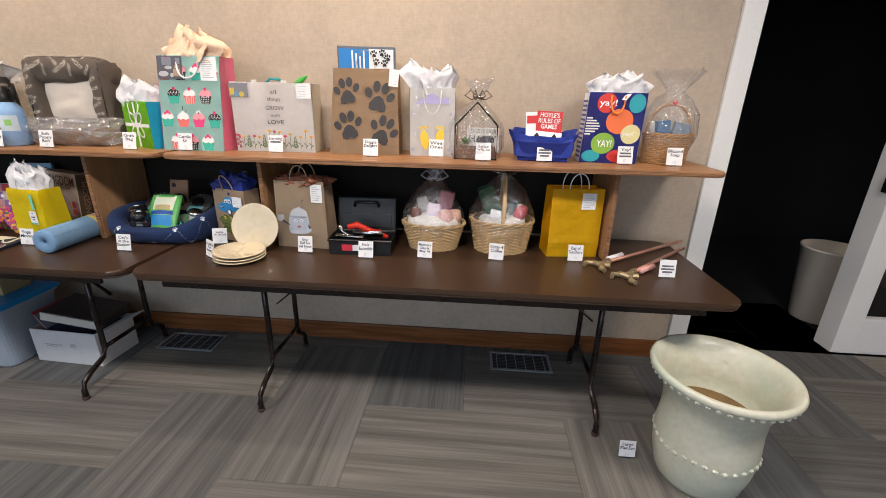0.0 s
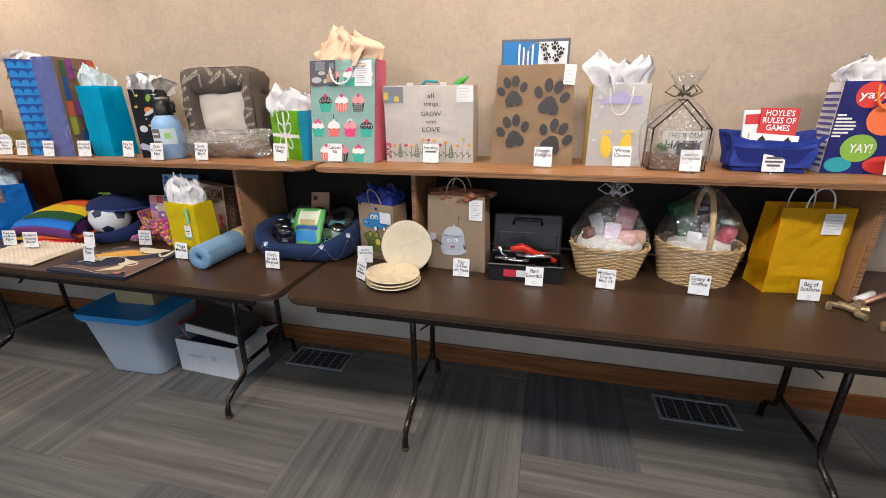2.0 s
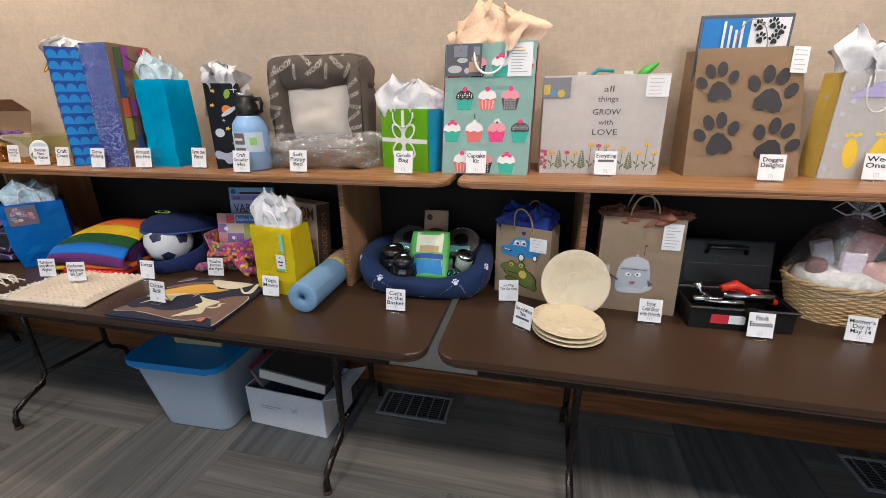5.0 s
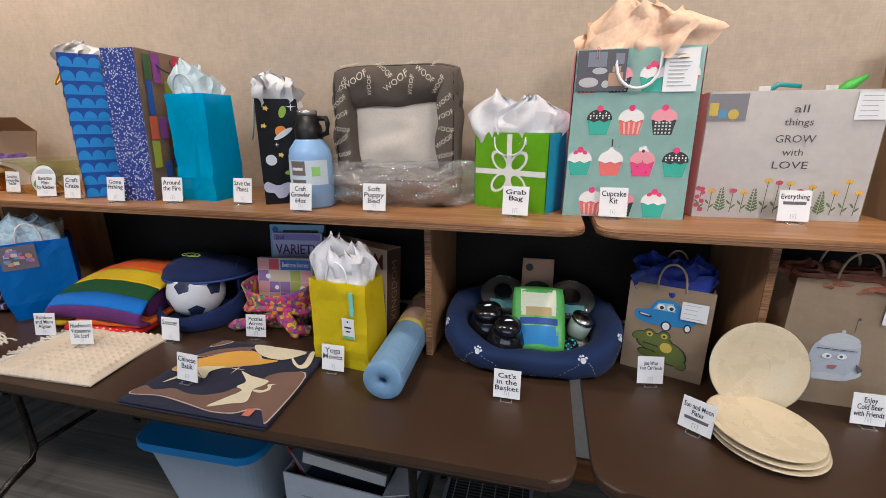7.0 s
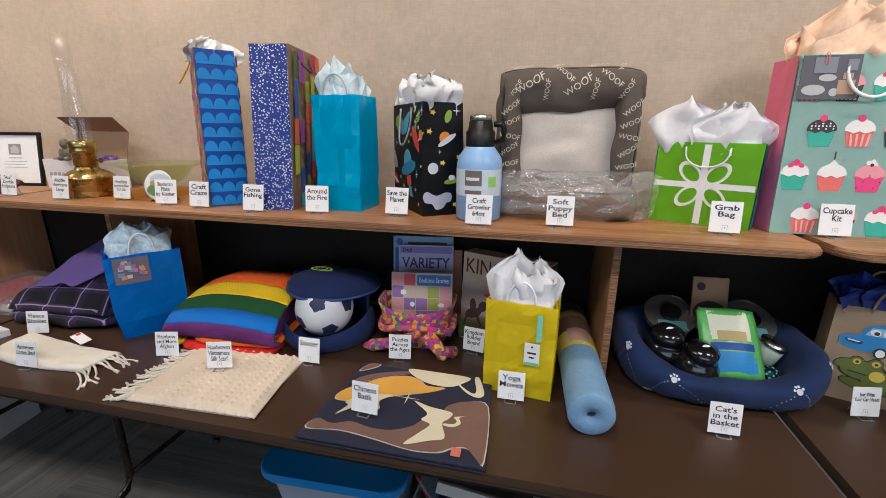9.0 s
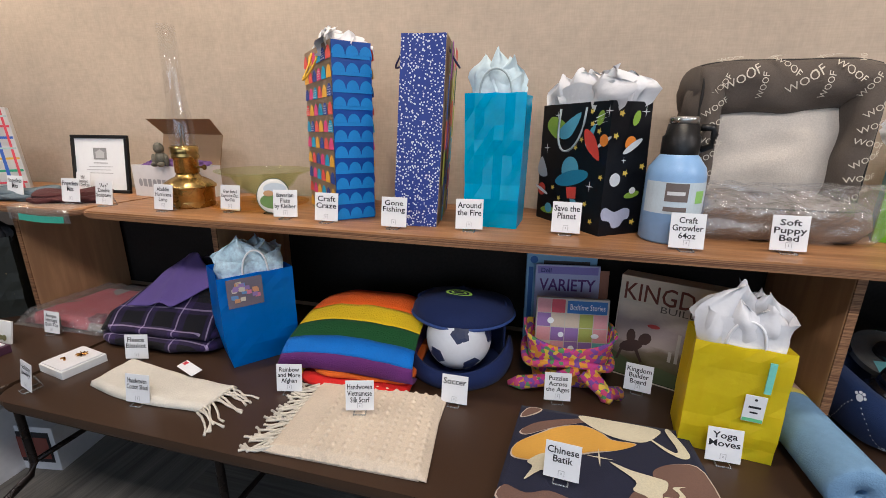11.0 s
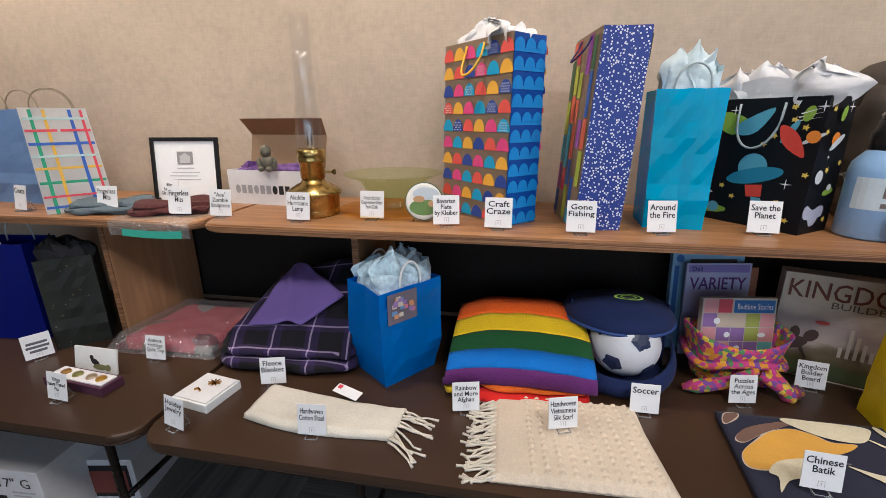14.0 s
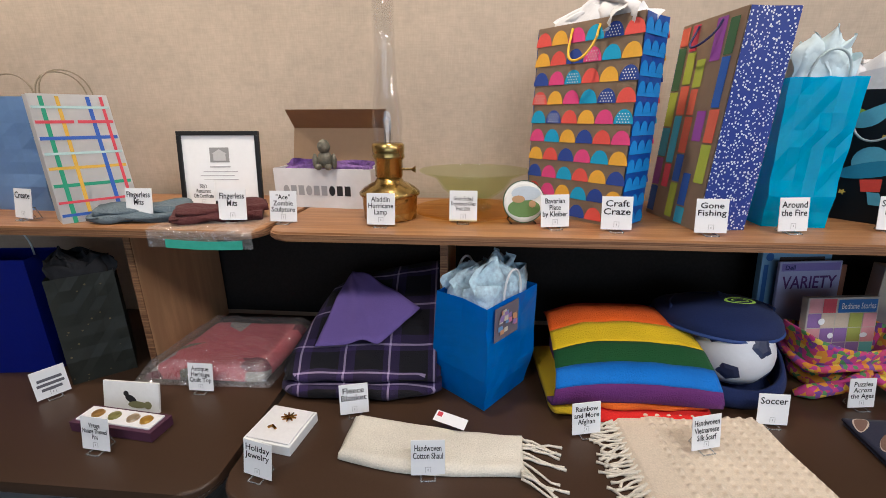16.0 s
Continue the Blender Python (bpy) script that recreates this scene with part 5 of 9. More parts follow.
# ---- baskets, wraps and soft things ----
def weave_basket(parent, rx, ry, h, flare, rows, material, seed=0, r=0.0055, stakes=26):
    """A wicker basket: strands that pass in and out of upright stakes, a plaited rim and a solid base."""
    n = stakes * 3
    for j in range(rows):
        bm = bmesh.new()
        t = (j + 0.5) / rows
        k = 1 + flare * t
        pts = []
        for i in range(n):
            a = 2 * math.pi * i / n
            o = 0.0024 * math.cos(stakes / 2 * a + math.pi * j)
            pts.append(((rx * k + o) * math.cos(a), (ry * k + o) * math.sin(a), h * t))
        add_tube(bm, pts, r, 5, True)
        part("wicker_strand", bm, material, parent, smooth=True)
    bm = bmesh.new()
    for i in range(stakes):
        a = 2 * math.pi * i / stakes
        add_tube(bm, [(rx * math.cos(a), ry * math.sin(a), 0.004), (rx * (1 + flare) * math.cos(a), ry * (1 + flare) * math.sin(a), h)], 0.003, 5)
    tagged(part("stakes", bm, material, parent), kind="stuff")
    k = 1 + flare
    bm = bmesh.new()
    for q in (0, 1):
        add_tube(bm, [((rx * k + 0.006 * math.cos(9 * a + q * math.pi)) * math.cos(a), (ry * k + 0.006 * math.cos(9 * a + q * math.pi)) * math.sin(a), h + 0.003 + 0.006 * math.sin(9 * a + q * math.pi)) for a in (2 * math.pi * i / 72 for i in range(72))], 0.0055, 6, True)
    part("rim", bm, material, parent, "plaited rim", True)
    part("basket_base", lathe([(0, 0.004), (1, 0.004), (1, 0.012), (0, 0.012)], 32, rx, ry), material, parent)


def film_wrap(profile, sx, sy, seed, material, parent, pleat=0.10, seg=56):
    """Crinkled clear wrap gathered at a neck: profile of (radius, height)."""
    bm = bmesh.new()
    off = Vector((seed * 3.1, seed * 1.7, 0))
    rings = []
    for j, (r, z) in enumerate(profile):
        ring = []
        for k in range(seg):
            a = 2 * math.pi * k / seg
            p = Vector((math.cos(a) * r * sx, math.sin(a) * r * sy, z))
            f = 1 + pleat * noise.noise(Vector((math.cos(a) * 4, math.sin(a) * 4, z * 9)) + off) + pleat * 0.7 * math.sin(k * 2 * math.pi / 4 + j) * (0.25 + 0.75 * (j / len(profile)))
            ring.append(bm.verts.new((p.x * f, p.y * f, z + 0.02 * noise.noise(p * 22 + off) * (j > 0))))
        rings.append(ring)
    for a, b in zip(rings, rings[1:]):
        for k in range(seg):
            bm.faces.new((a[k], a[(k + 1) % seg], b[(k + 1) % seg], b[k]))
    o = part("clear_wrap", bm, material, parent, "crinkled clear cellophane wrap", True)
    o.visible_shadow = False
    return o


def bow_ribbon(parent, z, s, material, seed=0):
    bm = bmesh.new()
    for a in (20, 160, 250, 300):
        c, sn = math.cos(radians(a)), math.sin(radians(a))
        add_tube(bm, [(0, 0, z), (c * s * 0.6, sn * s * 0.4, z + s * 0.45), (c * s, sn * s * 0.6, z + s * 0.1), (c * s * 0.5, sn * s * 0.4 - 0.004, z - s * 0.15), (0, 0, z)], 0.0028, 6)
    add_tube(bm, [(0.018 * math.cos(a), 0.018 * math.sin(a), z) for a in (2 * math.pi * i / 14 for i in range(14))], 0.004, 6, True)
    part("ribbon_bow", bm, material, parent, smooth=True)


def lumps(parent, name, items, smooth=True):
    """Contents seen through a wrap: (kind, size, at, turn, material, label)."""
    for kind, size, at, turn, material, label in items:
        if kind == "box":
            bm = box(size, (0, 0, 0), min(size) * 0.12)
        else:
            bm = lathe([(0, -1), (0.7, -0.92), (0.95, -0.6), (1, 0), (0.95, 0.6), (0.7, 0.92), (0, 1)], 16)
            bmesh.ops.transform(bm, matrix=Matrix.Diagonal((*[s / 2 for s in size], 1)), verts=bm.verts)
        p = part(name if not isinstance(label, tuple) else label[0], bm, material, parent, label if isinstance(label, str) else label[1], kind != "box")
        p.matrix_basis = pose(*at, *turn)


M_WICKER = mat("pale_wicker", (0.52, 0.36, 0.18), 0.5, var=0.22, vs=30, gs=200, bump=0.3, bs=300)
M_WICKER2 = mat("honey_wicker", (0.40, 0.22, 0.09), 0.5, var=0.25, vs=30, gs=200, bump=0.3, bs=300)
M_PINK = mat("pale_pink", (0.70, 0.42, 0.38), 0.6)
M_SHRED = mat("shredded_paper", (0.72, 0.70, 0.64), 0.8, var=0.2, vs=40, bump=1.0, bs=80)

coffee = thing("gift_basket", "round wicker basket with a tall handle, wrapped in cellophane", "basket", pose(0.155, 2.0, TABLE_Z), "wrapped gift baskets")
weave_basket(coffee, 0.125, 0.105, 0.15, 0.2, 19, M_WICKER, 0, 0.0041, 34)
part("handle", tube(arch(-0.012, 0.012, -0.1, 0.12, 0.0, 0, 3) and [(0.0, 0.118 * math.cos(math.pi * k / 16) * -1, 0.13 + 0.235 * math.sin(math.pi * k / 16) ** 0.8) for k in range(17)], 0.010, 8), M_WICKER, coffee, "tall wrapped wicker handle", True)
lumps(coffee, "gift", [("ball", (0.23, 0.19, 0.08), (0, 0, 0.135), (0, 0, 0), M_SHRED, ("packing", "shredded white paper packing")), ("box", (0.075, 0.05, 0.17), (-0.06, 0.02, 0.23), (8, -24, 10), mat("dark_green_bag", (0.01, 0.10, 0.05), 0.35, var=0.3), "dark green coffee bag"), ("ball", (0.06, 0.06, 0.075), (0.085, -0.02, 0.195), (0, 20, 0), mat("rose_tin", (0.45, 0.06, 0.10), 0.4), "rose red tin"), ("box", (0.05, 0.01, 0.045), (-0.035, -0.05, 0.185), (-20, 10, 0), M_CARD, "white tag"), ("ball", (0.07, 0.06, 0.06), (0.045, 0.03, 0.20), (0, 0, 0), mat("clear_jar", (0.4, 0.42, 0.4), 0.2), "small jar")])
film_wrap([(0.6, 0.005), (1.02, 0.04), (1.18, 0.13), (1.15, 0.20), (0.85, 0.29), (0.4, 0.345), (0.18, 0.365), (0.5, 0.385)], 0.132, 0.112, 2, M_CELLO, coffee)

mothers = thing("gift_basket", "oval pale wicker basket of pink bath things in cellophane", "basket", pose(-0.178, 1.985, TABLE_Z), "wrapped gift baskets")
weave_basket(mothers, 0.115, 0.085, 0.125, 0.3, 16, M_WICKER, 1, 0.0041, 34)
lumps(mothers, "gift", [("ball", (0.26, 0.2, 0.09), (0, 0, 0.125), (0, 0, 0), M_SHRED, ("packing", "crumpled pale packing")), ("ball", (0.075, 0.07, 0.07), (0.06, -0.045, 0.165), (0, 0, 0), M_PINK, "pink bath puff"), ("ball", (0.06, 0.06, 0.06), (0.105, -0.01, 0.165), (0, 0, 0), mat("peach_puff", (0.66, 0.40, 0.30), 0.7), "peach bath puff"), ("box", (0.07, 0.03, 0.11), (0.055, 0.03, 0.22), (0, 12, 0), mat("rose_box", (0.48, 0.18, 0.22), 0.5), "rose box"), ("box", (0.06, 0.02, 0.07), (0.0, -0.03, 0.19), (-12, 5, 0), mat("lilac_pack", (0.5, 0.42, 0.5), 0.5), "pale lilac pack"), ("ball", (0.055, 0.055, 0.06), (-0.085, -0.02, 0.17), (0, 0, 0), mat("brown_soap", (0.16, 0.07, 0.05), 0.5), "brown soap ball"), ("box", (0.05, 0.03, 0.09), (-0.05, 0.03, 0.2), (0, -20, 0), mat("grey_towel", (0.45, 0.42, 0.44), 0.9), "rolled grey towel")])
film_wrap([(0.55, 0.005), (1.02, 0.04), (1.3, 0.125), (1.25, 0.18), (0.85, 0.27), (0.3, 0.335), (0.12, 0.35), (0.3, 0.385), (0.55, 0.42)], 0.118, 0.09, 5, M_CELLO, mothers)
bow_ribbon(mothers, 0.345, 0.07, mat("silver_ribbon", (0.62, 0.62, 0.65), 0.3, metal=0.3), 1)

blizz = thing("gift_basket", "small honey wicker basket in a clear cellophane bag", "basket", pose(0.885, 2.06, SHELF_Z), "wrapped gift baskets")
weave_basket(blizz, 0.092, 0.075, 0.125, 0.12, 15, M_WICKER2, 2, 0.0043, 30)
part("handle", tube([(0.098 * -math.cos(math.pi * k / 14), 0, 0.11 + 0.15 * math.sin(math.pi * k / 14) ** 0.8) for k in range(15)], 0.006, 8), M_WICKER2, blizz, "arched wicker handle", True)
lumps(blizz, "gift", [("box", (0.06, 0.03, 0.08), (-0.03, -0.01, 0.15), (0, -8, 10), mat("blue_soup_mix", (0.05, 0.15, 0.30), 0.4), "blue soup packet"), ("box", (0.07, 0.035, 0.07), (0.045, -0.02, 0.145), (0, 10, -8), mat("grey_blue_box", (0.18, 0.24, 0.30), 0.5), "grey-blue box"), ("ball", (0.05, 0.05, 0.07), (-0.06, 0.02, 0.15), (0, 0, 0), mat("jar_white", (0.6, 0.6, 0.58), 0.3), "white jar"), ("ball", (0.022, 0.012, 0.022), (0.0, -0.02, 0.265), (0, 0, 0), mat("red_sticker", (0.6, 0.04, 0.06), 0.4), "round red sticker")])
film_wrap([(0.5, 0.004), (1.0, 0.02), (1.25, 0.12), (1.2, 0.22), (0.75, 0.28), (0.35, 0.315), (0.75, 0.36), (1.1, 0.40)], 0.096, 0.08, 7, M_CELLO, blizz, 0.16)

M_NAVYB = cloth("royal_blue_weave", (0.012, 0.025, 0.20), 0.6, 260)
hoyle = thing("gift_basket", "small royal blue basket of playing cards and a rule book", "basket", pose(0.322, 2.03, SHELF_Z, 0, 0, -6), "gift baskets")


def blue_side(u, v):
    a = 2 * math.pi * u
    k = 0.78 + 0.22 * v + 0.012 * math.sin(math.pi * 12 * v) * math.copysign(1, math.sin(40 * a))
    c, s_ = math.cos(a), math.sin(a)
    return 0.142 * k * math.copysign(abs(c) ** 0.5, c), 0.088 * k * math.copysign(abs(s_) ** 0.5, s_), 0.002 + (0.084 + 0.016 * abs(c) ** 3) * v


part("basket_body", grid(blue_side, 160, 24, 0.004), M_NAVYB, hoyle, "woven royal blue side", True)
part("basket_base", box((0.22, 0.13, 0.012), (0, 0, 0.006), 0.003), M_NAVYB, hoyle)
part("liner", tissue(0.29, 0.17, 0.10, 61, 0.35, 2, -0.06, (0, -1)), mat("blue_tissue", (0.015, 0.04, 0.30), 0.6, var=0.4, vs=20), hoyle, "crumpled blue tissue liner").location = (0, 0, 0.08)
bk = part("rule_book", box((0.115, 0.02, 0.15), (0, 0, 0), 0.002), print_ink("book_red", (0.55, 0.03, 0.035)), hoyle, "red paperback rule book")
bk.matrix_basis = pose(0.018, 0.0, 0.142, -12, 2, 0)
words(bk, "HOYLE'S\nRULES OF\nGAMES", 0.098, 0.072, M_CARD, lambda u, v: (u, -0.0115, v + 0.032), bold=0.012)
w2 = part("card_pack", box((0.07, 0.02, 0.12), (0, 0, 0), 0.002), M_CARD, hoyle, "white card pack with red print")
w2.matrix_basis = pose(-0.05, 0.012, 0.15, -10, -3, 0)
decal(w2, [rect(-0.03, 0.01, 0.02, 0.045)], print_ink("book_red", (0.55, 0.03, 0.035)), front(-0.01))
fan = part("suit_sheet", box((0.15, 0.012, 0.06), (0, 0, 0), 0.002), M_CARD, hoyle, "white sheet printed with card suits")
fan.matrix_basis = pose(0.0, -0.045, 0.1, -16, 4, 0)
decal(fan, [circ(-0.035, 0.006, 0.011), circ(0.042, 0.006, 0.011), [(-0.048, 0.004), (-0.022, 0.004), (-0.035, 0.024)], [(0.029, 0.004), (0.055, 0.004), (0.042, 0.024)], rect(-0.037, -0.014, -0.033, 0.0), rect(0.04, -0.014, 0.044, 0.0)], M_TEXT, front(-0.006))

# metal house-shaped terrarium in cellophane
house = thing("terrarium", "black metal house-shaped terrarium with a small sign, in cellophane", "terrarium", pose(0.012, 2.0, SHELF_Z, 0, 0, -2))
M_IRON = mat("black_iron", (0.015, 0.014, 0.013), 0.4, metal=0.6)
HW, HD, HH, HA = 0.094, 0.06, 0.15, 0.247
for y in (-HD, HD):
    part("frame_end", tube([(-HW, y, 0.004), (HW, y, 0.004), (HW, y, HH), (0, y, HA), (-HW, y, HH)], 0.0032, 6, True), M_IRON, house, "black metal end frame")
for x, z in ((-HW, 0.004), (HW, 0.004), (HW, HH), (-HW, HH), (0, HA)):
    part("frame_bar", tube([(x, -HD, z), (x, HD, z)], 0.0032, 6), M_IRON, house)
part("planter_tray", box((2 * HW - 0.01, 2 * HD - 0.01, 0.05), (0, 0, 0.03), 0.003), mat("brown_tray", (0.12, 0.07, 0.045), 0.6), house, "brown tray in the base")
sgn = part("wooden_sign", box((0.15, 0.012, 0.105), (0.03, 0.02, 0.085), 0.001), mat("sign_white", (0.62, 0.60, 0.55), 0.7), house, "white sign reading THIS IS OUR HAPPY")
words(sgn, "THIS IS OUR", 0.12, 0.018, M_TEXT, lambda u, v: (u + 0.03, 0.0125, v + 0.122))
words(sgn, "HAPPY", 0.125, 0.03, M_TEXT, lambda u, v: (u + 0.03, 0.0125, v + 0.088), bold=0.01)
part("grey_block", box((0.07, 0.03, 0.045), (0.04, -0.015, 0.075), 0.002), mat("slate_block", (0.05, 0.05, 0.055), 0.5), house, "dark grey block")
_bm = bmesh.new()
_r = random.Random(5)
for k in range(38):
    a, e, L = _r.uniform(0, 6.28), _r.uniform(0.2, 1.3), _r.uniform(0.025, 0.05)
    d_ = Vector((math.cos(a) * math.cos(e), math.sin(a) * math.cos(e), math.sin(e)))
    s_ = d_.cross(Vector((0, 0, 1))).normalized() * 0.006
    b0 = Vector((-0.05, -0.02, 0.06))
    _bm.faces.new([_bm.verts.new(b0 + p) for p in (d_ * L * 0.2, d_ * L * 0.6 + s_, d_ * L, d_ * L * 0.6 - s_)])
part("succulent", _bm, mat("succulent_green", (0.06, 0.17, 0.05), 0.5, var=0.3), house, "small green artificial succulent")
film_wrap([(1.0, 0.003), (1.15, 0.05), (1.12, 0.15), (0.7, 0.215), (0.2, 0.262), (0.13, 0.272), (0.4, 0.31), (0.6, 0.345)], 0.108, 0.085, 9, M_CELLO, house, 0.12)
bow_ribbon(house, 0.268, 0.065, mat("jute_ribbon", (0.10, 0.08, 0.05), 0.6), 2)

# upright pet bed: four bolsters round a cushion
M_WOOF = cloth("grey_brown_print_cloth", (0.105, 0.085, 0.07), 0.4, 400)
M_WOOFT = print_ink("woof_cream", (0.60, 0.55, 0.46))
bed = thing("pet_bed", "grey-brown printed dog bed on its side, cream cushion, plastic wrap", "dog bed", pose(-1.978, 2.075, SHELF_Z, 0, 0, 3))
BW, BH = 0.385, 0.40


def bolster(L, a, b, seed, e=0.55, wob=0.007):
    """A stuffed roll along x, its ends pinched."""
    def f(u, v):
        t = 2 * math.pi * v
        k = 1 - 0.22 * abs(2 * u - 1) ** 6
        c, s = math.cos(t), math.sin(t)
        p = Vector((L * (u - 0.5), a * k * math.copysign(abs(c) ** e, c), b * k * math.copysign(abs(s) ** e, s)))
        return p + wob * Vector((0, 1, 1)) * noise.noise(Vector((p.x * 14 + seed, c * 1.6, s * 1.6)))
    bm = grid(f, 26, 20)
    bmesh.ops.remove_doubles(bm, verts=bm.verts, dist=0.0004)
    bmesh.ops.holes_fill(bm, edges=[e for e in bm.edges if e.is_boundary])
    return bm


for nm, L, a, b, at, tr in (("top_bolster", BW, 0.085, 0.058, (0, 0.02, BH - 0.056), (-20, 0, 0)), ("bottom_bolster", BW, 0.10, 0.05, (0, -0.03, 0.056), (8, 0, 0)), ("side_bolster", BH - 0.02, 0.085, 0.034, (-BW / 2 + 0.034, 0.01, BH / 2), (0, 90, 0)), ("side_bolster", BH - 0.02, 0.085, 0.034, (BW / 2 - 0.034, 0.01, BH / 2), (0, 90, 0))):
    o = part(nm, bolster(L, a, b, len(nm) + at[0] * 9, 0.8, 0.016), M_WOOF, bed, smooth=True)
    o.matrix_basis = pose(*at, *tr)
    pp = [(L * (u - 0.5), -a * 0.80 * (1 - 0.22 * abs(2 * u - 1) ** 6), b * 0.66 * (1 - 0.22 * abs(2 * u - 1) ** 6) * (-1 if at[0] < 0 else 1)) for u in (0.03, 0.1, 0.2, 0.35, 0.5, 0.65, 0.8, 0.9, 0.97)]
    part("piping", tube(pp, 0.0032, 6), mat("dark_piping", (0.02, 0.018, 0.017), 0.8), o, "dark piping", True)
part("cushion", grid(lambda u, v: (0.33 * (u - 0.5), -0.005 - 0.035 * (1 - abs(2 * u - 1) ** 3) * (1 - abs(2 * v - 1) ** 3) + 0.006 * noise.noise(Vector((u * 3, v * 5, 3))), 0.09 + 0.225 * v), 24, 24, 0.02), cloth("cream_fleece", (0.60, 0.54, 0.47), 0.15, 300), bed, "soft cream fleece cushion", True)
tb = next(o for o in bed.children if o.name.startswith("top_bolster"))
for k, (u, ang, rt, s) in enumerate(((-0.15, 205, 60, 0.9), (-0.11, 190, 30, 1.25), (-0.065, 205, 85, 0.9), (-0.02, 170, -40, 0.9), (0.015, 195, 35, 1.25), (0.06, 205, 80, 0.9), (0.10, 180, -35, 1.0), (0.14, 205, 60, 0.9), (-0.13, 150, 20, 0.9), (-0.03, 135, 50, 1.0), (0.07, 140, 30, 1.0), (0.13, 145, 70, 0.8))):
    c_, s2 = math.cos(radians(rt)), math.sin(radians(rt))

    def on_roll(x, y, u=u, ang=ang, c_=c_, s2=s2):
        t = radians(ang) - (s2 * x + c_ * y) / 0.07
        cc, ss = math.cos(t), math.sin(t)
        return u + c_ * x - s2 * y, 0.0875 * math.copysign(abs(cc) ** 0.8, cc) * 1.03 - 0.006, 0.0615 * math.copysign(abs(ss) ** 0.8, ss) * 1.03
    words(tb, "WOOF", 0.066 * s, 0.021 * s, M_WOOFT, on_roll, squeeze=False)
for sx_ in (-1, 1):
    for v, rt in ((0.11, 40), (0.15, 12), (0.19, 35), (0.225, -10), (0.262, 25), (0.30, 40)):
        c_, s2 = math.cos(radians(rt)), math.sin(radians(rt))
        words(bed, "WOOF", 0.058, 0.019, M_WOOFT, lambda x, y: (sx_ * (BW / 2 - 0.034) + c_ * x - s2 * y, -0.0885 + 12 * (c_ * x - s2 * y) ** 2, v + s2 * x + c_ * y), squeeze=False)
wrap = part("plastic_wrap", grid(lambda u, v: (0.50 * (u - 0.5), -0.135 - 0.035 * math.sin(math.pi * v) + 0.03 * noise.noise(Vector((u * 7, v * 4, 1))) + 0.09 * abs(2 * u - 1) ** 3, 0.004 + 0.125 * v + 0.014 * noise.noise(Vector((u * 6, v * 3, 7)))), 70, 20), M_FILM, bed, "clear plastic wrapping bunched along the bottom", True)
wrap.visible_shadow = False
wrap2 = part("plastic_wrap", grid(lambda u, v: (0.47 * (u - 0.5), -0.15 + 0.16 * v + 0.02 * noise.noise(Vector((u * 8, v * 5, 4))), 0.128 + 0.012 * noise.noise(Vector((u * 9, v * 4, 9)))), 60, 14), M_FILM, bed, "clear plastic wrapping folded over", True)
wrap2.visible_shadow = False

# drinks growler
grl = thing("growler", "pale blue steel drinks growler with a black handled cap", "bottle", pose(-2.205, 1.925, SHELF_Z))
M_GBLUE = mat("pale_blue_enamel", (0.27, 0.46, 0.74), 0.3, var=0.05, vs=4, bump=0.1, bs=600)
part("bottle_body", lathe([(0, 0), (0.055, 0), (0.062, 0.006), (0.062, 0.15), (0.058, 0.17), (0.042, 0.192), (0.036, 0.2), (0, 0.2)], 40), M_GBLUE, grl, smooth=True)
M_BLK = mat("black_plastic", (0.006, 0.006, 0.0065), 0.4, var=0.2, vs=20)
cap_ = part("cap", lathe([(0, 0.196), (0.038, 0.196), (0.039, 0.2), (0.039, 0.235), (0.034, 0.24), (0.031, 0.262), (0, 0.262)], 28), M_BLK, grl, "black screw cap", True)
part("steel_lid", lathe([(0, 0.262), (0.029, 0.262), (0.03, 0.274), (0.027, 0.278), (0, 0.278)], 28), mat("brushed_steel", (0.6, 0.6, 0.6), 0.3, metal=1.0), cap_, "steel lid", True)
part("cap_handle", tube([(0.035, 0, 0.255), (0.06, 0, 0.255), (0.064, 0, 0.24), (0.06, 0, 0.215), (0.04, 0, 0.208)], 0.008, 8), M_BLK, cap_, "black carrying handle", True)


def round_label(parent, r, a0, a1, z0, z1, material, e=0.0008, name="label_band"):
    return part(name, grid(lambda u, v: ((r + e) * math.sin(radians(a0 + (a1 - a0) * u)), -(r + e) * math.cos(radians(a0 + (a1 - a0) * u)), z0 + (z1 - z0) * v), 14, 1), material, parent)


round_label(grl, 0.062, -75, 75, 0.07, 0.14, print_ink("label_pale", (0.58, 0.68, 0.74)))
round_label(grl, 0.062, -28, 14, 0.098, 0.138, print_ink("label_photo", (0.16, 0.13, 0.12)), 0.0016, "label_photo")
round_label(grl, 0.062, -24, 8, 0.112, 0.120, print_ink("label_white", (0.7, 0.7, 0.7)), 0.0024, "label_photo")
round_label(grl, 0.062, -28, 14, 0.076, 0.086, print_ink("label_photo", (0.16, 0.13, 0.12)), 0.0016, "label_photo")
round_label(grl, 0.062, 30, 52, 0.095, 0.122, print_ink("label_lime", (0.30, 0.60, 0.16)), 0.0016, "label_badge")

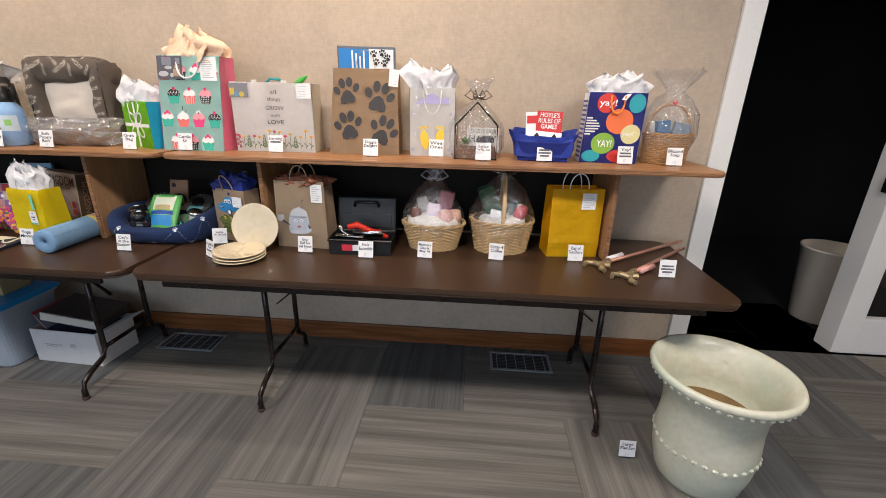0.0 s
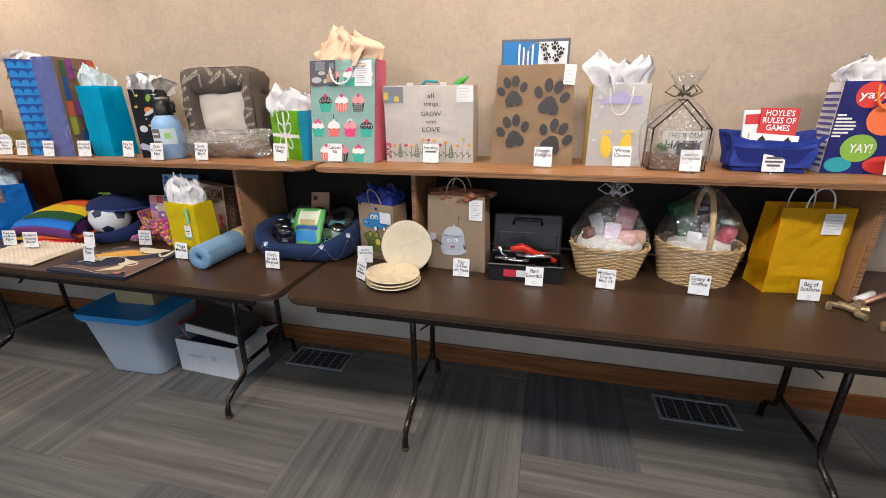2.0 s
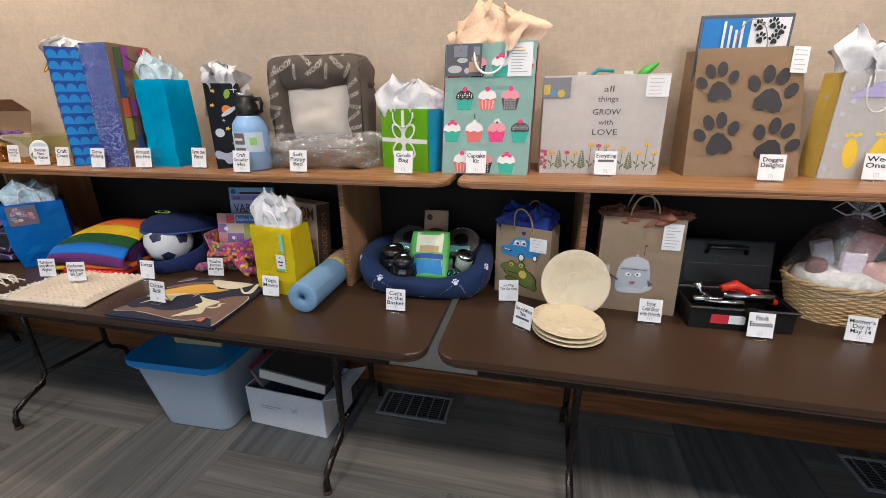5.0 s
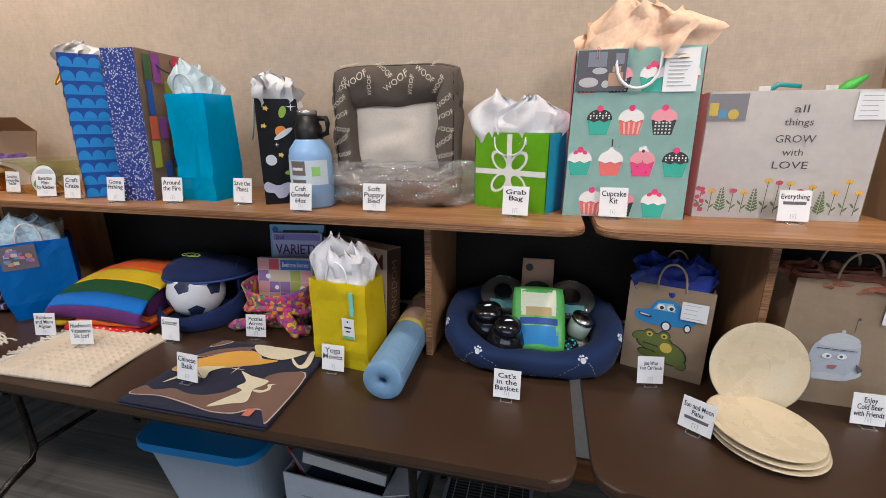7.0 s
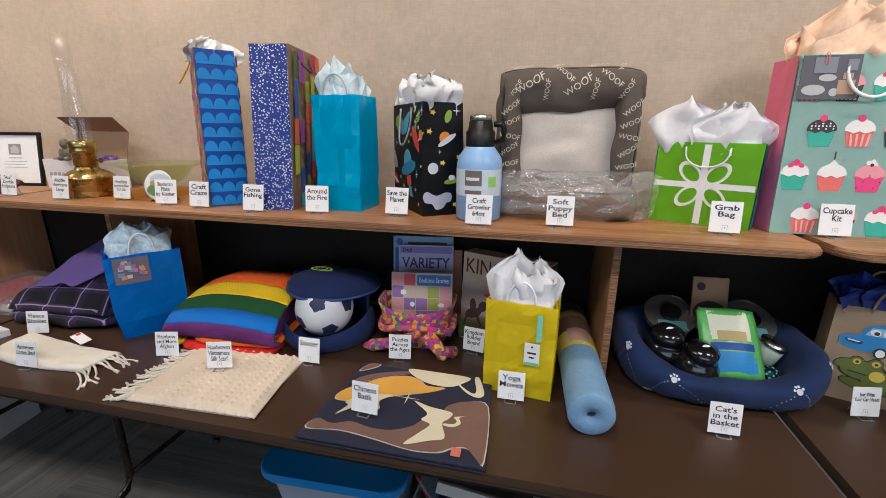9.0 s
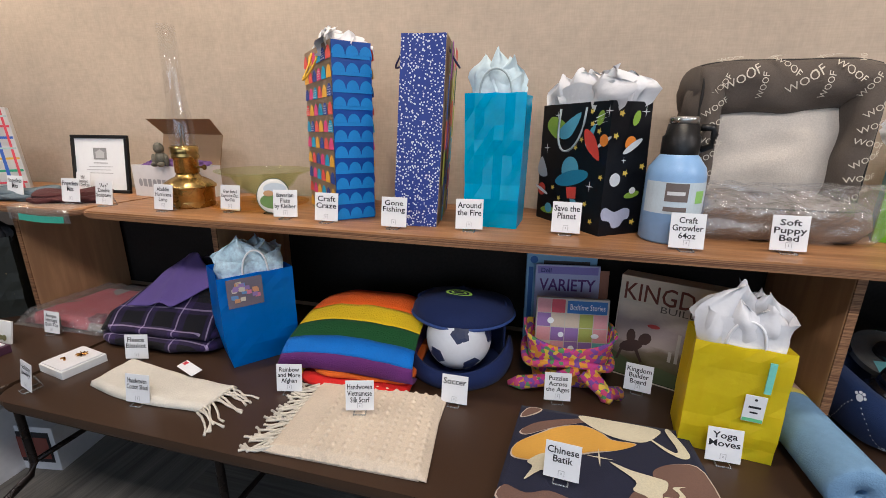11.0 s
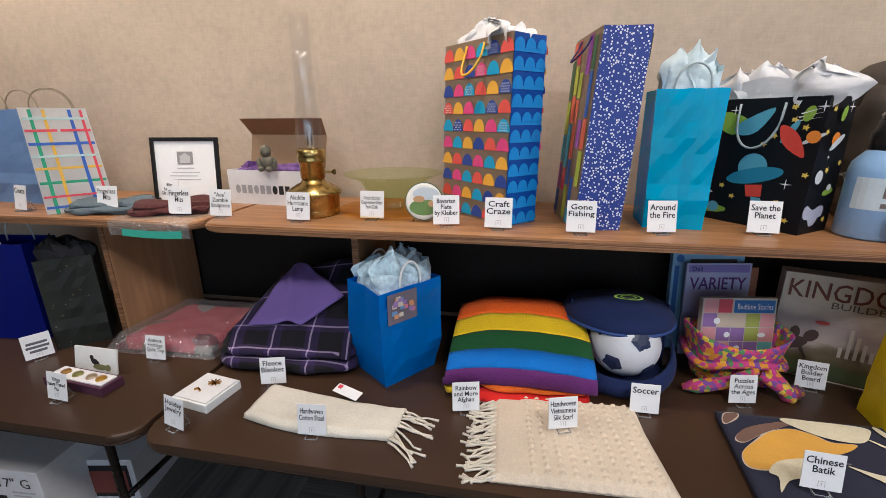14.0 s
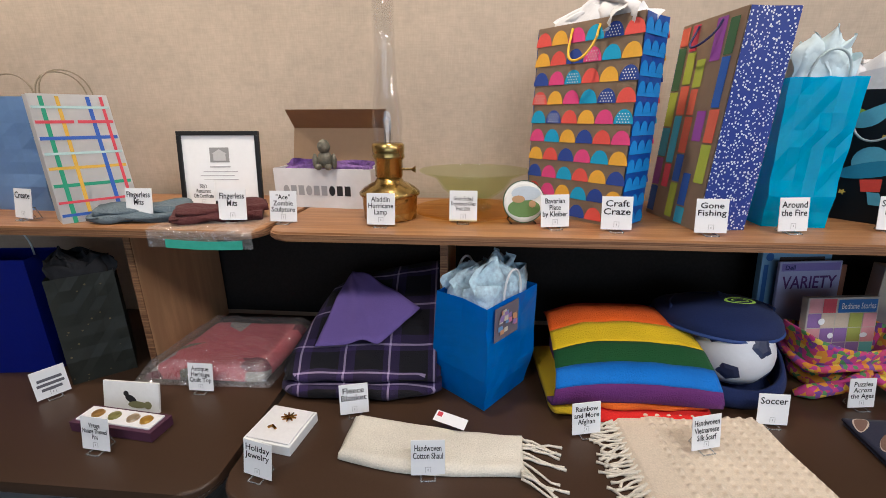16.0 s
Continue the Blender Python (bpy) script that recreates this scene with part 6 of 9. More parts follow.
# oil lamp
M_BRASS = mat("aged_brass", (0.44, 0.31, 0.11), 0.26, metal=1.0, var=0.3, vs=14, bump=0.05)
oil = thing("oil_lamp", "brass oil lamp with a tall clear glass chimney", "lamp", pose(-3.60, 1.955, SHELF_Z))
part("font", lathe([(0, 0), (0.078, 0), (0.081, 0.001), (0.082, 0.004), (0.082, 0.016), (0.0825, 0.018), (0.0815, 0.020), (0.083, 0.022), (0.0855, 0.058), (0.086, 0.060), (0.0915, 0.061), (0.093, 0.063), (0.093, 0.068), (0.0915, 0.070), (0.078, 0.080), (0.055, 0.091), (0.045, 0.094), (0.038, 0.104), (0.034, 0.106), (0, 0.106)], 56), M_BRASS, oil, "squat brass oil font", True)
burner = part("burner", lathe([(0.03, 0.104), (0.033, 0.108), (0.033, 0.148), (0.037, 0.152), (0.039, 0.158), (0.036, 0.164), (0.038, 0.168), (0.038, 0.186), (0.033, 0.19), (0, 0.19)], 32), M_BRASS, oil, "brass burner gallery", True)
part("wick_knob", tube([(0.03, 0, 0.125), (0.055, 0, 0.125), (0.064, 0, 0.125)], [0.003, 0.003, 0.009], 10), M_BRASS, burner, "brass wick knob")
part("mantle_post", tube([(-0.006, 0, 0.19), (-0.006, 0, 0.245), (0, 0, 0.255), (0.006, 0, 0.245), (0.006, 0, 0.19)], 0.002, 6), mat("steel_wire", (0.4, 0.4, 0.4), 0.3, metal=1.0), burner, "steel mantle holder", True)
gl = part("chimney", lathe([(0.033, 0.188), (0.034, 0.21), (0.0365, 0.235), (0.034, 0.27), (0.027, 0.32), (0.0245, 0.40), (0.0235, 0.53), (0.0215, 0.53), (0.0225, 0.40), (0.025, 0.32), (0.032, 0.27), (0.0345, 0.235), (0.032, 0.21), (0.031, 0.188)], 36), M_GLASS, oil, "tall clear glass chimney", True)
gl.visible_shadow = False
for _o in oil.children_recursive:
    _k = 0.83 if _o.name.startswith("font") else 1.06
    for _v in _o.data.vertices:
        _v.co.x, _v.co.y = _v.co.x * _k, _v.co.y * _k

# glass dishes
M_GREENGL = clear_film("green_depression_glass", (0.94, 0.975, 0.84), 0.09, 0.03, 5, crinkle=0.05)
M_AMBER = clear_film("amber_glass", (0.98, 0.87, 0.62), 0.07, 0.03, 5, crinkle=0.05)
dish = thing("glass_fruit_dish", "green etched glass fruit dish with a flared rim", "bowl", pose(-3.385, 2.045, SHELF_Z + 0.010))
o = part("bowl", lathe([(0, 0.0), (0.048, 0.0), (0.05, 0.008), (0.03, 0.018), (0.05, 0.03), (0.085, 0.055), (0.105, 0.085), (0.148, 0.102), (0.149, 0.105), (0.103, 0.089), (0.082, 0.06), (0.048, 0.035), (0, 0.03)], 44), M_GREENGL, dish, smooth=True)
plt_ = thing("glass_plate", "shallow amber glass plate under the green dish", "plate", pose(-3.40, 2.035, SHELF_Z))
part("plate_body", lathe([(0, 0.001), (0.09, 0.001), (0.15, 0.0095), (0.151, 0.011), (0.09, 0.005), (0, 0.005)], 40), M_AMBER, plt_, smooth=True)
bav = thing("display_plate", "small round painted landscape plate on a stand", "plate", pose(-3.262, 1.915, SHELF_Z, 0, 0, 8))
pl = part("plate_disc", lathe([(0, 0), (0.04, 0.0), (0.05, 0.004), (0.051, 0.006), (0.04, 0.004), (0, 0.004)], 36), mat("porcelain", (0.72, 0.72, 0.68), 0.2, var=0.04), bav, smooth=True)
pl.matrix_basis = pose(0, 0.0, 0.054, 76, 0, 0)
decal(pl, [circ(0, -0.016, 0.04, 24, 0.022)], print_ink("meadow", (0.12, 0.22, 0.06)), lying(0.004, 0.001), "picture")
decal(pl, [circ(0.005, 0.02, 0.036, 20, 0.017)], print_ink("sky_pale", (0.45, 0.52, 0.58)), lying(0.004, 0.0018), "picture")
decal(pl, [circ(-0.014, 0.006, 0.016, 12, 0.009), circ(0.02, -0.006, 0.009, 8)], print_ink("chalet", (0.42, 0.25, 0.12)), lying(0.004, 0.0026), "picture")
part("rim_band", tube([(0.0505 * math.cos(2 * math.pi * k / 36), 0.0505 * math.sin(2 * math.pi * k / 36), 0.005) for k in range(36)], 0.0014, 5, True), mat("dark_green_rim", (0.05, 0.1, 0.06), 0.3), pl)
part("plate_stand", tube([(-0.03, -0.012, 0.003), (-0.03, 0.04, 0.003), (0, 0.03, 0.05), (0.03, 0.04, 0.003), (0.03, -0.012, 0.003)], 0.002, 6), M_IRON, bav, "wire plate stand")

# white carton with an open lid, and the little sculpture
sk, skw = stand((-3.965, 2.07), (-3.672, 2.045), SHELF_Z)
ctn = thing("display_carton", "white cardboard carton with its kraft lid standing open", "box", sk)
_bm = bmesh.new()
for size, at in (((skw, 0.004, 0.112), (0, 0.002, 0.056)), ((skw, 0.004, 0.112), (0, 0.116, 0.056)), ((0.004, 0.11, 0.112), (-skw / 2 + 0.002, 0.059, 0.056)), ((0.004, 0.11, 0.112), (skw / 2 - 0.002, 0.059, 0.056)), ((skw - 0.008, 0.11, 0.004), (0, 0.059, 0.003))):
    add_box(_bm, size, at)
part("carton_body", _bm, paper("white_carton", (0.72, 0.71, 0.71), 0.6), ctn)
M_CTN = paper("brown_carton", (0.33, 0.21, 0.12), 0.75)
part("lid_back", box((skw, 0.004, 0.11), (0, 0, 0.055)), M_CTN, ctn, "kraft lid panel").matrix_basis = pose(0, 0.121, 0.112, -14, 0, 0)
_lid = bmesh.new()
_vs = [_lid.verts.new(p) for p in ((-skw / 2, 0, 0), (skw / 2, 0, 0), (skw / 2 + 0.03, -0.075, 0.055), (-skw / 2 + 0.015, -0.075, 0.055))]
_lid.faces.new(_vs)
bmesh.ops.solidify(_lid, geom=list(_lid.faces), thickness=0.004)
part("lid_flap", _lid, M_CTN, ctn, "folded kraft lid flap").matrix_basis = pose(0, 0.148, 0.218)
part("shred", tissue(skw * 0.95, 0.1, 0.035, 71, 0.0, 2, -0.03, (0, -1)), mat("violet_shred", (0.20, 0.10, 0.30), 0.7, var=0.5, vs=60), ctn, "violet shredded paper").location = (0, 0.06, 0.112)
_u = -0.12
letters = []
for k in range(9):
    letters.append(rect(_u, 0.036, _u + 0.0175, 0.064) if k % 3 else circ(_u + 0.009, 0.05, 0.0095, 12, 0.0145))
    _u += 0.0235
decal(ctn, letters[:6], print_ink("mark_grey", (0.35, 0.35, 0.36)), front(0), "printed_mark")
decal(ctn, letters[6:], M_TEXT, front(0), "printed_mark")
fig = thing("small_sculpture", "small grey-brown clay figure sitting on the carton", "sculpture", pose(-3.80, 2.045, SHELF_Z + 0.114))
_bm = bmesh.new()
for (rx_, ry_, rz_), at in (((0.018, 0.016, 0.02), (0, 0, 0.06)), ((0.022, 0.018, 0.026), (0, 0.004, 0.025)), ((0.008, 0.008, 0.022), (-0.027, 0, 0.02)), ((0.008, 0.008, 0.022), (0.027, 0, 0.02)), ((0.009, 0.014, 0.009), (-0.014, -0.012, 0.006)), ((0.009, 0.014, 0.009), (0.014, -0.012, 0.006))):
    r_ = bmesh.ops.create_icosphere(_bm, subdivisions=2, radius=1.0, matrix=Matrix.Translation(at) @ Matrix.Diagonal((rx_, ry_, rz_, 1)))
fig2 = part("clay_body", _bm, mat("grey_clay", (0.13, 0.12, 0.09), 0.55, var=0.5, vs=60, bump=0.6, bs=120), fig, smooth=True)

# framed certificate
fr, frw = stand((-4.255, 2.065), (-4.02, 2.095), SHELF_Z)
cert = thing("picture_frame", "black framed certificate on white paper", "picture frame", fr)
_bm = bmesh.new()
FH = 0.215
for size, at in (((frw, 0.012, 0.012), (0, 0, 0.006)), ((frw, 0.012, 0.012), (0, 0, FH - 0.006)), ((0.012, 0.012, FH - 0.024), (-frw / 2 + 0.006, 0, FH / 2)), ((0.012, 0.012, FH - 0.024), (frw / 2 - 0.006, 0, FH / 2))):
    add_box(_bm, size, at, 0.0015)
fo = part("frame", _bm, M_BLK, cert, "thin black frame")
ba = part("paper", box((frw - 0.022, 0.004, FH - 0.022), (0, 0.002, FH / 2)), M_CARD, cert, "white printed certificate")
decal(ba, [rect(-0.028, 0.125, 0.028, 0.168)], print_ink("etching_grey", (0.28, 0.28, 0.28)), front(0.0, 0.001), "printed_picture")
decal(ba, [rect(-0.018, 0.13, 0.018, 0.15), [(-0.022, 0.15), (0.022, 0.15), (0, 0.163)]], print_ink("etching_pale", (0.5, 0.5, 0.5)), front(0.0, 0.0018), "printed_picture")
decal(ba, [rect(-0.03, 0.110, 0.03, 0.114), rect(-0.05, 0.097, 0.05, 0.0995), rect(-0.06, 0.085, 0.04, 0.0875), rect(-0.05, 0.073, 0.05, 0.0755)], M_GREYINK, front(0.0, 0.001), "small_print")
for o in (fo, ba):
    o.matrix_basis = pose(0, 0, 0, -8, 0, 0)
part("easel_leg", box((0.04, 0.004, 0.17), (0, 0, 0.085)), M_BLK, cert, "black easel leg").matrix_basis = pose(0, 0.075, 0.0, 16, 0, 0)

# knitted mitts on a plastic bag
for nm, lab, x, y, rz, col in (("fingerless_mitts", "grey-blue knitted fingerless mitts lying on the shelf", -4.235, 1.872, 12, (0.10, 0.135, 0.16)), ("fingerless_mitts", "maroon knitted fingerless mitts lying on the shelf", -4.03, 1.888, 22, (0.075, 0.018, 0.018))):
    mt = thing(nm, lab, "mitts", pose(x, y, SHELF_Z + 0.003, 0, 0, rz), "knitted mitts")
    for k in (0, 1):
        part("mitt", bolster(0.21, 0.034, 0.010, k + x, 0.7, 0.012), cloth("knit_%d" % int(-x * 100), col, 1.0, 160), mt, smooth=True).matrix_basis = pose(0.01 * k, 0.02 * k - 0.01, 0.014 + 0.012 * k, 8, 0, 10 * k)
pb = thing("plastic_bag", "clear and green zip plastic bag hanging over the shelf edge", "plastic bag", pose(-4.02, 1.80, SHELF_Z))
o = part("bag_film", grid(lambda u, v: (0.26 * (u - 0.5), 0.12 - 0.135 * min(1, v / 0.75) - 0.003 * (v > 0.7), 0.003 - 0.045 * max(0, v - 0.72) / 0.28 + 0.003 * noise.noise(Vector((u * 6, v * 6, 2)))), 20, 12), M_FILM, pb, smooth=True)
o.visible_shadow = False
part("zip_strip", grid(lambda u, v: (0.19 * (u - 0.5) + 0.01, -0.0185 - 0.002 * v, -0.022 - 0.02 * v - 0.004 * math.sin(3 * u)), 10, 3, 0.001), mat("teal_zip_film", (0.05, 0.36, 0.27), 0.3), pb, "teal green zip strip")


# ---- on the tables ----
# stoneware plates
M_PLATE = mat("cream_stoneware", (0.60, 0.51, 0.35), 0.28, var=0.06, vs=20, gs=200, bump=0.1, bs=60, coat=0.3)


def stone_plate(m, lab):
    p = thing("stoneware_plate", lab, "plate", m, "set of cream plates")
    part("plate_body", lathe([(0, 0), (0.065, 0), (0.07, 0.003), (0.108, 0.014), (0.110, 0.017), (0.107, 0.018), (0.07, 0.007), (0, 0.006)], 44), M_PLATE, p, smooth=True)
    part("relief_ring", tube([(0.066 * math.cos(2 * math.pi * k / 40), 0.066 * math.sin(2 * math.pi * k / 40), 0.0058) for k in range(40)], 0.0014, 6, True), M_PLATE, p, "raised ring", True)
    part("relief_face", tube([(0.03 * math.cos(2 * math.pi * k / 24), 0.034 * math.sin(2 * math.pi * k / 24), 0.0052) for k in range(24)], 0.002, 6, True), M_PLATE, p, "raised moulded medallion", True)
    return p


for k in range(3):
    stone_plate(pose(-1.018 - 0.003 * k, 1.688 + 0.004 * k, TABLE_Z + 0.0125 * k + 0.0004, 1 * k, 0, 40 * k), "cream stoneware plate lying in a stack of three")
stone_plate(pose(-1.0, 1.825, TABLE_Z + 0.112, 76, 0, 4) @ pose(0, 0, 0), "cream stoneware plate standing against a kraft bag")

# tool box
tool = thing("tool_box", "open black plastic tool box with hand tools", "toolbox", pose(-0.505, 1.81, TABLE_Z, 0, 0, 2))
_bm = bmesh.new()
for size, at in (((0.29, 0.006, 0.07), (0, 0.003, 0.035)), ((0.29, 0.006, 0.07), (0, 0.157, 0.035)), ((0.006, 0.148, 0.07), (-0.142, 0.08, 0.035)), ((0.006, 0.148, 0.07), (0.142, 0.08, 0.035)), ((0.278, 0.148, 0.006), (0, 0.08, 0.004))):
    add_box(_bm, size, at, 0.002)
part("tray", _bm, M_BLK, tool)
part("rim", tube([(-0.147, -0.003, 0.07), (0.147, -0.003, 0.07), (0.147, 0.163, 0.07), (-0.147, 0.163, 0.07)], 0.006, 6, True), M_BLK, tool)
lid_ = part("lid", box((0.29, 0.02, 0.165), (0, 0, 0.083), 0.008), M_BLK, tool, "raised black lid")
lid_.matrix_basis = pose(0, 0.172, 0.07, -10, 0, 0)
part("lid_recess", box((0.25, 0.006, 0.07), (0, -0.011, 0.05), 0.003), M_BLK, lid_)
part("lid_handle", tube([(-0.06, -0.012, 0.12), (-0.055, -0.03, 0.14), (0.055, -0.03, 0.14), (0.06, -0.012, 0.12)], 0.007, 8), M_BLK, lid_, "black carrying handle", True)
part("label", box((0.05, 0.001, 0.03), (-0.06, -0.001, 0.035)), print_ink("label_red", (0.55, 0.03, 0.05)), tool, "red and white label")
part("label", box((0.045, 0.001, 0.028), (-0.012, -0.001, 0.035)), M_CARD, tool, "white printed label")
part("latch", box((0.035, 0.01, 0.03), (0.02, -0.006, 0.065), 0.003), M_STEEL, tool, "steel latch")
M_STEELP = mat("chrome_tool_steel", (0.55, 0.55, 0.56), 0.22, metal=1.0)
for nm, lab, bm, mt in (("utility_saw", "red handled folding saw lying on the tools", tube([(-0.06, 0.03, 0.125), (-0.02, 0.04, 0.135), (0.03, 0.06, 0.105), (0.09, 0.07, 0.08), (0.12, 0.07, 0.07)], [0.012, 0.016, 0.014, 0.013, 0.01], 8), mat("tool_red", (0.60, 0.03, 0.015), 0.35)), ("saw_blade", "grey steel blade", box((0.14, 0.004, 0.03), (0.03, 0.05, 0.09)), M_STEELP), ("wrench", "chrome adjustable wrench", tube([(-0.125, 0.05, 0.075), (-0.03, 0.06, 0.075), (0.02, 0.06, 0.075)], [0.012, 0.007, 0.006], 8), M_STEELP), ("ratchet", "chrome ratchet handle", tube([(-0.11, 0.08, 0.12), (-0.1, 0.075, 0.09), (-0.06, 0.06, 0.075)], [0.014, 0.007, 0.006], 8), M_STEELP), ("pliers", "chrome pliers", tube([(-0.10, 0.03, 0.08), (-0.02, 0.03, 0.078), (0.01, 0.035, 0.075)], [0.006, 0.007, 0.01], 8), M_STEELP), ("red_grip", "red screwdriver grip", tube([(0.0, 0.09, 0.09), (0.08, 0.1, 0.085)], 0.012, 8), mat("tool_red", (0.60, 0.03, 0.015), 0.35))):
    part(nm, bm, mt, tool, lab, True)

# copper rods with brass fittings
for k, (a, b) in enumerate((((0.585, 1.80), (1.13, 2.215)), ((0.665, 1.68), (1.09, 2.10)))):
    m = pose(a[0], a[1], TABLE_Z, 0, 0, math.degrees(math.atan2(b[1] - a[1], b[0] - a[0])))
    L = math.hypot(b[0] - a[0], b[1] - a[1])
    rod = thing("copper_rod", "copper pipe wand with cast brass fittings on its end", "rod", m, "pair of copper rods")
    part("pipe", tube([(0.02, 0, 0.014), (L, 0, 0.012)], 0.0085, 10), mat("copper_pipe", (0.52, 0.27, 0.20), 0.4, metal=0.5, var=0.25, vs=20), rod, smooth=True)
    ft = mat("tarnished_brass", (0.38, 0.30, 0.18), 0.4, metal=0.6, var=0.4, vs=40)
    for nm, pts, r in (("brass_tee", [(0.0, -0.03, 0.014), (0.0, 0.03, 0.014)], 0.013), ("brass_collar", [(0.0, 0, 0.014), (0.05, 0, 0.014)], 0.0125), ("brass_elbow", [(-0.012, -0.028, 0.014), (-0.035, -0.04, 0.014), (-0.04, -0.065, 0.016)], 0.011), ("brass_nut", [(0.06, 0, 0.015), (0.078, 0, 0.015)], 0.0145), ("brass_spout", [(-0.01, 0.025, 0.014), (-0.035, 0.04, 0.018), (-0.06, 0.03, 0.013)], 0.0095), ("brass_valve", [(0.01, -0.02, 0.016), (0.022, -0.045, 0.02)], [0.009, 0.014])):
        part(nm, tube(pts, r, 8), ft, rod)
    part("paper_roll", tube([(0.09, -0.018 + 0.036 * (k == 0), 0.017), (0.2, -0.024 + 0.045 * (k == 0), 0.017)], 0.012, 12), M_CARD if k == 0 else mat("pink_paper_roll", (0.62, 0.33, 0.30), 0.6), rod, "rolled paper label", True)

# cat bed of toys and treats
M_CATB = cloth("navy_bed_cloth", (0.008, 0.024, 0.085), 0.4, 400)
catb = thing("pet_bed", "oval navy cat bed with white paw pattern, filled with toys", "cat bed", pose(-1.54, 1.975, TABLE_Z, 0, 0, 1))


def bed_ring(u, v):
    a, t = 2 * math.pi * u, 2 * math.pi * v
    dip = 0.5 + 0.5 * math.cos(a + math.pi / 2)
    hgt = 0.152 - 0.07 * dip ** 4
    r = 0.037
    q = abs(math.cos(a)) ** 0.62 * math.copysign(1, math.cos(a)), abs(math.sin(a)) ** 0.62 * math.copysign(1, math.sin(a))
    rad = r * math.cos(t)
    x, y = q[0] * (0.215 + rad + 0.016 * math.sin(t)), q[1] * (0.14 + rad + 0.014 * math.sin(t))
    z = hgt / 2 + hgt / 2 * math.copysign(abs(math.sin(t)) ** 0.8, math.sin(t))
    w = 0.005 * noise.noise(Vector((x * 20, y * 20, z * 20)))
    return x + w, y + w, max(0.001, z + w)


_bm = grid(bed_ring, 72, 22)
bmesh.ops.remove_doubles(_bm, verts=_bm.verts, dist=0.0005)
part("bolster_ring", _bm, M_CATB, catb, "padded navy side wall", True)


def on_wall(u, v):
    p = Vector(bed_ring(u, v))
    du, dv = Vector(bed_ring(u + 0.002, v)) - p, Vector(bed_ring(u, v + 0.004)) - p
    return p + du.cross(dv).normalized() * 0.0016


M_PAWW = print_ink("paw_white", (0.58, 0.62, 0.68))


def round_mark(u, v, r):
    """An outline on the wall that is round whatever the stretch there."""
    p = Vector(bed_ring(u, v))
    ku = (Vector(bed_ring(u + 0.004, v)) - p).length / 0.004
    kv = (Vector(bed_ring(u, v + 0.01)) - p).length / 0.01
    return circ(u, v, r / ku, 8, r / kv), ku, kv


for k in range(14):
    u0, u1 = 0.318 + 0.062 * k, 0.318 + 0.062 * (k + 1)
    v0, v1 = (-0.13, 0.12) if k % 2 else (0.12, -0.13)
    pad, ku, kv = round_mark(u0, v0, 0.0075)
    toes = [round_mark(u0 + q / ku, v0 + r / kv, 0.0033)[0] for q, r in ((-0.0095, 0.005), (-0.0035, 0.0115), (0.0035, 0.0115), (0.0095, 0.005))]
    decal(catb, [pad] + toes, M_PAWW, on_wall, "paw_print")
    decal(catb, [round_mark(u0 + (u1 - u0) * s / 12, v0 + (v1 - v0) * s / 12, 0.0015)[0] for s in range(2, 11)], M_PAWW, on_wall, "dotted_line")
part("bed_base", lathe([(0, 0.006), (0.95, 0.006), (0.95, 0.04), (0.6, 0.06), (0, 0.064)], 40, 0.215, 0.14), cloth("cream_bed_base", (0.5, 0.47, 0.42)), catb, "cream fleece base", True)
M_BLKG = mat("black_glaze", (0.008, 0.008, 0.01), 0.08, var=0.2, coat=0.6)
for x, y, z, rx_, ry_, s in ((-0.125, -0.02, 0.05, 14, 0, 1.1), (-0.07, -0.085, 0.045, 18, 6, 1.0)):
    j = thing("treat_jar", "glossy black jar with a white round label", "jar", catb.matrix_world @ pose(x, y, z, rx_, ry_, 0), "black treat jars")
    part("jar_body", lathe([(0, 0), (0.035, 0), (0.047, 0.015), (0.048, 0.045), (0.036, 0.065), (0.03, 0.07), (0.034, 0.074), (0.032, 0.09), (0.012, 0.1), (0, 0.1)], 28, s, s), M_BLKG, j, smooth=True)
    decal(j, [circ(0.004, -0.008, 0.015, 16, 0.012)], M_CARD, lambda u, v: (u, v, 0.1022 - 2 * (u * u + v * v) * 10), "round_label")
    warp(j, lambda p: p * 1.15)
for x, y, z, rx_ in ((-0.09, 0.085, 0.135, 30), (0.12, 0.085, 0.135, 30)):
    tn = thing("pet_food_tin", "round black tin with a clear lid and dark label", "tin", catb.matrix_world @ pose(x, y, z, rx_, 0, 0), "round tins")
    part("tin_body", lathe([(0, 0), (0.05, 0), (0.055, 0.006), (0.055, 0.018), (0, 0.018)], 30), mat("tin_grey", (0.25, 0.25, 0.24), 0.25, metal=0.7), tn, smooth=False)
    part("tin_label", lathe([(0, 0.0182), (0.022, 0.0182), (0.022, 0.028), (0, 0.028)], 20), M_BLKG, tn, "small black knob")
    decal(tn, [rect(-0.03, -0.045, 0.03, -0.02)], print_ink("tin_teal", (0.12, 0.35, 0.38)), lying(0.018, 0.001), "printed_label")
    part("clear_lid", lathe([(0.05, 0.016), (0.058, 0.017), (0.057, 0.026), (0.03, 0.027)], 30), M_GLASS, tn, "clear plastic lid", True)
    warp(tn, lambda p: p * 1.3)
ph = thing("treat_pouch", "green, white and blue cat treat pouch", "pouch", catb.matrix_world @ pose(0.025, -0.105, 0.06, -38, 0, 4))
part("pouch_body", grid(lambda u, v: (0.115 * (u - 0.5), -0.016 * (1 - (2 * u - 1) ** 2) * (1 - abs(2 * v - 1) ** 3), 0.15 * v), 12, 12, 0.012), mat("pouch_green", (0.10, 0.42, 0.10), 0.3), ph, smooth=True)
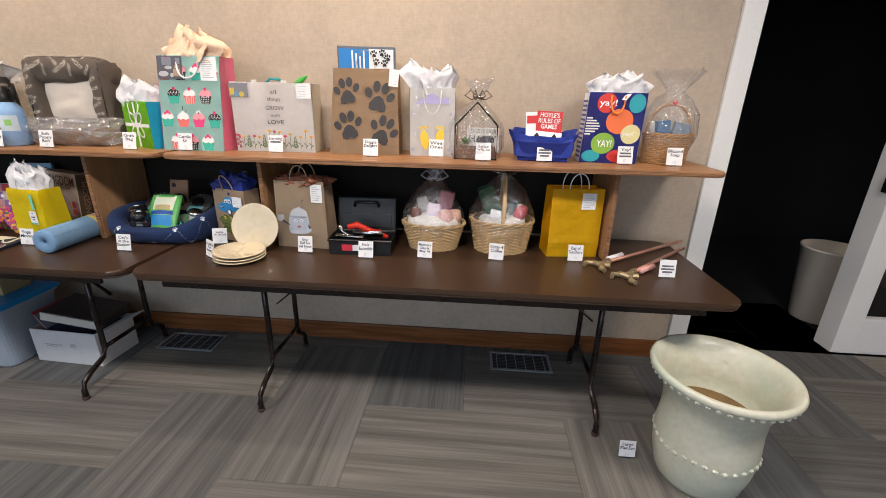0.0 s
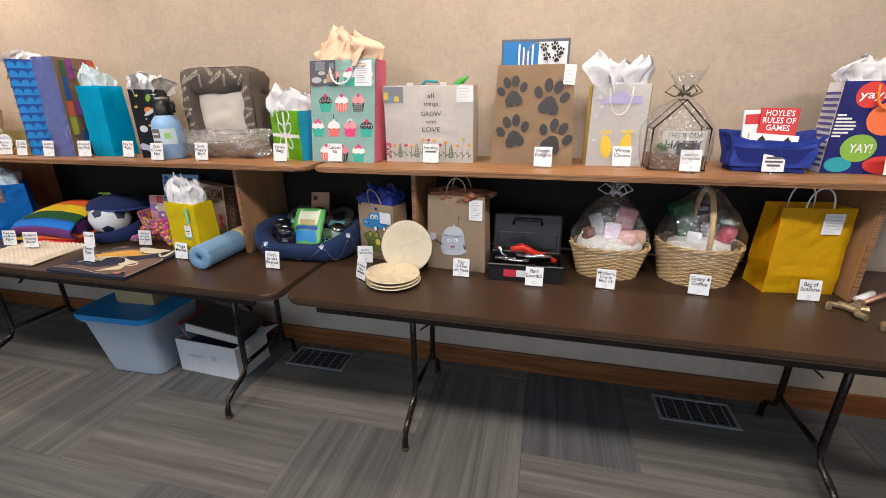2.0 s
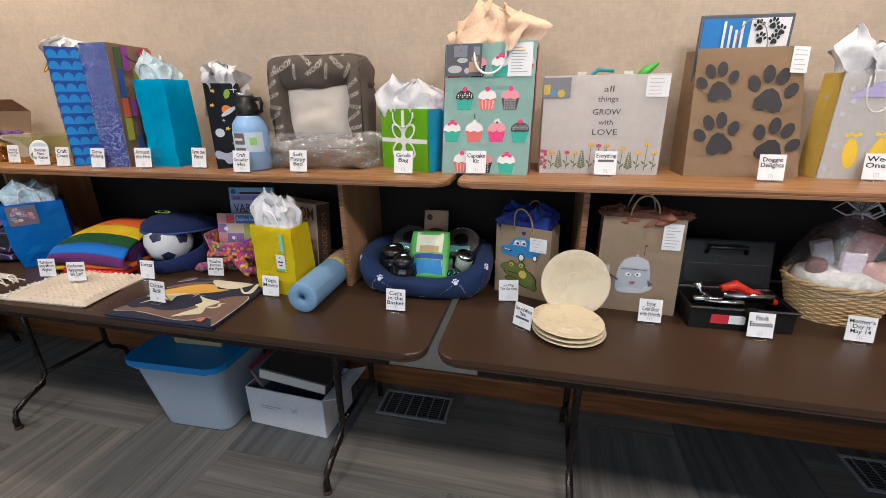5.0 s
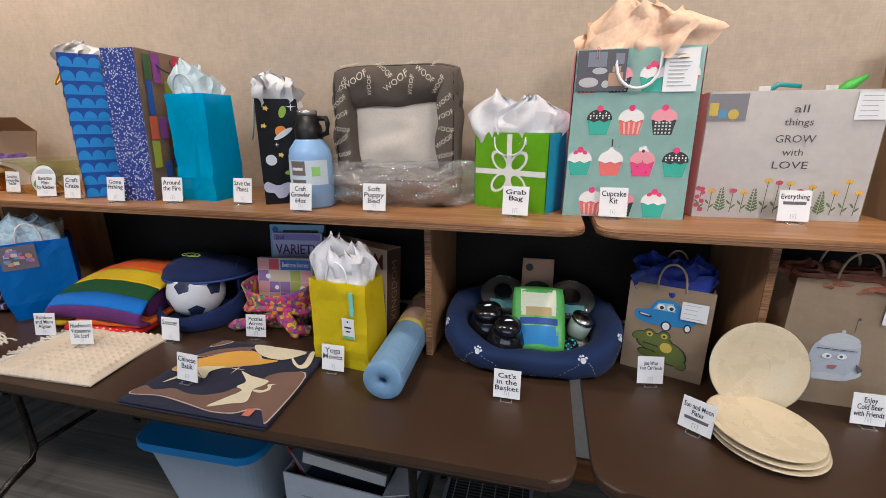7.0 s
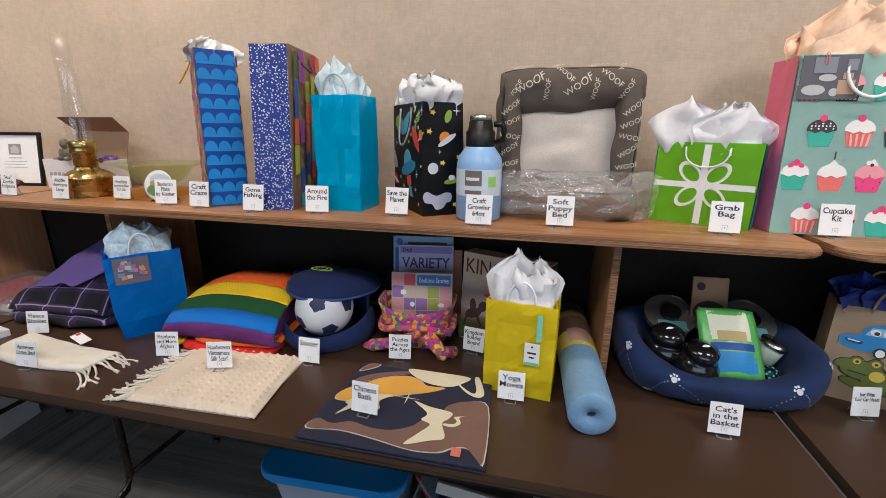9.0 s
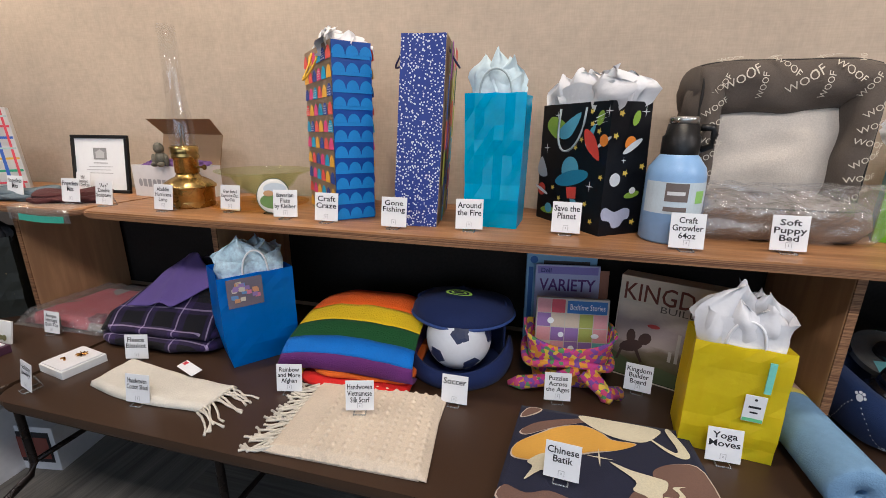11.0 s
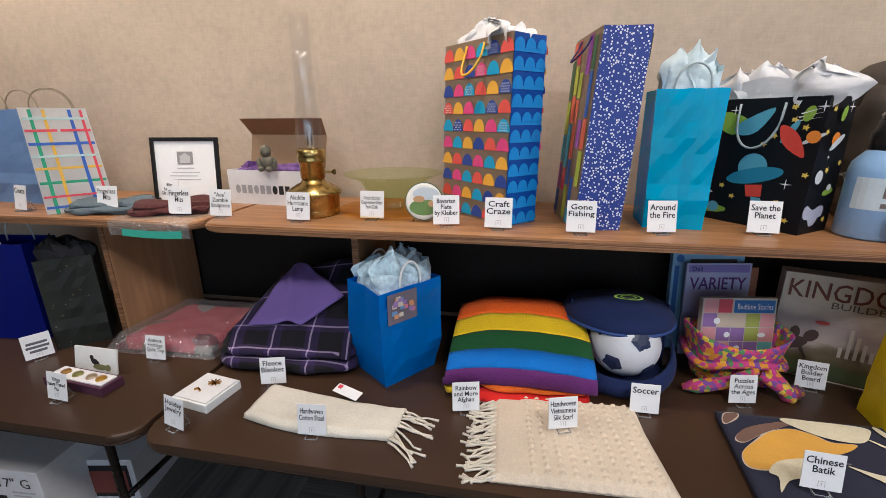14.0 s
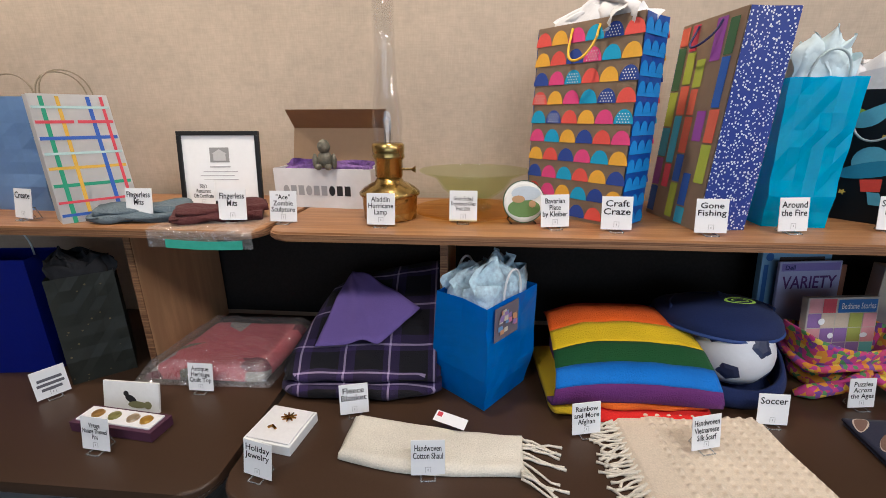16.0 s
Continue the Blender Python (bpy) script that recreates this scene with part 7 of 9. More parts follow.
for u0, v0, u1, v1, nm, c in ((-0.042, 0.08, 0.042, 0.147, "pouch_cream", (0.62, 0.66, 0.52)), (-0.046, 0.01, 0.046, 0.055, "pouch_blue", (0.02, 0.22, 0.52)), (-0.044, 0.058, 0.044, 0.074, "pouch_deep", (0.01, 0.06, 0.3)), (-0.03, 0.078, 0.03, 0.1, "pouch_tan", (0.42, 0.33, 0.15))):
    part("print", grid(lambda s, t: (u0 + (u1 - u0) * s, -0.016 * (1 - (2 * (u0 + (u1 - u0) * s) / 0.115) ** 2) * (1 - abs(2 * (v0 + (v1 - v0) * t) / 0.15 - 1) ** 3) - (0.0134 if "tan" in nm or "deep" in nm else 0.0128), v0 + (v1 - v0) * t), 8, 6), print_ink(nm, c), ph)
warp(ph, lambda p: p * 1.2)
pc = thing("treat_card", "brown and black header card with pale letters", "pack", catb.matrix_world @ pose(0.015, 0.07, 0.13, -14, 0, 0))
part("header_card", box((0.075, 0.006, 0.12), (0, 0, 0.05), 0.002), print_ink("card_brown", (0.28, 0.16, 0.09)), pc)
decal(pc, [circ(0, 0.03, 0.034, 18, 0.026)], M_TEXT, front(-0.003))
words(pc, "PUR", 0.05, 0.022, print_ink("foot_yellow", (0.80, 0.55, 0.05)), lambda u, v: (u, -0.0065, v + 0.03), bold=0.01)
decal(pc, [circ(-0.02, 0.088, 0.009)], M_TEXT, front(-0.003))
warp(pc, lambda p: p * 1.3)
jr = thing("small_jar", "small clear jar with a silver lid", "jar", catb.matrix_world @ pose(0.135, 0.0, 0.075, 10, 18, 0))
part("jar_body", lathe([(0, 0), (0.03, 0), (0.032, 0.01), (0.032, 0.05), (0, 0.05)], 24), mat("catnip_green", (0.3, 0.38, 0.32), 0.2), jr, smooth=True)
part("lid", lathe([(0.0, 0.05), (0.033, 0.05), (0.033, 0.062), (0, 0.064)], 24), M_STEELP, jr, "silver screw lid", True)
ball2 = thing("toy_ball", "small iridescent teal and black toy ball", "toy", catb.matrix_world @ pose(0.115, -0.085, 0.075))
part("ball", lathe([(0, -0.024), (0.017, -0.017), (0.024, 0), (0.017, 0.017), (0, 0.024)], 12), two_tone("teal_glitter", (0.01, 0.012, 0.015), (0.05, 0.5, 0.5), 0.35, 110, 0.15), ball2)
tn = thing("pet_food_tin", "small flat green tin among the toys", "tin", catb.matrix_world @ pose(0.06, 0.03, 0.07, 20, 10, 0), "round tins")
part("tin_body", lathe([(0, 0), (0.032, 0), (0.034, 0.004), (0.034, 0.02), (0, 0.022)], 24), mat("tin_green", (0.2, 0.36, 0.22), 0.3), tn)

# yoga mat
ym = thing("yoga_mat", "rolled pale blue yoga mat with a printed paper sleeve", "yoga mat", pose(-1.89, 1.635, TABLE_Z + 0.0555, 0, 0, 2))
part("rolled_mat", lathe([(0.011, 0.02), (0.011, 0.002), (0.03, 0.0), (0.05, 0.001), (0.0535, 0.005), (0.054, 0.02), (0.0545, 0.30), (0.0535, 0.545), (0.05, 0.55), (0.011, 0.55), (0.011, 0.02)], 48), mat("blue_foam", (0.17, 0.31, 0.48), 0.85, var=0.08, vs=30, bump=0.5, bs=300), ym, smooth=True).matrix_basis = pose(0, 0, 0, -90, 0, 0)
part("mat_edge", tube([(0.0548 * math.cos(0.5), y, 0.0548 * math.sin(0.5)) for y in (0.004, 0.24)], 0.0012, 5), mat("blue_foam", (0.17, 0.31, 0.48), 0.85), ym, "outer edge of the roll")
for y0, y1, nm, c in ((0.24, 0.33, "sleeve_yellow", (0.68, 0.58, 0.12)), (0.33, 0.43, "sleeve_photo", (0.16, 0.09, 0.07)), (0.43, 0.47, "sleeve_gold", (0.45, 0.36, 0.10))):
    part("paper_sleeve", grid(lambda u, v: (0.0555 * math.cos(2 * math.pi * u), y0 + (y1 - y0) * v, 0.0555 * math.sin(2 * math.pi * u)), 32, 1), print_ink(nm, c), ym, "printed paper sleeve", True)
part("sleeve_photo", grid(lambda u, v: (0.0562 * math.cos(1.0 + 1.1 * u), 0.26 + 0.08 * v, 0.0562 * math.sin(1.0 + 1.1 * u)), 10, 1), print_ink("skin_tan", (0.5, 0.33, 0.26)), ym, "tan printed shape")

# board game
M_ART = mat("painted_landscape", (0.3, 0.26, 0.2), 0.4)
_n, _l, _b = nodes_of(M_ART)
_t, _tc, _cr, _mp = _n.new("ShaderNodeTexNoise"), _n.new("ShaderNodeTexCoord"), _n.new("ShaderNodeValToRGB"), _n.new("ShaderNodeMapping")
_mp.inputs["Scale"].default_value = (9, 9, 16)
_t.inputs["Scale"].default_value, _t.inputs["Detail"].default_value = 1.0, 7
_l.new(_tc.outputs["Object"], _mp.inputs[0])
_l.new(_mp.outputs[0], _t.inputs["Vector"])
_sx, _h1, _h2 = _n.new("ShaderNodeSeparateXYZ"), _n.new("ShaderNodeMath"), _n.new("ShaderNodeMath")
_l.new(_tc.outputs["Object"], _sx.inputs[0])
_h1.operation, _h1.inputs[1].default_value, _h1.inputs[2].default_value = "MULTIPLY_ADD", 3.6, -0.22
_l.new(_sx.outputs["Z"], _h1.inputs[0])
_h2.operation, _h2.inputs[1].default_value = "MULTIPLY_ADD", 0.55
_l.new(_t.outputs[0], _h2.inputs[0])
_l.new(_h1.outputs[0], _h2.inputs[2])
_l.new(_h2.outputs[0], _cr.inputs[0])
_e = _cr.color_ramp.elements
_e[0].color, _e[0].position, _e[1].color, _e[1].position = (0.035, 0.032, 0.014, 1), 0.12, (0.60, 0.53, 0.44, 1), 0.86
for _p, _c in ((0.26, (0.10, 0.085, 0.035, 1)), (0.36, (0.16, 0.12, 0.085, 1)), (0.46, (0.36, 0.30, 0.27, 1)), (0.62, (0.30, 0.25, 0.25, 1))):
    _q = _e.new(_p)
    _q.color = _c
_l.new(_cr.outputs[0], _b.inputs["Base Color"])
kg, kw = stand((-2.272, 2.045), (-2.0, 1.945), TABLE_Z)
game = thing("board_game", "large boxed board game with a painted castle landscape", "board game", kg @ pose(0, 0, 0, -4, 0, 0))
part("game_box", box((kw, 0.07, 0.30), (0, 0.035, 0.15), 0.002), print_ink("box_cream", (0.62, 0.55, 0.44)), game)
part("box_spine", box((0.0015, 0.066, 0.295), (kw / 2 + 0.001, 0.035, 0.15)), print_ink("box_brown", (0.09, 0.05, 0.03)), game, "dark brown box side")
art = part("box_picture", box((kw - 0.006, 0.0012, 0.225), (0, -0.0012, 0.118)), M_ART, game, "painted landscape")
decal(art, [[(-0.148, 0.008), (0.148, 0.008), (0.148, 0.035), (0.09, 0.05), (0.05, 0.042), (-0.02, 0.055), (-0.07, 0.045), (-0.148, 0.075)]], print_ink("art_green", (0.07, 0.09, 0.035)), front(-0.0018))
decal(art, [rect(0.0 + 0.016 * k, 0.08, 0.008 + 0.016 * k, 0.11 + 0.018 * ((k * 3) % 4)) for k in range(7)], print_ink("art_castle", (0.42, 0.38, 0.33)), front(-0.0018, 0.0022))
decal(art, [circ(-0.095, 0.10, 0.032, 12, 0.017, 25), circ(-0.062, 0.128, 0.015, 10, 0.02, -30), circ(-0.098, 0.128, 0.012, 10, 0.022), [(-0.12, 0.095), (-0.112, 0.095), (-0.125, 0.05), (-0.131, 0.05)], [(-0.085, 0.09), (-0.077, 0.095), (-0.06, 0.06), (-0.066, 0.056)]], print_ink("art_rider", (0.05, 0.025, 0.02)), front(-0.0018, 0.0022))
decal(art, [circ(-0.045, 0.17, 0.016, 10, 0.006)], print_ink("art_red", (0.35, 0.04, 0.04)), front(-0.0018, 0.003))
words(game, "KINGDOM", 0.262, 0.05, print_ink("title_brown", (0.15, 0.035, 0.02)), lambda u, v: (u, -0.0022, v + 0.258), bold=0.006)
words(game, "BUILDER", 0.13, 0.018, print_ink("title_grey", (0.12, 0.10, 0.08)), lambda u, v: (u + 0.03, -0.0035, v + 0.222))
decal(game, [circ(0.105, 0.14, 0.018, 18), rect(0.09, 0.09, 0.125, 0.118)], print_ink("badge_red", (0.45, 0.03, 0.03)), front(0, 0.005), "badge")
decal(game, [rect(0.11, 0.02, 0.135, 0.05)], print_ink("badge_blue", (0.02, 0.16, 0.35)), front(0, 0.005), "badge")
words(game, "KINGDOM", 0.20, 0.026, print_ink("spine_tan", (0.3, 0.2, 0.12)), lambda u, v: (kw / 2 + 0.003, 0.035 - v, 0.16 + u))

# jigsaw cloth basket of puzzle books
M_JIG = cloth("jigsaw_print_cloth", (0.5, 0.3, 0.2), 0.3, 300)
_n, _l, _b = nodes_of(M_JIG)
_v, _tc, _h = _n.new("ShaderNodeTexVoronoi"), _n.new("ShaderNodeTexCoord"), _n.new("ShaderNodeValToRGB")
_v.inputs["Scale"].default_value = 85
_l.new(_tc.outputs["Object"], _v.inputs["Vector"])
_s = _n.new("ShaderNodeSeparateColor")
_l.new(_v.outputs["Color"], _s.inputs[0])
_h.color_ramp.interpolation = "CONSTANT"
_els = _h.color_ramp.elements
_els[0].color, _els[1].color, _els[1].position = (0.55, 0.06, 0.16, 1), (0.70, 0.28, 0.03, 1), 0.2
for _p, _c in ((0.38, (0.20, 0.07, 0.32, 1)), (0.56, (0.72, 0.50, 0.06, 1)), (0.70, (0.10, 0.28, 0.10, 1)), (0.84, (0.55, 0.05, 0.25, 1))):
    _e = _els.new(_p)
    _e.color = _c
_l.new(_s.outputs[0], _h.inputs[0])
_l.new(_h.outputs[0], _b.inputs["Base Color"])
puz = thing("fabric_basket", "basket covered in jigsaw-print cloth holding puzzle books", "basket", pose(-2.40, 1.985, TABLE_Z, 0, 0, 6))
part("cloth_side", grid(lambda u, v: ((0.085 + 0.035 * v) * 1.05 * math.copysign(abs(math.cos(2 * math.pi * u)) ** 0.6, math.cos(2 * math.pi * u)) + 0.006 * noise.noise(Vector((u * 9, v * 3, 0))), (0.06 + 0.02 * v) * math.copysign(abs(math.sin(2 * math.pi * u)) ** 0.6, math.sin(2 * math.pi * u)) + 0.006 * noise.noise(Vector((u * 9, v * 3, 5))), 0.003 + (0.125 + 0.03 * abs(math.cos(2 * math.pi * u))) * v), 56, 10, 0.004), M_JIG, puz, "gathered jigsaw-print cloth", True)
part("basket_base", box((0.16, 0.11, 0.006), (0, 0, 0.005)), M_JIG, puz)
part("cloth_band", tube([(0.118 * math.copysign(abs(math.cos(a)) ** 0.6, math.cos(a)), 0.078 * math.copysign(abs(math.sin(a)) ** 0.6, math.sin(a)), 0.075 + 0.008 * math.sin(3 * a)) for a in (2 * math.pi * k / 40 for k in range(40))], 0.011, 8, True), M_JIG, puz, "rolled cloth tie", True)
for s, pts in ((1, [(0.05, -0.08, 0.075), (0.075, -0.095, 0.045), (0.095, -0.11, 0.012), (0.105, -0.12, 0.006)]), (-1, [(0.02, -0.08, 0.07), (-0.05, -0.1, 0.045), (-0.13, -0.09, 0.022), (-0.16, -0.08, 0.012)]), (2, [(0.03, -0.085, 0.06), (0.08, -0.11, 0.03), (0.13, -0.085, 0.012)])):
    part("tie_end", tube(pts, [0.012, 0.016, 0.02, 0.008][: len(pts)], 8), M_JIG, puz, "loose cloth tie end", True)
bks = thing("activity_pack", "pale blue boxed game standing in the basket", "book", pose(-2.425, 2.135, TABLE_Z + 0.004, -6, 0, 8))
part("pack_body", box((0.215, 0.02, 0.312), (0, 0, 0.156), 0.002), print_ink("pack_pale_blue", (0.20, 0.38, 0.55)), bks)
decal(bks, [rect(-0.055, 0.265, 0.085, 0.292)], print_ink("pack_dark", (0.05, 0.035, 0.03)), front(-0.01))
decal(bks, [circ(-0.085, 0.293, 0.012), rect(-0.1, 0.08, -0.086, 0.27)], print_ink("pack_deep_blue", (0.03, 0.12, 0.35)), front(-0.01))
mag = thing("puzzle_magazine", "lilac puzzle magazine reading VARIETY", "magazine", pose(-2.405, 2.098, TABLE_Z + 0.004, -6, 0, 9))
part("magazine_body", box((0.192, 0.008, 0.29), (0, 0, 0.145), 0.001), print_ink("mag_lilac", (0.42, 0.42, 0.62)), mag)
words(mag, "VARIETY", 0.168, 0.038, print_ink("mag_purple", (0.10, 0.03, 0.16)), lambda u, v: (u, -0.0055, v + 0.228), bold=0.015)
decal(mag, [rect(-0.09, 0.262, 0.09, 0.285)], print_ink("mag_mauve", (0.25, 0.2, 0.5)), front(-0.004))
words(mag, "Dell", 0.03, 0.014, print_ink("mag_ink", (0.02, 0.03, 0.16)), lambda u, v: (u - 0.065, -0.0065, v + 0.273), bold=0.01)
mag2 = thing("puzzle_magazine", "brown covered puzzle magazine behind another", "magazine", pose(-2.378, 2.114, TABLE_Z + 0.004, -6, 0, 9))
part("magazine_body", box((0.195, 0.006, 0.272), (0, 0, 0.136), 0.001), print_ink("mag_orange", (0.35, 0.14, 0.08)), mag2)
bok = thing("story_book", "colourful patchwork children's book", "book", pose(-2.39, 1.99, TABLE_Z + 0.022, -8, 0, 8))
part("book_body", box((0.2, 0.02, 0.21), (0, 0, 0.105), 0.002), print_ink("book_cream", (0.48, 0.46, 0.40)), bok)
_r = random.Random(33)
tiles = {}
for r in range(5):
    for c in range(5):
        if not (r == 4 and c > 1):
            tiles.setdefault(_r.choice(["t_red", "t_teal", "t_olive", "t_cream", "t_violet", "t_pink"]), []).append(rect(-0.097 + 0.039 * c, 0.004 + 0.041 * r, -0.06 + 0.039 * c, 0.043 + 0.041 * r))
for nm, polys in tiles.items():
    decal(bok, polys, print_ink(nm, {"t_red": (0.55, 0.07, 0.10), "t_teal": (0.12, 0.38, 0.36), "t_olive": (0.33, 0.36, 0.08), "t_cream": (0.55, 0.45, 0.35), "t_violet": (0.25, 0.14, 0.35), "t_pink": (0.6, 0.28, 0.3)}[nm]), front(-0.01))
decal(bok, [rect(-0.015, 0.168, 0.094, 0.204)], print_ink("title_blue", (0.03, 0.15, 0.42)), front(-0.01))
words(bok, "Bedtime Stories", 0.095, 0.018, M_CARD, lambda u, v: (u + 0.04, -0.0135, v + 0.187))
decal(bok, [circ(0.064, 0.105, 0.011, 12, 0.007), circ(-0.03, 0.105, 0.008), circ(0.0, 0.065, 0.009), circ(-0.06, 0.145, 0.009)], M_CARD, front(-0.01, 0.003))

# batik cloth
bat = thing("batik_cloth", "folded batik cloth in navy, brown, gold and cream", "cloth", pose(-2.325, 1.655, TABLE_Z))


def batik_at(u, v, e=0.0):
    x = (u - 0.5) * (0.43 - 0.055 * v) + 0.005 * v
    y = -0.187 + 0.325 * v
    return x, y, 0.0145 + e


_bm = grid(lambda u, v: batik_at(u, v), 30, 30, 0.0055)
BAT_TOP = max(v.co.z for v in _bm.verts) - 0.0145
part("folded_cloth", _bm, cloth("batik_navy", (0.012, 0.014, 0.035), 0.3, 500), bat, smooth=True)
for k in range(2):
    part("lower_fold", grid(lambda u, v: (batik_at(u * (0.99 - 0.006 * k) + 0.004, v)[0], batik_at(u, v * 0.985 + 0.004 * k)[1], 0.0052 + 0.0052 * k + 0.0006 * noise.noise(Vector((u * 5, v * 5, k)))), 12, 12, 0.0046), cloth("batik_navy", (0.012, 0.014, 0.035), 0.3, 500), bat, smooth=True)
BROWN, GOLD, CREAM = cloth("batik_brown", (0.155, 0.088, 0.066), 0.3), cloth("batik_gold", (0.62, 0.33, 0.05), 0.3), cloth("batik_cream", (0.60, 0.55, 0.40), 0.3)
LINE = cloth("batik_resist_line", (0.50, 0.42, 0.36), 0.3)
dyed = [
    (BROWN, [(0.03, 0.2), (0.13, 0.17), (0.23, 0.22), (0.35, 0.19), (0.47, 0.2), (0.57, 0.27), (0.61, 0.34), (0.71, 0.47), (0.74, 0.56), (0.85, 0.64), (0.985, 0.61), (0.985, 0.06), (0.94, 0.08), (0.89, 0.15), (0.82, 0.13), (0.75, 0.07), (0.61, 0.05), (0.42, 0.09), (0.21, 0.12), (0.02, 0.09)]),
    (BROWN, [(0.02, 0.90), (0.06, 0.98), (0.13, 0.985), (0.10, 0.93), (0.03, 0.86)]),
    (BROWN, [(0.04, 0.71), (0.13, 0.83), (0.33, 0.93), (0.53, 0.97), (0.38, 0.90), (0.21, 0.79), (0.08, 0.68)]),
    (GOLD, [(0.03, 0.45), (0.04, 0.58), (0.16, 0.72), (0.25, 0.81), (0.38, 0.87), (0.49, 0.83), (0.55, 0.77), (0.68, 0.77), (0.58, 0.68), (0.44, 0.62), (0.33, 0.55), (0.15, 0.45)]),
    (CREAM, [(0.37, 0.975), (0.55, 0.98), (0.83, 0.965), (0.81, 0.88), (0.71, 0.79), (0.56, 0.80), (0.43, 0.88)]),
    (CREAM, [(0.76, 0.86), (0.87, 0.75), (0.9, 0.79), (0.875, 0.96), (0.91, 0.97), (0.955, 0.76), (0.91, 0.70), (0.83, 0.75)]),
    (CREAM, [(0.11, 0.26), (0.14, 0.38), (0.11, 0.42), (0.2, 0.53), (0.37, 0.58), (0.31, 0.49), (0.34, 0.39), (0.27, 0.40), (0.18, 0.36)]),
    (CREAM, [(0.52, 0.55), (0.62, 0.51), (0.72, 0.49), (0.78, 0.47), (0.765, 0.40), (0.735, 0.34), (0.77, 0.2), (0.69, 0.15), (0.57, 0.08), (0.62, 0.2), (0.67, 0.31), (0.61, 0.35), (0.63, 0.43)]),
    (CREAM, [(0.745, 0.345), (0.80, 0.355), (0.815, 0.39), (0.795, 0.43), (0.86, 0.455), (0.825, 0.43), (0.84, 0.37), (0.80, 0.32), (0.745, 0.325)]),
]
for material, poly in dyed:
    smooth_edge = curvy(poly)
    if material is not CREAM:
        mu, mv = sum(p[0] for p in poly) / len(poly), sum(p[1] for p in poly) / len(poly)
        wide = [(min(0.992, max(0.008, p[0] + 0.007 * (1 if p[0] > mu else -1))), min(0.992, max(0.008, p[1] + 0.007 * (1 if p[1] > mv else -1)))) for p in poly]
        decal(bat, [curvy(wide)], LINE, lambda u, v: batik_at(u, v, BAT_TOP + 0.0004), "dyed_outline")
    decal(bat, [smooth_edge], material, lambda u, v: batik_at(u, v, BAT_TOP + (0.0026 if material is CREAM else 0.0014)), "dyed_shape")
decal(bat, [star(0.47, 0.57, 0.085, 0.09)], CREAM, lambda u, v: batik_at(u, v, BAT_TOP + 0.003), "dyed_shape")
decal(bat, [rect(0.82, 0.05, 0.87, 0.13)], cloth("batik_red", (0.5, 0.15, 0.1), 0.3), lambda u, v: batik_at(u, v, BAT_TOP + 0.003), "dyed_shape")

# football in a navy ball bag
sb = thing("football", "white football with navy pentagons", "ball", pose(-2.702, 1.925, TABLE_Z + 0.115, 28, 12, 8))
BR = 0.093
_bm = bmesh.new()
bmesh.ops.create_uvsphere(_bm, u_segments=40, v_segments=24, radius=BR)
part("ball_skin", _bm, mat("white_leather", (0.68, 0.70, 0.74), 0.35, var=0.04, vs=20, bump=0.1, bs=120), sb, smooth=True)
phi = (1 + 5 ** 0.5) / 2
for axis in [Vector(p).normalized() for p in [(0, s1, s2 * phi) for s1 in (-1, 1) for s2 in (-1, 1)] + [(s1, s2 * phi, 0) for s1 in (-1, 1) for s2 in (-1, 1)] + [(s2 * phi, 0, s1) for s1 in (-1, 1) for s2 in (-1, 1)]]:
    t1 = axis.orthogonal().normalized()
    t2 = axis.cross(t1)
    _bm = bmesh.new()
    ring = [[_bm.verts.new((axis + (t1 * math.cos(radians(72 * k)) + t2 * math.sin(radians(72 * k))) * 0.31 * q).normalized() * (BR + 0.0012)) for k in range(5)] for q in (0.5, 1.0)]
    _bm.faces.new(ring[0])
    for k in range(5):
        _bm.faces.new((ring[0][k], ring[1][k], ring[1][(k + 1) % 5], ring[0][(k + 1) % 5]))
    part("pentagon_panel", _bm, mat("navy_panel", (0.02, 0.03, 0.08), 0.4), sb)
M_NAVYC = cloth("navy_nylon", (0.007, 0.018, 0.085), 0.25, 200)
bb = thing("ball_bag", "navy cloth ball bag open round the football", "bag", pose(-2.71, 1.965, TABLE_Z))


def hood(u, v):
    a = math.pi * (1.14 - 1.28 * u)
    b = radians(-6 + 96 * v)
    r = 1 + 0.05 * noise.noise(Vector((u * 5, v * 4, 8)))
    return 0.155 * r * math.cos(a) * math.cos(b), -0.165 * r * math.sin(a) * math.cos(b) + 0.055, 0.162 + 0.062 * r * math.sin(b) + 0.012 * math.sin(a)


part("hood", grid(hood, 36, 14, 0.006), M_NAVYC, bb, "navy flap over the ball", True)
part("back_panel", grid(lambda u, v: (0.135 * math.cos(math.pi * u), 0.02 + 0.10 * math.sin(math.pi * u), 0.004 + 0.2 * v), 24, 8, 0.006), M_NAVYC, bb, smooth=True)
part("lower_lip", grid(lambda u, v: ((0.15 + 0.012 * math.sin(math.pi * v)) * math.cos(math.pi * (1 + u)), (0.165 + 0.012 * math.sin(math.pi * v)) * math.sin(math.pi * (1 + u)) + 0.02, 0.003 + (0.055 + 0.05 * abs(2 * u - 1) ** 2) * v), 36, 8, 0.008), M_NAVYC, bb, "navy lower lip", True)
part("bag_base", lathe([(0, 0.003), (0.9, 0.003), (0.9, 0.02), (0, 0.022)], 32, 0.14, 0.14), M_NAVYC, bb)
part("piping", tube([(*hood(k / 36, 0)[:2], hood(k / 36, 0)[2]) for k in range(37)], 0.005, 6), mat("blue_piping", (0.03, 0.07, 0.25), 0.6), bb, "blue edge piping", True)
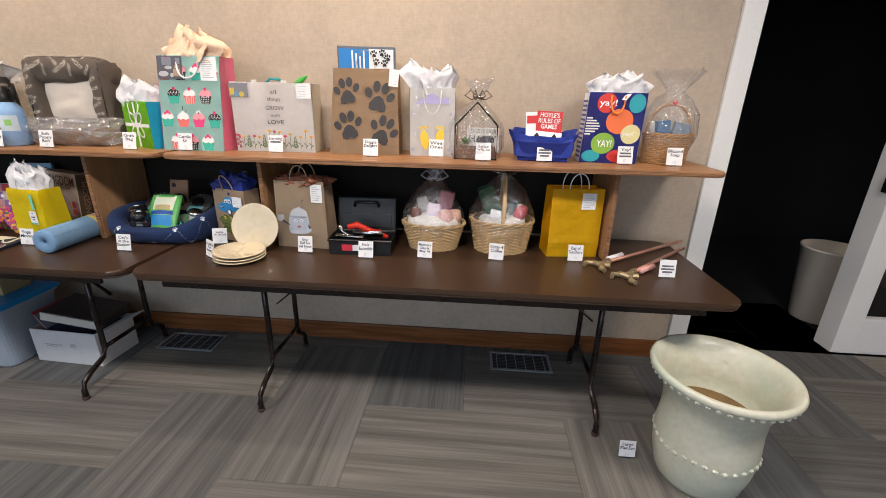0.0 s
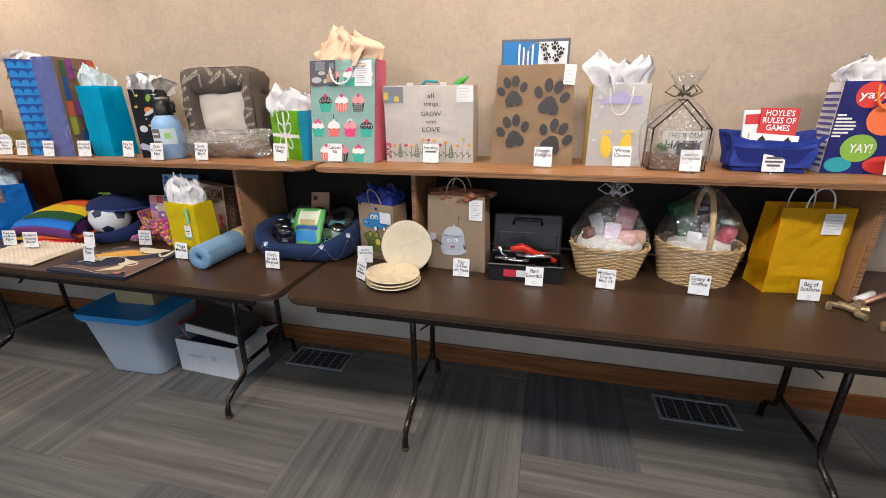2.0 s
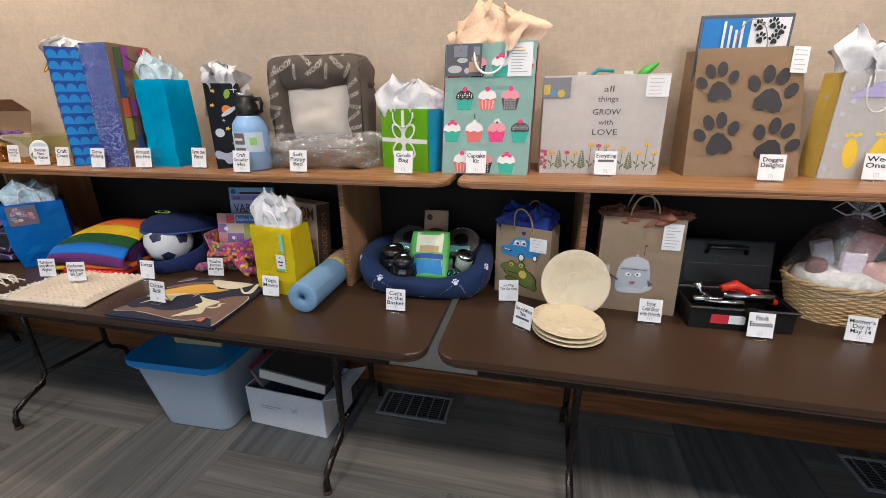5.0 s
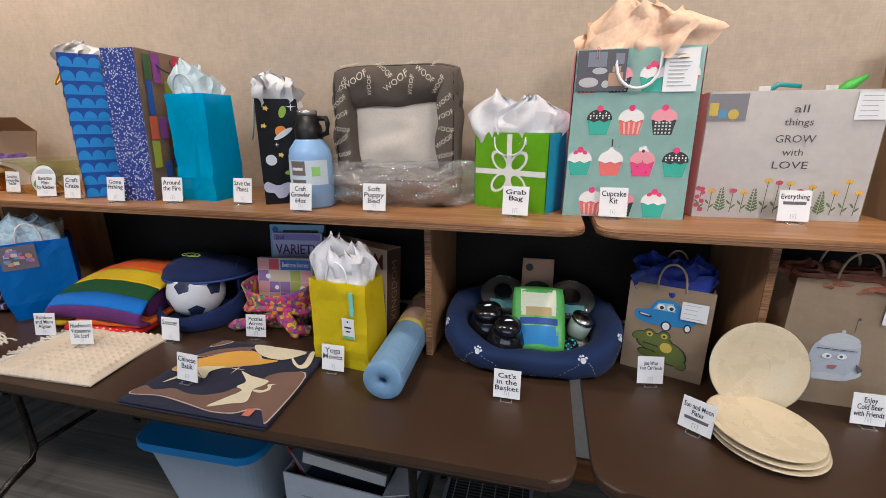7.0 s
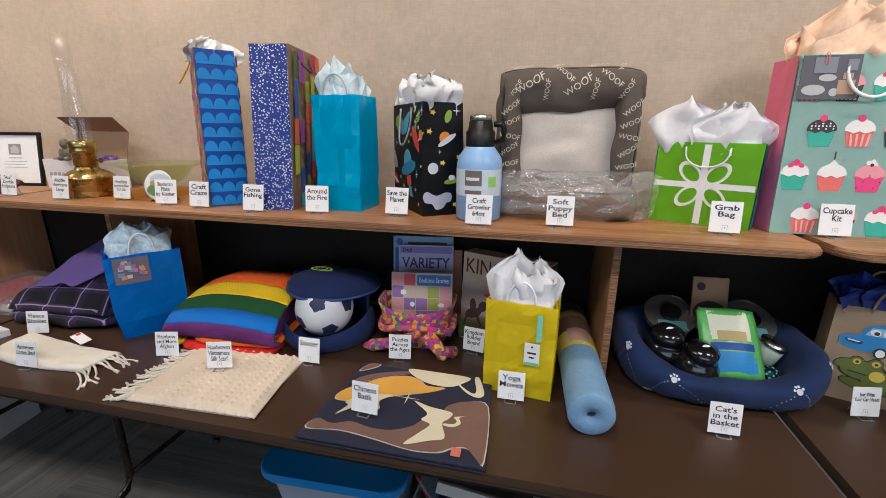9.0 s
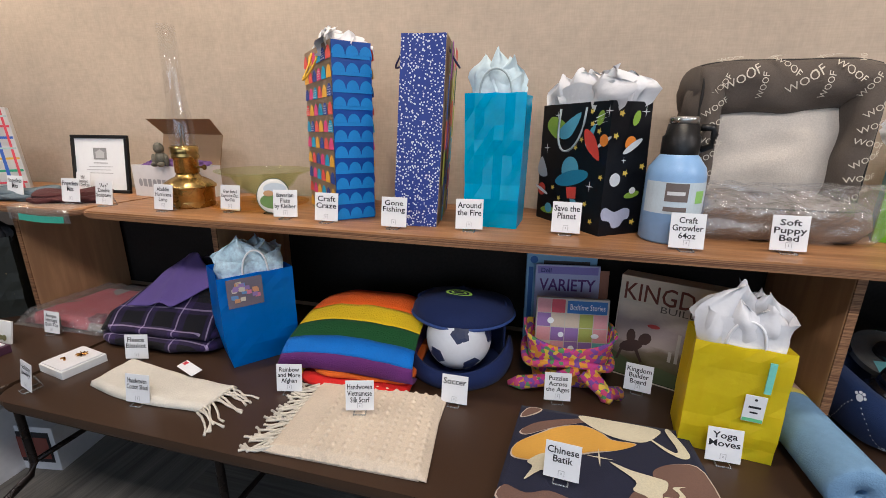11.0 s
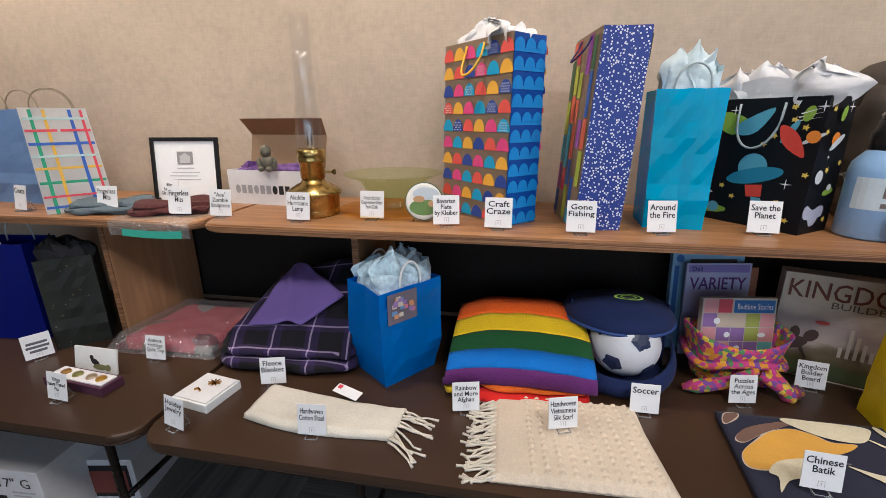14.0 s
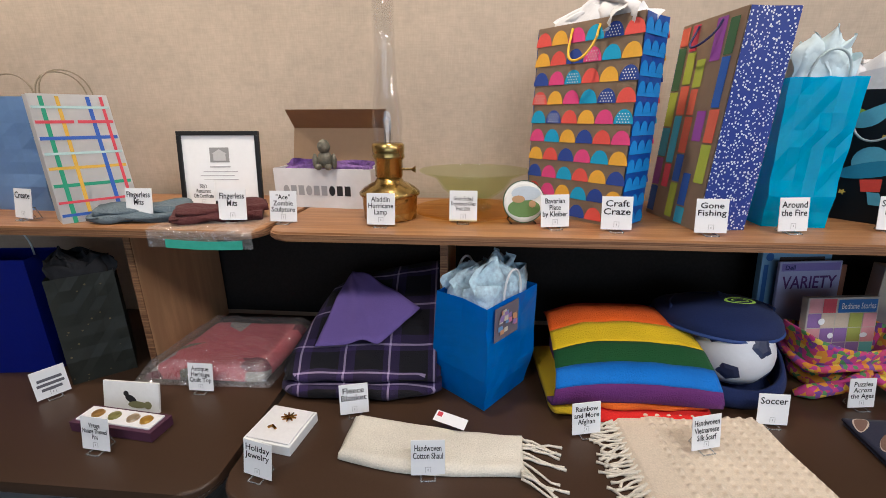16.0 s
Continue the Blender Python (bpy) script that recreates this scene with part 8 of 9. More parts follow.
decal(bb, loop_ring(0, 0, 0.038, 0.016, 0, 0.8) + loop_ring(0, 0, 0.022, 0.008, 0, 0.75), print_ink("lime_logo", (0.35, 0.60, 0.10)), lambda u, v: (u + 0.005, -0.035 + v * 0.9, 0.176 + 0.075 * math.sqrt(max(0.0, 1 - ((u + 0.005) / 0.155) ** 2 - ((v * 0.9 - 0.055) / 0.165) ** 2))), "woven_mark")

# rainbow afghan
af = thing("afghan", "folded rainbow-striped knitted afghan", "blanket", pose(-2.99, 1.775, TABLE_Z, 0, 0, 3))
prof = [(0.02, 0.035), (-0.012, 0.05), (-0.016, 0.075), (-0.004, 0.105), (0.025, 0.138), (0.075, 0.168), (0.14, 0.19), (0.21, 0.203), (0.27, 0.20), (0.30, 0.18)]


def afghan_at(u, s):
    k = s * (len(prof) - 1)
    i = min(len(prof) - 2, int(k))
    f = k - i
    y, z = prof[i][0] + (prof[i + 1][0] - prof[i][0]) * f, prof[i][1] + (prof[i + 1][1] - prof[i][1]) * f
    x = (u - 0.5) * (0.40 - 0.05 * s)
    z *= 1 - 0.13 * abs(2 * u - 1) ** 3 - 0.10 * max(0, 0.5 - u)
    return x + 0.012 * s, y + 0.012 * math.sin(u * 5) * 0.5, z + 0.004 * noise.noise(Vector((u * 6, s * 6, 1)))


for s0, s1, nm, c in ((0.0, 0.33, "afghan_purple", (0.10, 0.015, 0.13)), (0.33, 0.47, "afghan_blue", (0.002, 0.14, 0.52)), (0.47, 0.58, "afghan_green", (0.008, 0.09, 0.02)), (0.58, 0.70, "afghan_yellow", (0.88, 0.58, 0.002)), (0.70, 0.88, "afghan_orange", (0.85, 0.12, 0.002)), (0.88, 1.0, "afghan_red", (0.45, 0.01, 0.01))):
    part("stripe", grid(lambda u, v: afghan_at(u, s0 + (s1 - s0) * v), 30, 6, 0.012), cloth(nm, c, 0.8, 260), af, smooth=True)
for nm, x0, x1, z0, c in (("afghan_red2", -0.13, 0.185, 0.001, (0.62, 0.012, 0.008)), ("afghan_orange2", -0.10, 0.19, 0.024, (0.75, 0.13, 0.008)), ("afghan_yellow2", -0.195, -0.13, 0.004, (0.75, 0.50, 0.01))):
    part("under_fold", bolster(x1 - x0, 0.15, 0.0135, x0), cloth(nm, c, 0.8, 260), af, "folded edge", True).location = ((x0 + x1) / 2, 0.135 - (0.02 if "red" in nm else 0), z0 + 0.0135)
part("filling", box((0.33, 0.22, 0.10), (0.01, 0.15, 0.085), 0.03), cloth("afghan_purple", (0.10, 0.015, 0.13), 0.8, 260), af)

warp(af, lambda p: (p.x, p.y, p.z * 0.88))


# woven scarf and shawl
def fringe(parent, pts, material, rnd, length, direction):
    for p in pts:
        q = [Vector(p)]
        d_ = Vector(direction).normalized()
        for k in range(4):
            d_ = (d_ + Vector((rnd.uniform(-0.35, 0.35), rnd.uniform(-0.45, 0.45), 0))).normalized()
            q.append(q[-1] + d_ * length / 4 * rnd.uniform(0.7, 1.15))
        for k, v in enumerate(q):
            v.z = max(0.0035, p[2] * (1 - k / 3))
        part("tassel", tube(q, [0.0032, 0.003, 0.0028, 0.0026, 0.0036], 5), material, parent, smooth=True)


M_SCARF = cloth("cream_silk_weave", (0.62, 0.53, 0.42), 0.5, 350)
M_SHAWL = cloth("cream_cotton", (0.68, 0.64, 0.55), 0.6, 420)
scf = thing("woven_scarf", "folded cream textured silk scarf with a tasselled end", "scarf", pose(-2.885, 1.65, TABLE_Z, 0, 0, 2))


def scarf_at(u, v):
    x = -0.165 + (0.372 - 0.025 * v) * u
    y = -0.152 + 0.278 * v
    rib = max(0, math.sin(u * 2 * math.pi * 13)) * (0.5 + 0.5 * math.copysign(1, math.sin(v * 2 * math.pi * 15)))
    edge = min(1, 12 * min(u, 1 - u, v, 1 - v) + 0.35)
    return x, y, (0.019 + 0.0055 * rib * (u > 0.2) + 0.003 * noise.noise(Vector((u * 3, v * 3, 2)))) * edge


part("woven_cloth", grid(scarf_at, 130, 120, 0.004), M_SCARF, scf, smooth=True)
part("lower_fold", grid(lambda u, v: (-0.16 + 0.35 * u, -0.149 + 0.267 * v, 0.0068), 12, 10, 0.006), M_SCARF, scf, "lower folded layer")
fringe(scf, [(-0.158 + 0.008 * (k % 3), -0.148 + 0.00505 * k, 0.014) for k in range(55)], M_SHAWL, random.Random(3), 0.075, (-1, -0.2, 0))
shl = thing("cotton_shawl", "folded cream handwoven cotton shawl with a knotted fringe", "shawl", pose(-3.46, 1.632, TABLE_Z, 0, 0, -3))


def shawl_at(u, v):
    x = -0.19 + 0.385 * u
    y = -0.062 + 0.125 * v - 0.012 * math.sin(u * 3.2) + 0.012 * (v - 0.5) * math.sin(u * 5)
    edge = min(1, 9 * min(u + 0.05, v, 1 - v) + 0.2)
    return x, y, (0.026 - 0.008 * u + 0.005 * noise.noise(Vector((u * 5, v * 3, 6)))) * edge


part("folded_cloth", grid(shawl_at, 50, 20, 0.008), M_SHAWL, shl, smooth=True)
fringe(shl, [(0.19, -0.068 + 0.0088 * k, 0.014) for k in range(14)], M_SHAWL, random.Random(9), 0.10, (1, -0.15, 0))
part("paper_tag", box((0.075, 0.03, 0.001), (0, 0, 0)), M_CARD, shl, "white paper tag with red stamp").matrix_basis = pose(0.035, 0.055, 0.034, 8, 5, -14)
part("red_stamp", box((0.012, 0.012, 0.001), (0, 0, 0)), print_ink("stamp_red", (0.6, 0.06, 0.08)), shl).matrix_basis = pose(0.01, 0.066, 0.0385, 8, 5, -14)

# fleece blanket
M_PLAIDF = cloth("purple_black_plaid_fleece", (0.03, 0.02, 0.045), 0.6, 350)
_n, _l, _b = nodes_of(M_PLAIDF)
_tc, _sp = _n.new("ShaderNodeTexCoord"), _n.new("ShaderNodeSeparateXYZ")
_l.new(_tc.outputs["Object"], _sp.inputs[0])
_prev = None
for _ax, _w in ((0, 0.115), (1, 0.105)):
    _d, _f, _cr = _n.new("ShaderNodeMath"), _n.new("ShaderNodeMath"), _n.new("ShaderNodeValToRGB")
    _d.operation, _d.inputs[1].default_value = "DIVIDE", _w
    _f.operation = "FRACT"
    _l.new(_sp.outputs[_ax], _d.inputs[0])
    _l.new(_d.outputs[0], _f.inputs[0])
    _cr.color_ramp.interpolation = "CONSTANT"
    _e = _cr.color_ramp.elements
    _e[0].color, _e[1].color, _e[1].position = (0.004, 0.003, 0.006, 1), (0.03, 0.015, 0.075, 1), 0.5
    for _p, _c in ((0.61, (0.48, 0.38, 0.58, 1)), (0.66, (0.03, 0.015, 0.075, 1)), (0.86, (0.004, 0.003, 0.006, 1))):
        _q = _e.new(_p)
        _q.color = _c
    _l.new(_f.outputs[0], _cr.inputs[0])
    if _prev is None:
        _prev = _cr
    else:
        _mx = _n.new("ShaderNodeMix")
        _mx.data_type = "RGBA"
        _mx.inputs[0].default_value = 0.5
        _l.new(_prev.outputs[0], _mx.inputs[6])
        _l.new(_cr.outputs[0], _mx.inputs[7])
        _l.new(_mx.outputs[2], _b.inputs["Base Color"])
M_LILAC = cloth("lilac_fleece", (0.17, 0.11, 0.36), 0.6, 350)
fl = thing("fleece_blanket", "folded purple plaid fleece blanket with lilac underside", "blanket", pose(-3.66, 1.78, TABLE_Z, 0, 0, 4))
part("lower_fold", bolster(0.415, 0.165, 0.026, 1), M_PLAIDF, fl, "rolled lower fold", True).location = (0, 0.15, 0.027)
part("lower_fold", bolster(0.41, 0.155, 0.022, 4), M_PLAIDF, fl, "second fold", True).location = (0.0, 0.155, 0.066)


def fleece_at(u, v, e=0.0):
    x = -0.195 + 0.39 * u + 0.07 * v * (1 - u)
    y = 0.005 + 0.33 * v
    z = 0.088 + 0.235 * v ** 0.9 * (0.55 + 0.45 * u ** 0.5) - 0.03 * max(0, v - 0.85) / 0.15
    z -= 0.03 * max(0, 0.12 - v) / 0.12
    return x, y, z + 0.008 * noise.noise(Vector((u * 4, v * 4, 3))) + e


part("upper_layer", grid(lambda u, v: fleece_at(u, v), 30, 26, 0.02), M_PLAIDF, fl, "top layer sloping up at the back", True)
part("filling", box((0.3, 0.2, 0.12), (0.03, 0.2, 0.12), 0.03), M_PLAIDF, fl)
TA, TB, TC = Vector((0.17, 0.93)), Vector((0.17, 0.13)), Vector((0.86, 0.44))


def corner_at(s, t):
    p = TA * t + (1 - t) * (TB * (1 - s) + TC * s + Vector((0.05, -0.17)) * max(0, 1 - abs(s - 0.55) / 0.5))
    return fleece_at(p.x, p.y, 0.021 + 0.016 * math.exp(-((s - 0.42) / 0.10) ** 2) * (1 - t) + 0.004 * noise.noise(Vector((s * 5, t * 5, 1))))


part("turned_corner", grid(corner_at, 24, 18, 0.004), M_LILAC, fl, "lilac underside folded over in a triangle", True)
bs_ = bmesh.new()
for k in range(26):
    p, q = Vector(corner_at(k / 26, 0.0)), Vector(corner_at(k / 26, 0.06))
    add_tube(bs_, [p + Vector((0, 0, 0.003)), q + Vector((0, 0, 0.003))], 0.0012, 4)
tagged(part("blanket_stitch", bs_, mat("dark_yarn", (0.02, 0.015, 0.03), 0.9), fl), kind="stuff")

warp(fl, lambda p: (p.x, p.y, p.z * 0.9))


# quilt top in a clear bag
def patch_cloth(name, scale, colours, warp=0.0):
    """Cloth printed or pieced in irregular patches of several colours."""
    m = cloth(name, colours[0][1], 0.4, 300)
    n, l, b = nodes_of(m)
    v, tc, cr, sp = n.new("ShaderNodeTexVoronoi"), n.new("ShaderNodeTexCoord"), n.new("ShaderNodeValToRGB"), n.new("ShaderNodeSeparateColor")
    v.inputs["Scale"].default_value = scale
    l.new(tc.outputs["Object"], v.inputs["Vector"])
    l.new(v.outputs["Color"], sp.inputs[0])
    cr.color_ramp.interpolation = "CONSTANT"
    e = cr.color_ramp.elements
    e[0].color, e[1].color, e[1].position = (*colours[0][1], 1), (*colours[1][1], 1), colours[1][0]
    for p, c_ in colours[2:]:
        q = e.new(p)
        q.color = (*c_, 1)
    l.new(sp.outputs[0], cr.inputs[0])
    fine = n.new("ShaderNodeTexNoise")
    fine.inputs["Scale"].default_value = 150
    l.new(tc.outputs["Object"], fine.inputs["Vector"])
    mx = n.new("ShaderNodeMix")
    mx.data_type, mx.blend_type = "RGBA", "OVERLAY"
    mx.inputs[0].default_value = 0.5
    l.new(cr.outputs[0], mx.inputs[6])
    l.new(fine.outputs[0], mx.inputs[7])
    l.new(mx.outputs[2], b.inputs["Base Color"])
    return m


M_QUILT = patch_cloth("coral_quilt", 13, ((0, (0.56, 0.11, 0.13)), (0.42, (0.13, 0.14, 0.09)), (0.58, (0.56, 0.11, 0.13)), (0.74, (0.34, 0.31, 0.28)), (0.88, (0.18, 0.04, 0.06))))
qt = thing("quilt_top", "folded red patchwork quilt top in a clear plastic bag", "quilt", pose(-4.11, 1.965, TABLE_Z, 0, 0, 2))
part("folded_quilt", grid(lambda u, v: ((u - 0.5) * 0.34 + 0.03 * v, -0.15 + 0.30 * v, (0.038 + 0.006 * noise.noise(Vector((u * 3, v * 3, 4)))) * min(1, 9 * min(u, 1 - u, v, 1 - v) + 0.25)), 26, 24, 0.02), M_QUILT, qt, smooth=True)
o = part("clear_bag", grid(lambda u, v: ((u - 0.5) * 0.38 + 0.03 * v, -0.168 + 0.335 * v, 0.003 + (0.056 + 0.01 * noise.noise(Vector((u * 9, v * 7, 4)))) * min(1, 10 * min(u, 1 - u, v, 1 - v))), 44, 40), M_FILM, qt, "clear plastic bag", True)
o.visible_shadow = False

# jewellery boxes
hj = thing("jewelry_box", "small white box with a gold brooch on cotton", "jewelry box", pose(-3.805, 1.648, TABLE_Z, 0, 0, -9))
part("box_base", box((0.115, 0.115, 0.024), (0, 0, 0.012), 0.002), M_WHITE, hj)
part("cotton_pad", box((0.106, 0.106, 0.004), (0, 0, 0.026), 0.0015), M_TISSUE, hj, "white cotton pad")
_bm = bmesh.new()
for k in range(9):
    a = 2 * math.pi * k / 9
    add_tube(_bm, [(0.008, 0.02, 0.031), (0.008 + 0.018 * math.cos(a), 0.02 + 0.015 * math.sin(a), 0.032)], [0.003, 0.0015], 5)
part("brooch", _bm, mat("gold_brooch", (0.5, 0.25, 0.06), 0.25, metal=1.0), hj, "gold star-shaped brooch")
part("earring", tube([(-0.02, -0.02, 0.03), (-0.012, -0.014, 0.032), (0.0, -0.02, 0.03)], 0.003, 6), mat("gold_brooch", (0.5, 0.25, 0.06), 0.25, metal=1.0), hj, "small gold earring")
nb = thing("pin_box", "plum box of vintage pins with a bird picture lid", "jewelry box", pose(-4.185, 1.635, TABLE_Z, 0, 0, -5))
part("box_base", box((0.215, 0.062, 0.026), (0, 0, 0.013), 0.002), mat("plum_card", (0.075, 0.025, 0.05), 0.5), nb)
part("cotton_pad", box((0.195, 0.046, 0.005), (0, 0, 0.0275), 0.0015), M_TISSUE, nb, "cream pad")
for x, c in ((-0.06, (0.45, 0.25, 0.08)), (-0.015, (0.35, 0.33, 0.12)), (0.035, (0.5, 0.38, 0.25)), (0.07, (0.55, 0.3, 0.05))):
    part("pin", lathe([(0, 0), (0.014, 0), (0.012, 0.005), (0, 0.007)], 12), mat("pin_%d" % int(1000 * (x + 1)), c, 0.3, metal=0.6), nb, "small enamelled pin").location = (x, 0, 0.03)
ld = part("picture_lid", box((0.148, 0.006, 0.075), (0, 0, 0.037), 0.001), M_WHITE, nb, "white lid with a printed bird")
ld.matrix_basis = pose(-0.03, 0.055, 0.0, -12, 0, 4)
decal(ld, [circ(0.0, 0.032, 0.016, 12, 0.009, -25), circ(-0.012, 0.045, 0.007)], M_TEXT, front(-0.003), "printed_bird")
decal(ld, [circ(0.018, 0.018, 0.026, 12, 0.009), circ(0.045, 0.018, 0.01)], print_ink("olive_leaf", (0.2, 0.2, 0.1)), front(-0.003), "printed_leaves")

# ---- under the tables and on the floor ----
tote = thing("storage_tote", "grey plastic storage tote with a bright blue lid", "storage bin", pose(-2.62, 1.90, 0, 0, 0, 2))
_bm = bmesh.new()
prof_t = [(0.165, 0.13, 0.0), (0.172, 0.14, 0.01), (0.215, 0.185, 0.34), (0.225, 0.197, 0.343), (0.225, 0.197, 0.36)]
rings = []
for a, b, z in prof_t:
    r = 0.05
    ring = []
    for cx, cy, a0 in ((a - r, b - r, 0), (-a + r, b - r, 90), (-a + r, -b + r, 180), (a - r, -b + r, 270)):
        ring += [_bm.verts.new((cx + r * math.cos(radians(a0 + 18 * k)), cy + r * math.sin(radians(a0 + 18 * k)), z)) for k in range(6)]
    rings.append(ring)
for a, b in zip(rings, rings[1:]):
    for k in range(24):
        _bm.faces.new((a[k], a[(k + 1) % 24], b[(k + 1) % 24], b[k]))
_bm.faces.new(rings[0][::-1]), _bm.faces.new(rings[-1])
part("tote_body", _bm, mat("grey_polypropylene", (0.34, 0.40, 0.47), 0.4, var=0.06, vs=3), tote)
part("lid", rounded_slab(-0.24, 0.24, -0.212, 0.212, 0.361, 0.392, 0.06, 0.008), mat("blue_lid_plastic", (0.008, 0.24, 0.60), 0.35, var=0.05), tote, "bright blue snap lid")
ob_ = thing("small_carton", "small yellowed carton on the tote lid", "box", pose(-2.60, 1.93, 0.393, 0, 0, 3))
part("carton_body", box((0.24, 0.16, 0.11), (0, 0, 0.055), 0.003), paper("yellowed_carton", (0.36, 0.29, 0.14), 0.7), ob_)
wc = thing("white_carton", "open white carton full of books", "box", pose(-2.185, 1.965, 0, 0, 0, -3))
_bm = bmesh.new()
for size, at in (((0.40, 0.005, 0.20), (0, -0.12, 0.10)), ((0.40, 0.005, 0.20), (0, 0.12, 0.10)), ((0.005, 0.235, 0.20), (-0.1975, 0, 0.10)), ((0.005, 0.235, 0.20), (0.1975, 0, 0.10)), ((0.39, 0.235, 0.005), (0, 0, 0.0035))):
    add_box(_bm, size, at)
part("carton_body", _bm, paper("white_carton", (0.72, 0.71, 0.71), 0.6), wc)
decal(wc, [rect(0.03 + 0.006 * k, 0.10, 0.033 + 0.006 * k, 0.128) for k in range(6)] + [rect(-0.13, 0.11, -0.02, 0.116), rect(-0.12, 0.1, -0.05, 0.105)], M_GREYINK, front(-0.1225), "printed_mark")
part("open_flap", box((0.11, 0.235, 0.004), (0, 0, 0)), paper("white_carton", (0.72, 0.71, 0.71), 0.6), wc, "raised white flap").matrix_basis = pose(0.245, 0, 0.215, 0, -20, 0)
for lab, size, at, tr, c in (("thick book with a dark brown cover", (0.32, 0.23, 0.055), (0.03, 0.02, 0.255), (0, 10, 6), (0.05, 0.035, 0.03)), ("red and grey magazine standing in the carton", (0.008, 0.19, 0.26), (-0.13, 0, 0.17), (0, -28, 0), (0.32, 0.04, 0.05)), ("grey magazine standing in the carton", (0.008, 0.19, 0.25), (-0.11, 0, 0.165), (0, -34, 0), (0.2, 0.22, 0.25)), ("dark blue book in the carton", (0.3, 0.2, 0.05), (0.03, 0.0, 0.16), (0, 4, 0), (0.03, 0.04, 0.07))):
    b_ = thing("book", lab, "book", wc.matrix_world @ pose(*at, *tr), "books in the carton")
    part("cover", box(size, (0, 0, 0), 0.002), print_ink("cover_%d" % int(c[0] * 1000), c), b_)
    if size[2] < 0.1:
        part("page_block", box((size[0] - 0.008, size[1] + 0.002, size[2] - 0.01), (-0.002, -0.004, -0.001)), paper("book_pages", (0.6, 0.56, 0.5), 0.8), b_, "pale page block")
bx = thing("appliance_carton", "white carton printed with 17 inch lettering", "box", pose(-4.80, 1.75, 0, 0, 0, 4))
part("carton_body", box((0.44, 0.30, 0.31), (0, 0.07, 0.155), 0.003), paper("white_carton", (0.72, 0.71, 0.71), 0.6), bx)
words(bx, "17\" G", 0.12, 0.042, print_ink("mark_black", (0.05, 0.04, 0.04)), lambda u, v: (u + 0.12, -0.082, v + 0.26))
decal(bx, [rect(-0.02, 0.04, 0.07, 0.2)], M_TEXT, front(-0.08), "printed_picture")
decal(bx, [rect(0.1, 0.215, 0.19, 0.222), rect(0.1, 0.2, 0.17, 0.206)], M_GREYINK, front(-0.08), "small_print")
bx2 = thing("appliance_carton", "white carton with a dark red printed picture", "box", pose(-4.53, 1.93, 0, 0, 0, 10))
part("carton_body", box((0.2, 0.25, 0.215), (0, 0.05, 0.1075), 0.003), paper("white_carton", (0.72, 0.71, 0.71), 0.6), bx2)
decal(bx2, [rect(-0.08, 0.04, 0.08, 0.19)], M_TEXT, front(-0.075), "printed_picture")
decal(bx2, [rect(-0.07, 0.06, 0.07, 0.165)], print_ink("photo_rust", (0.22, 0.05, 0.035)), front(-0.075, 0.003), "printed_picture")

# planter
M_POT = mat("weathered_glaze", (0.60, 0.59, 0.47), 0.32, var=0.10, vs=7, gs=45, bump=0.35, bs=40)
_n, _l, _b = nodes_of(M_POT)
_tc = _n.new("ShaderNodeTexCoord")
for _s, _col, _lo, _hi in ((3.0, (0.46, 0.56, 0.46), 0.42, 0.66), (9.0, (0.40, 0.32, 0.20), 0.66, 0.84), (16.0, (0.66, 0.66, 0.56), 0.52, 0.72)):
    _t, _r, _x = _n.new("ShaderNodeTexNoise"), _n.new("ShaderNodeMapRange"), _n.new("ShaderNodeMix")
    _t.inputs["Scale"].default_value, _t.inputs["Detail"].default_value = _s, 6
    _l.new(_tc.outputs["Object"], _t.inputs["Vector"])
    _l.new(_t.outputs[0], _r.inputs[0])
    _r.inputs["From Min"].default_value, _r.inputs["From Max"].default_value, _r.inputs["To Max"].default_value = _lo, _hi, 0.75
    _x.data_type = "RGBA"
    _old = _b.inputs["Base Color"].links[0].from_socket
    _l.new(_r.outputs[0], _x.inputs[0])
    _l.new(_old, _x.inputs[6])
    _x.inputs[7].default_value = (*_col, 1)
    _l.new(_x.outputs[2], _b.inputs["Base Color"])
pot = thing("planter", "large weathered cream and green ceramic planter with a flared rim", "planter", pose(0.985, 1.42, 0.0))
part("pot_body", lathe([(0, 0.0), (0.150, 0.0), (0.160, 0.02), (0.178, 0.10), (0.186, 0.17), (0.184, 0.22), (0.178, 0.29), (0.180, 0.36), (0.198, 0.42), (0.232, 0.465), (0.248, 0.478), (0.254, 0.492), (0.248, 0.506), (0.236, 0.508), (0.212, 0.47), (0.188, 0.42), (0.170, 0.36), (0.165, 0.26), (0, 0.26)], 64), M_POT, pot, smooth=True)
part("soil", lathe([(0, 0.30), (0.168, 0.296)], 40), mat("dry_soil", (0.20, 0.125, 0.05), 0.9, var=0.3, vs=14, bump=0.8), pot, "dry brown residue inside")
bead = bpy.data.meshes.new("bead")
_bm = bmesh.new()
bmesh.ops.create_icosphere(_bm, subdivisions=1, radius=1.0)
_bm.to_mesh(bead)
_bm.free()
bead.materials.append(M_POT)
for r, z, n, s in ((0.186, 0.18, 34, 0.011), (0.243, 0.472, 48, 0.009)):
    for k in range(n):
        o = new("bead", bead)
        o.parent = pot
        a = 2 * math.pi * k / n
        o.matrix_basis = pose(r * math.cos(a), r * math.sin(a), z + 0.006 * math.sin(5 * a) * (n == 34), 0, 0, math.degrees(a)) @ Matrix.Diagonal((s * 0.7, s * 1.2, s, 1))

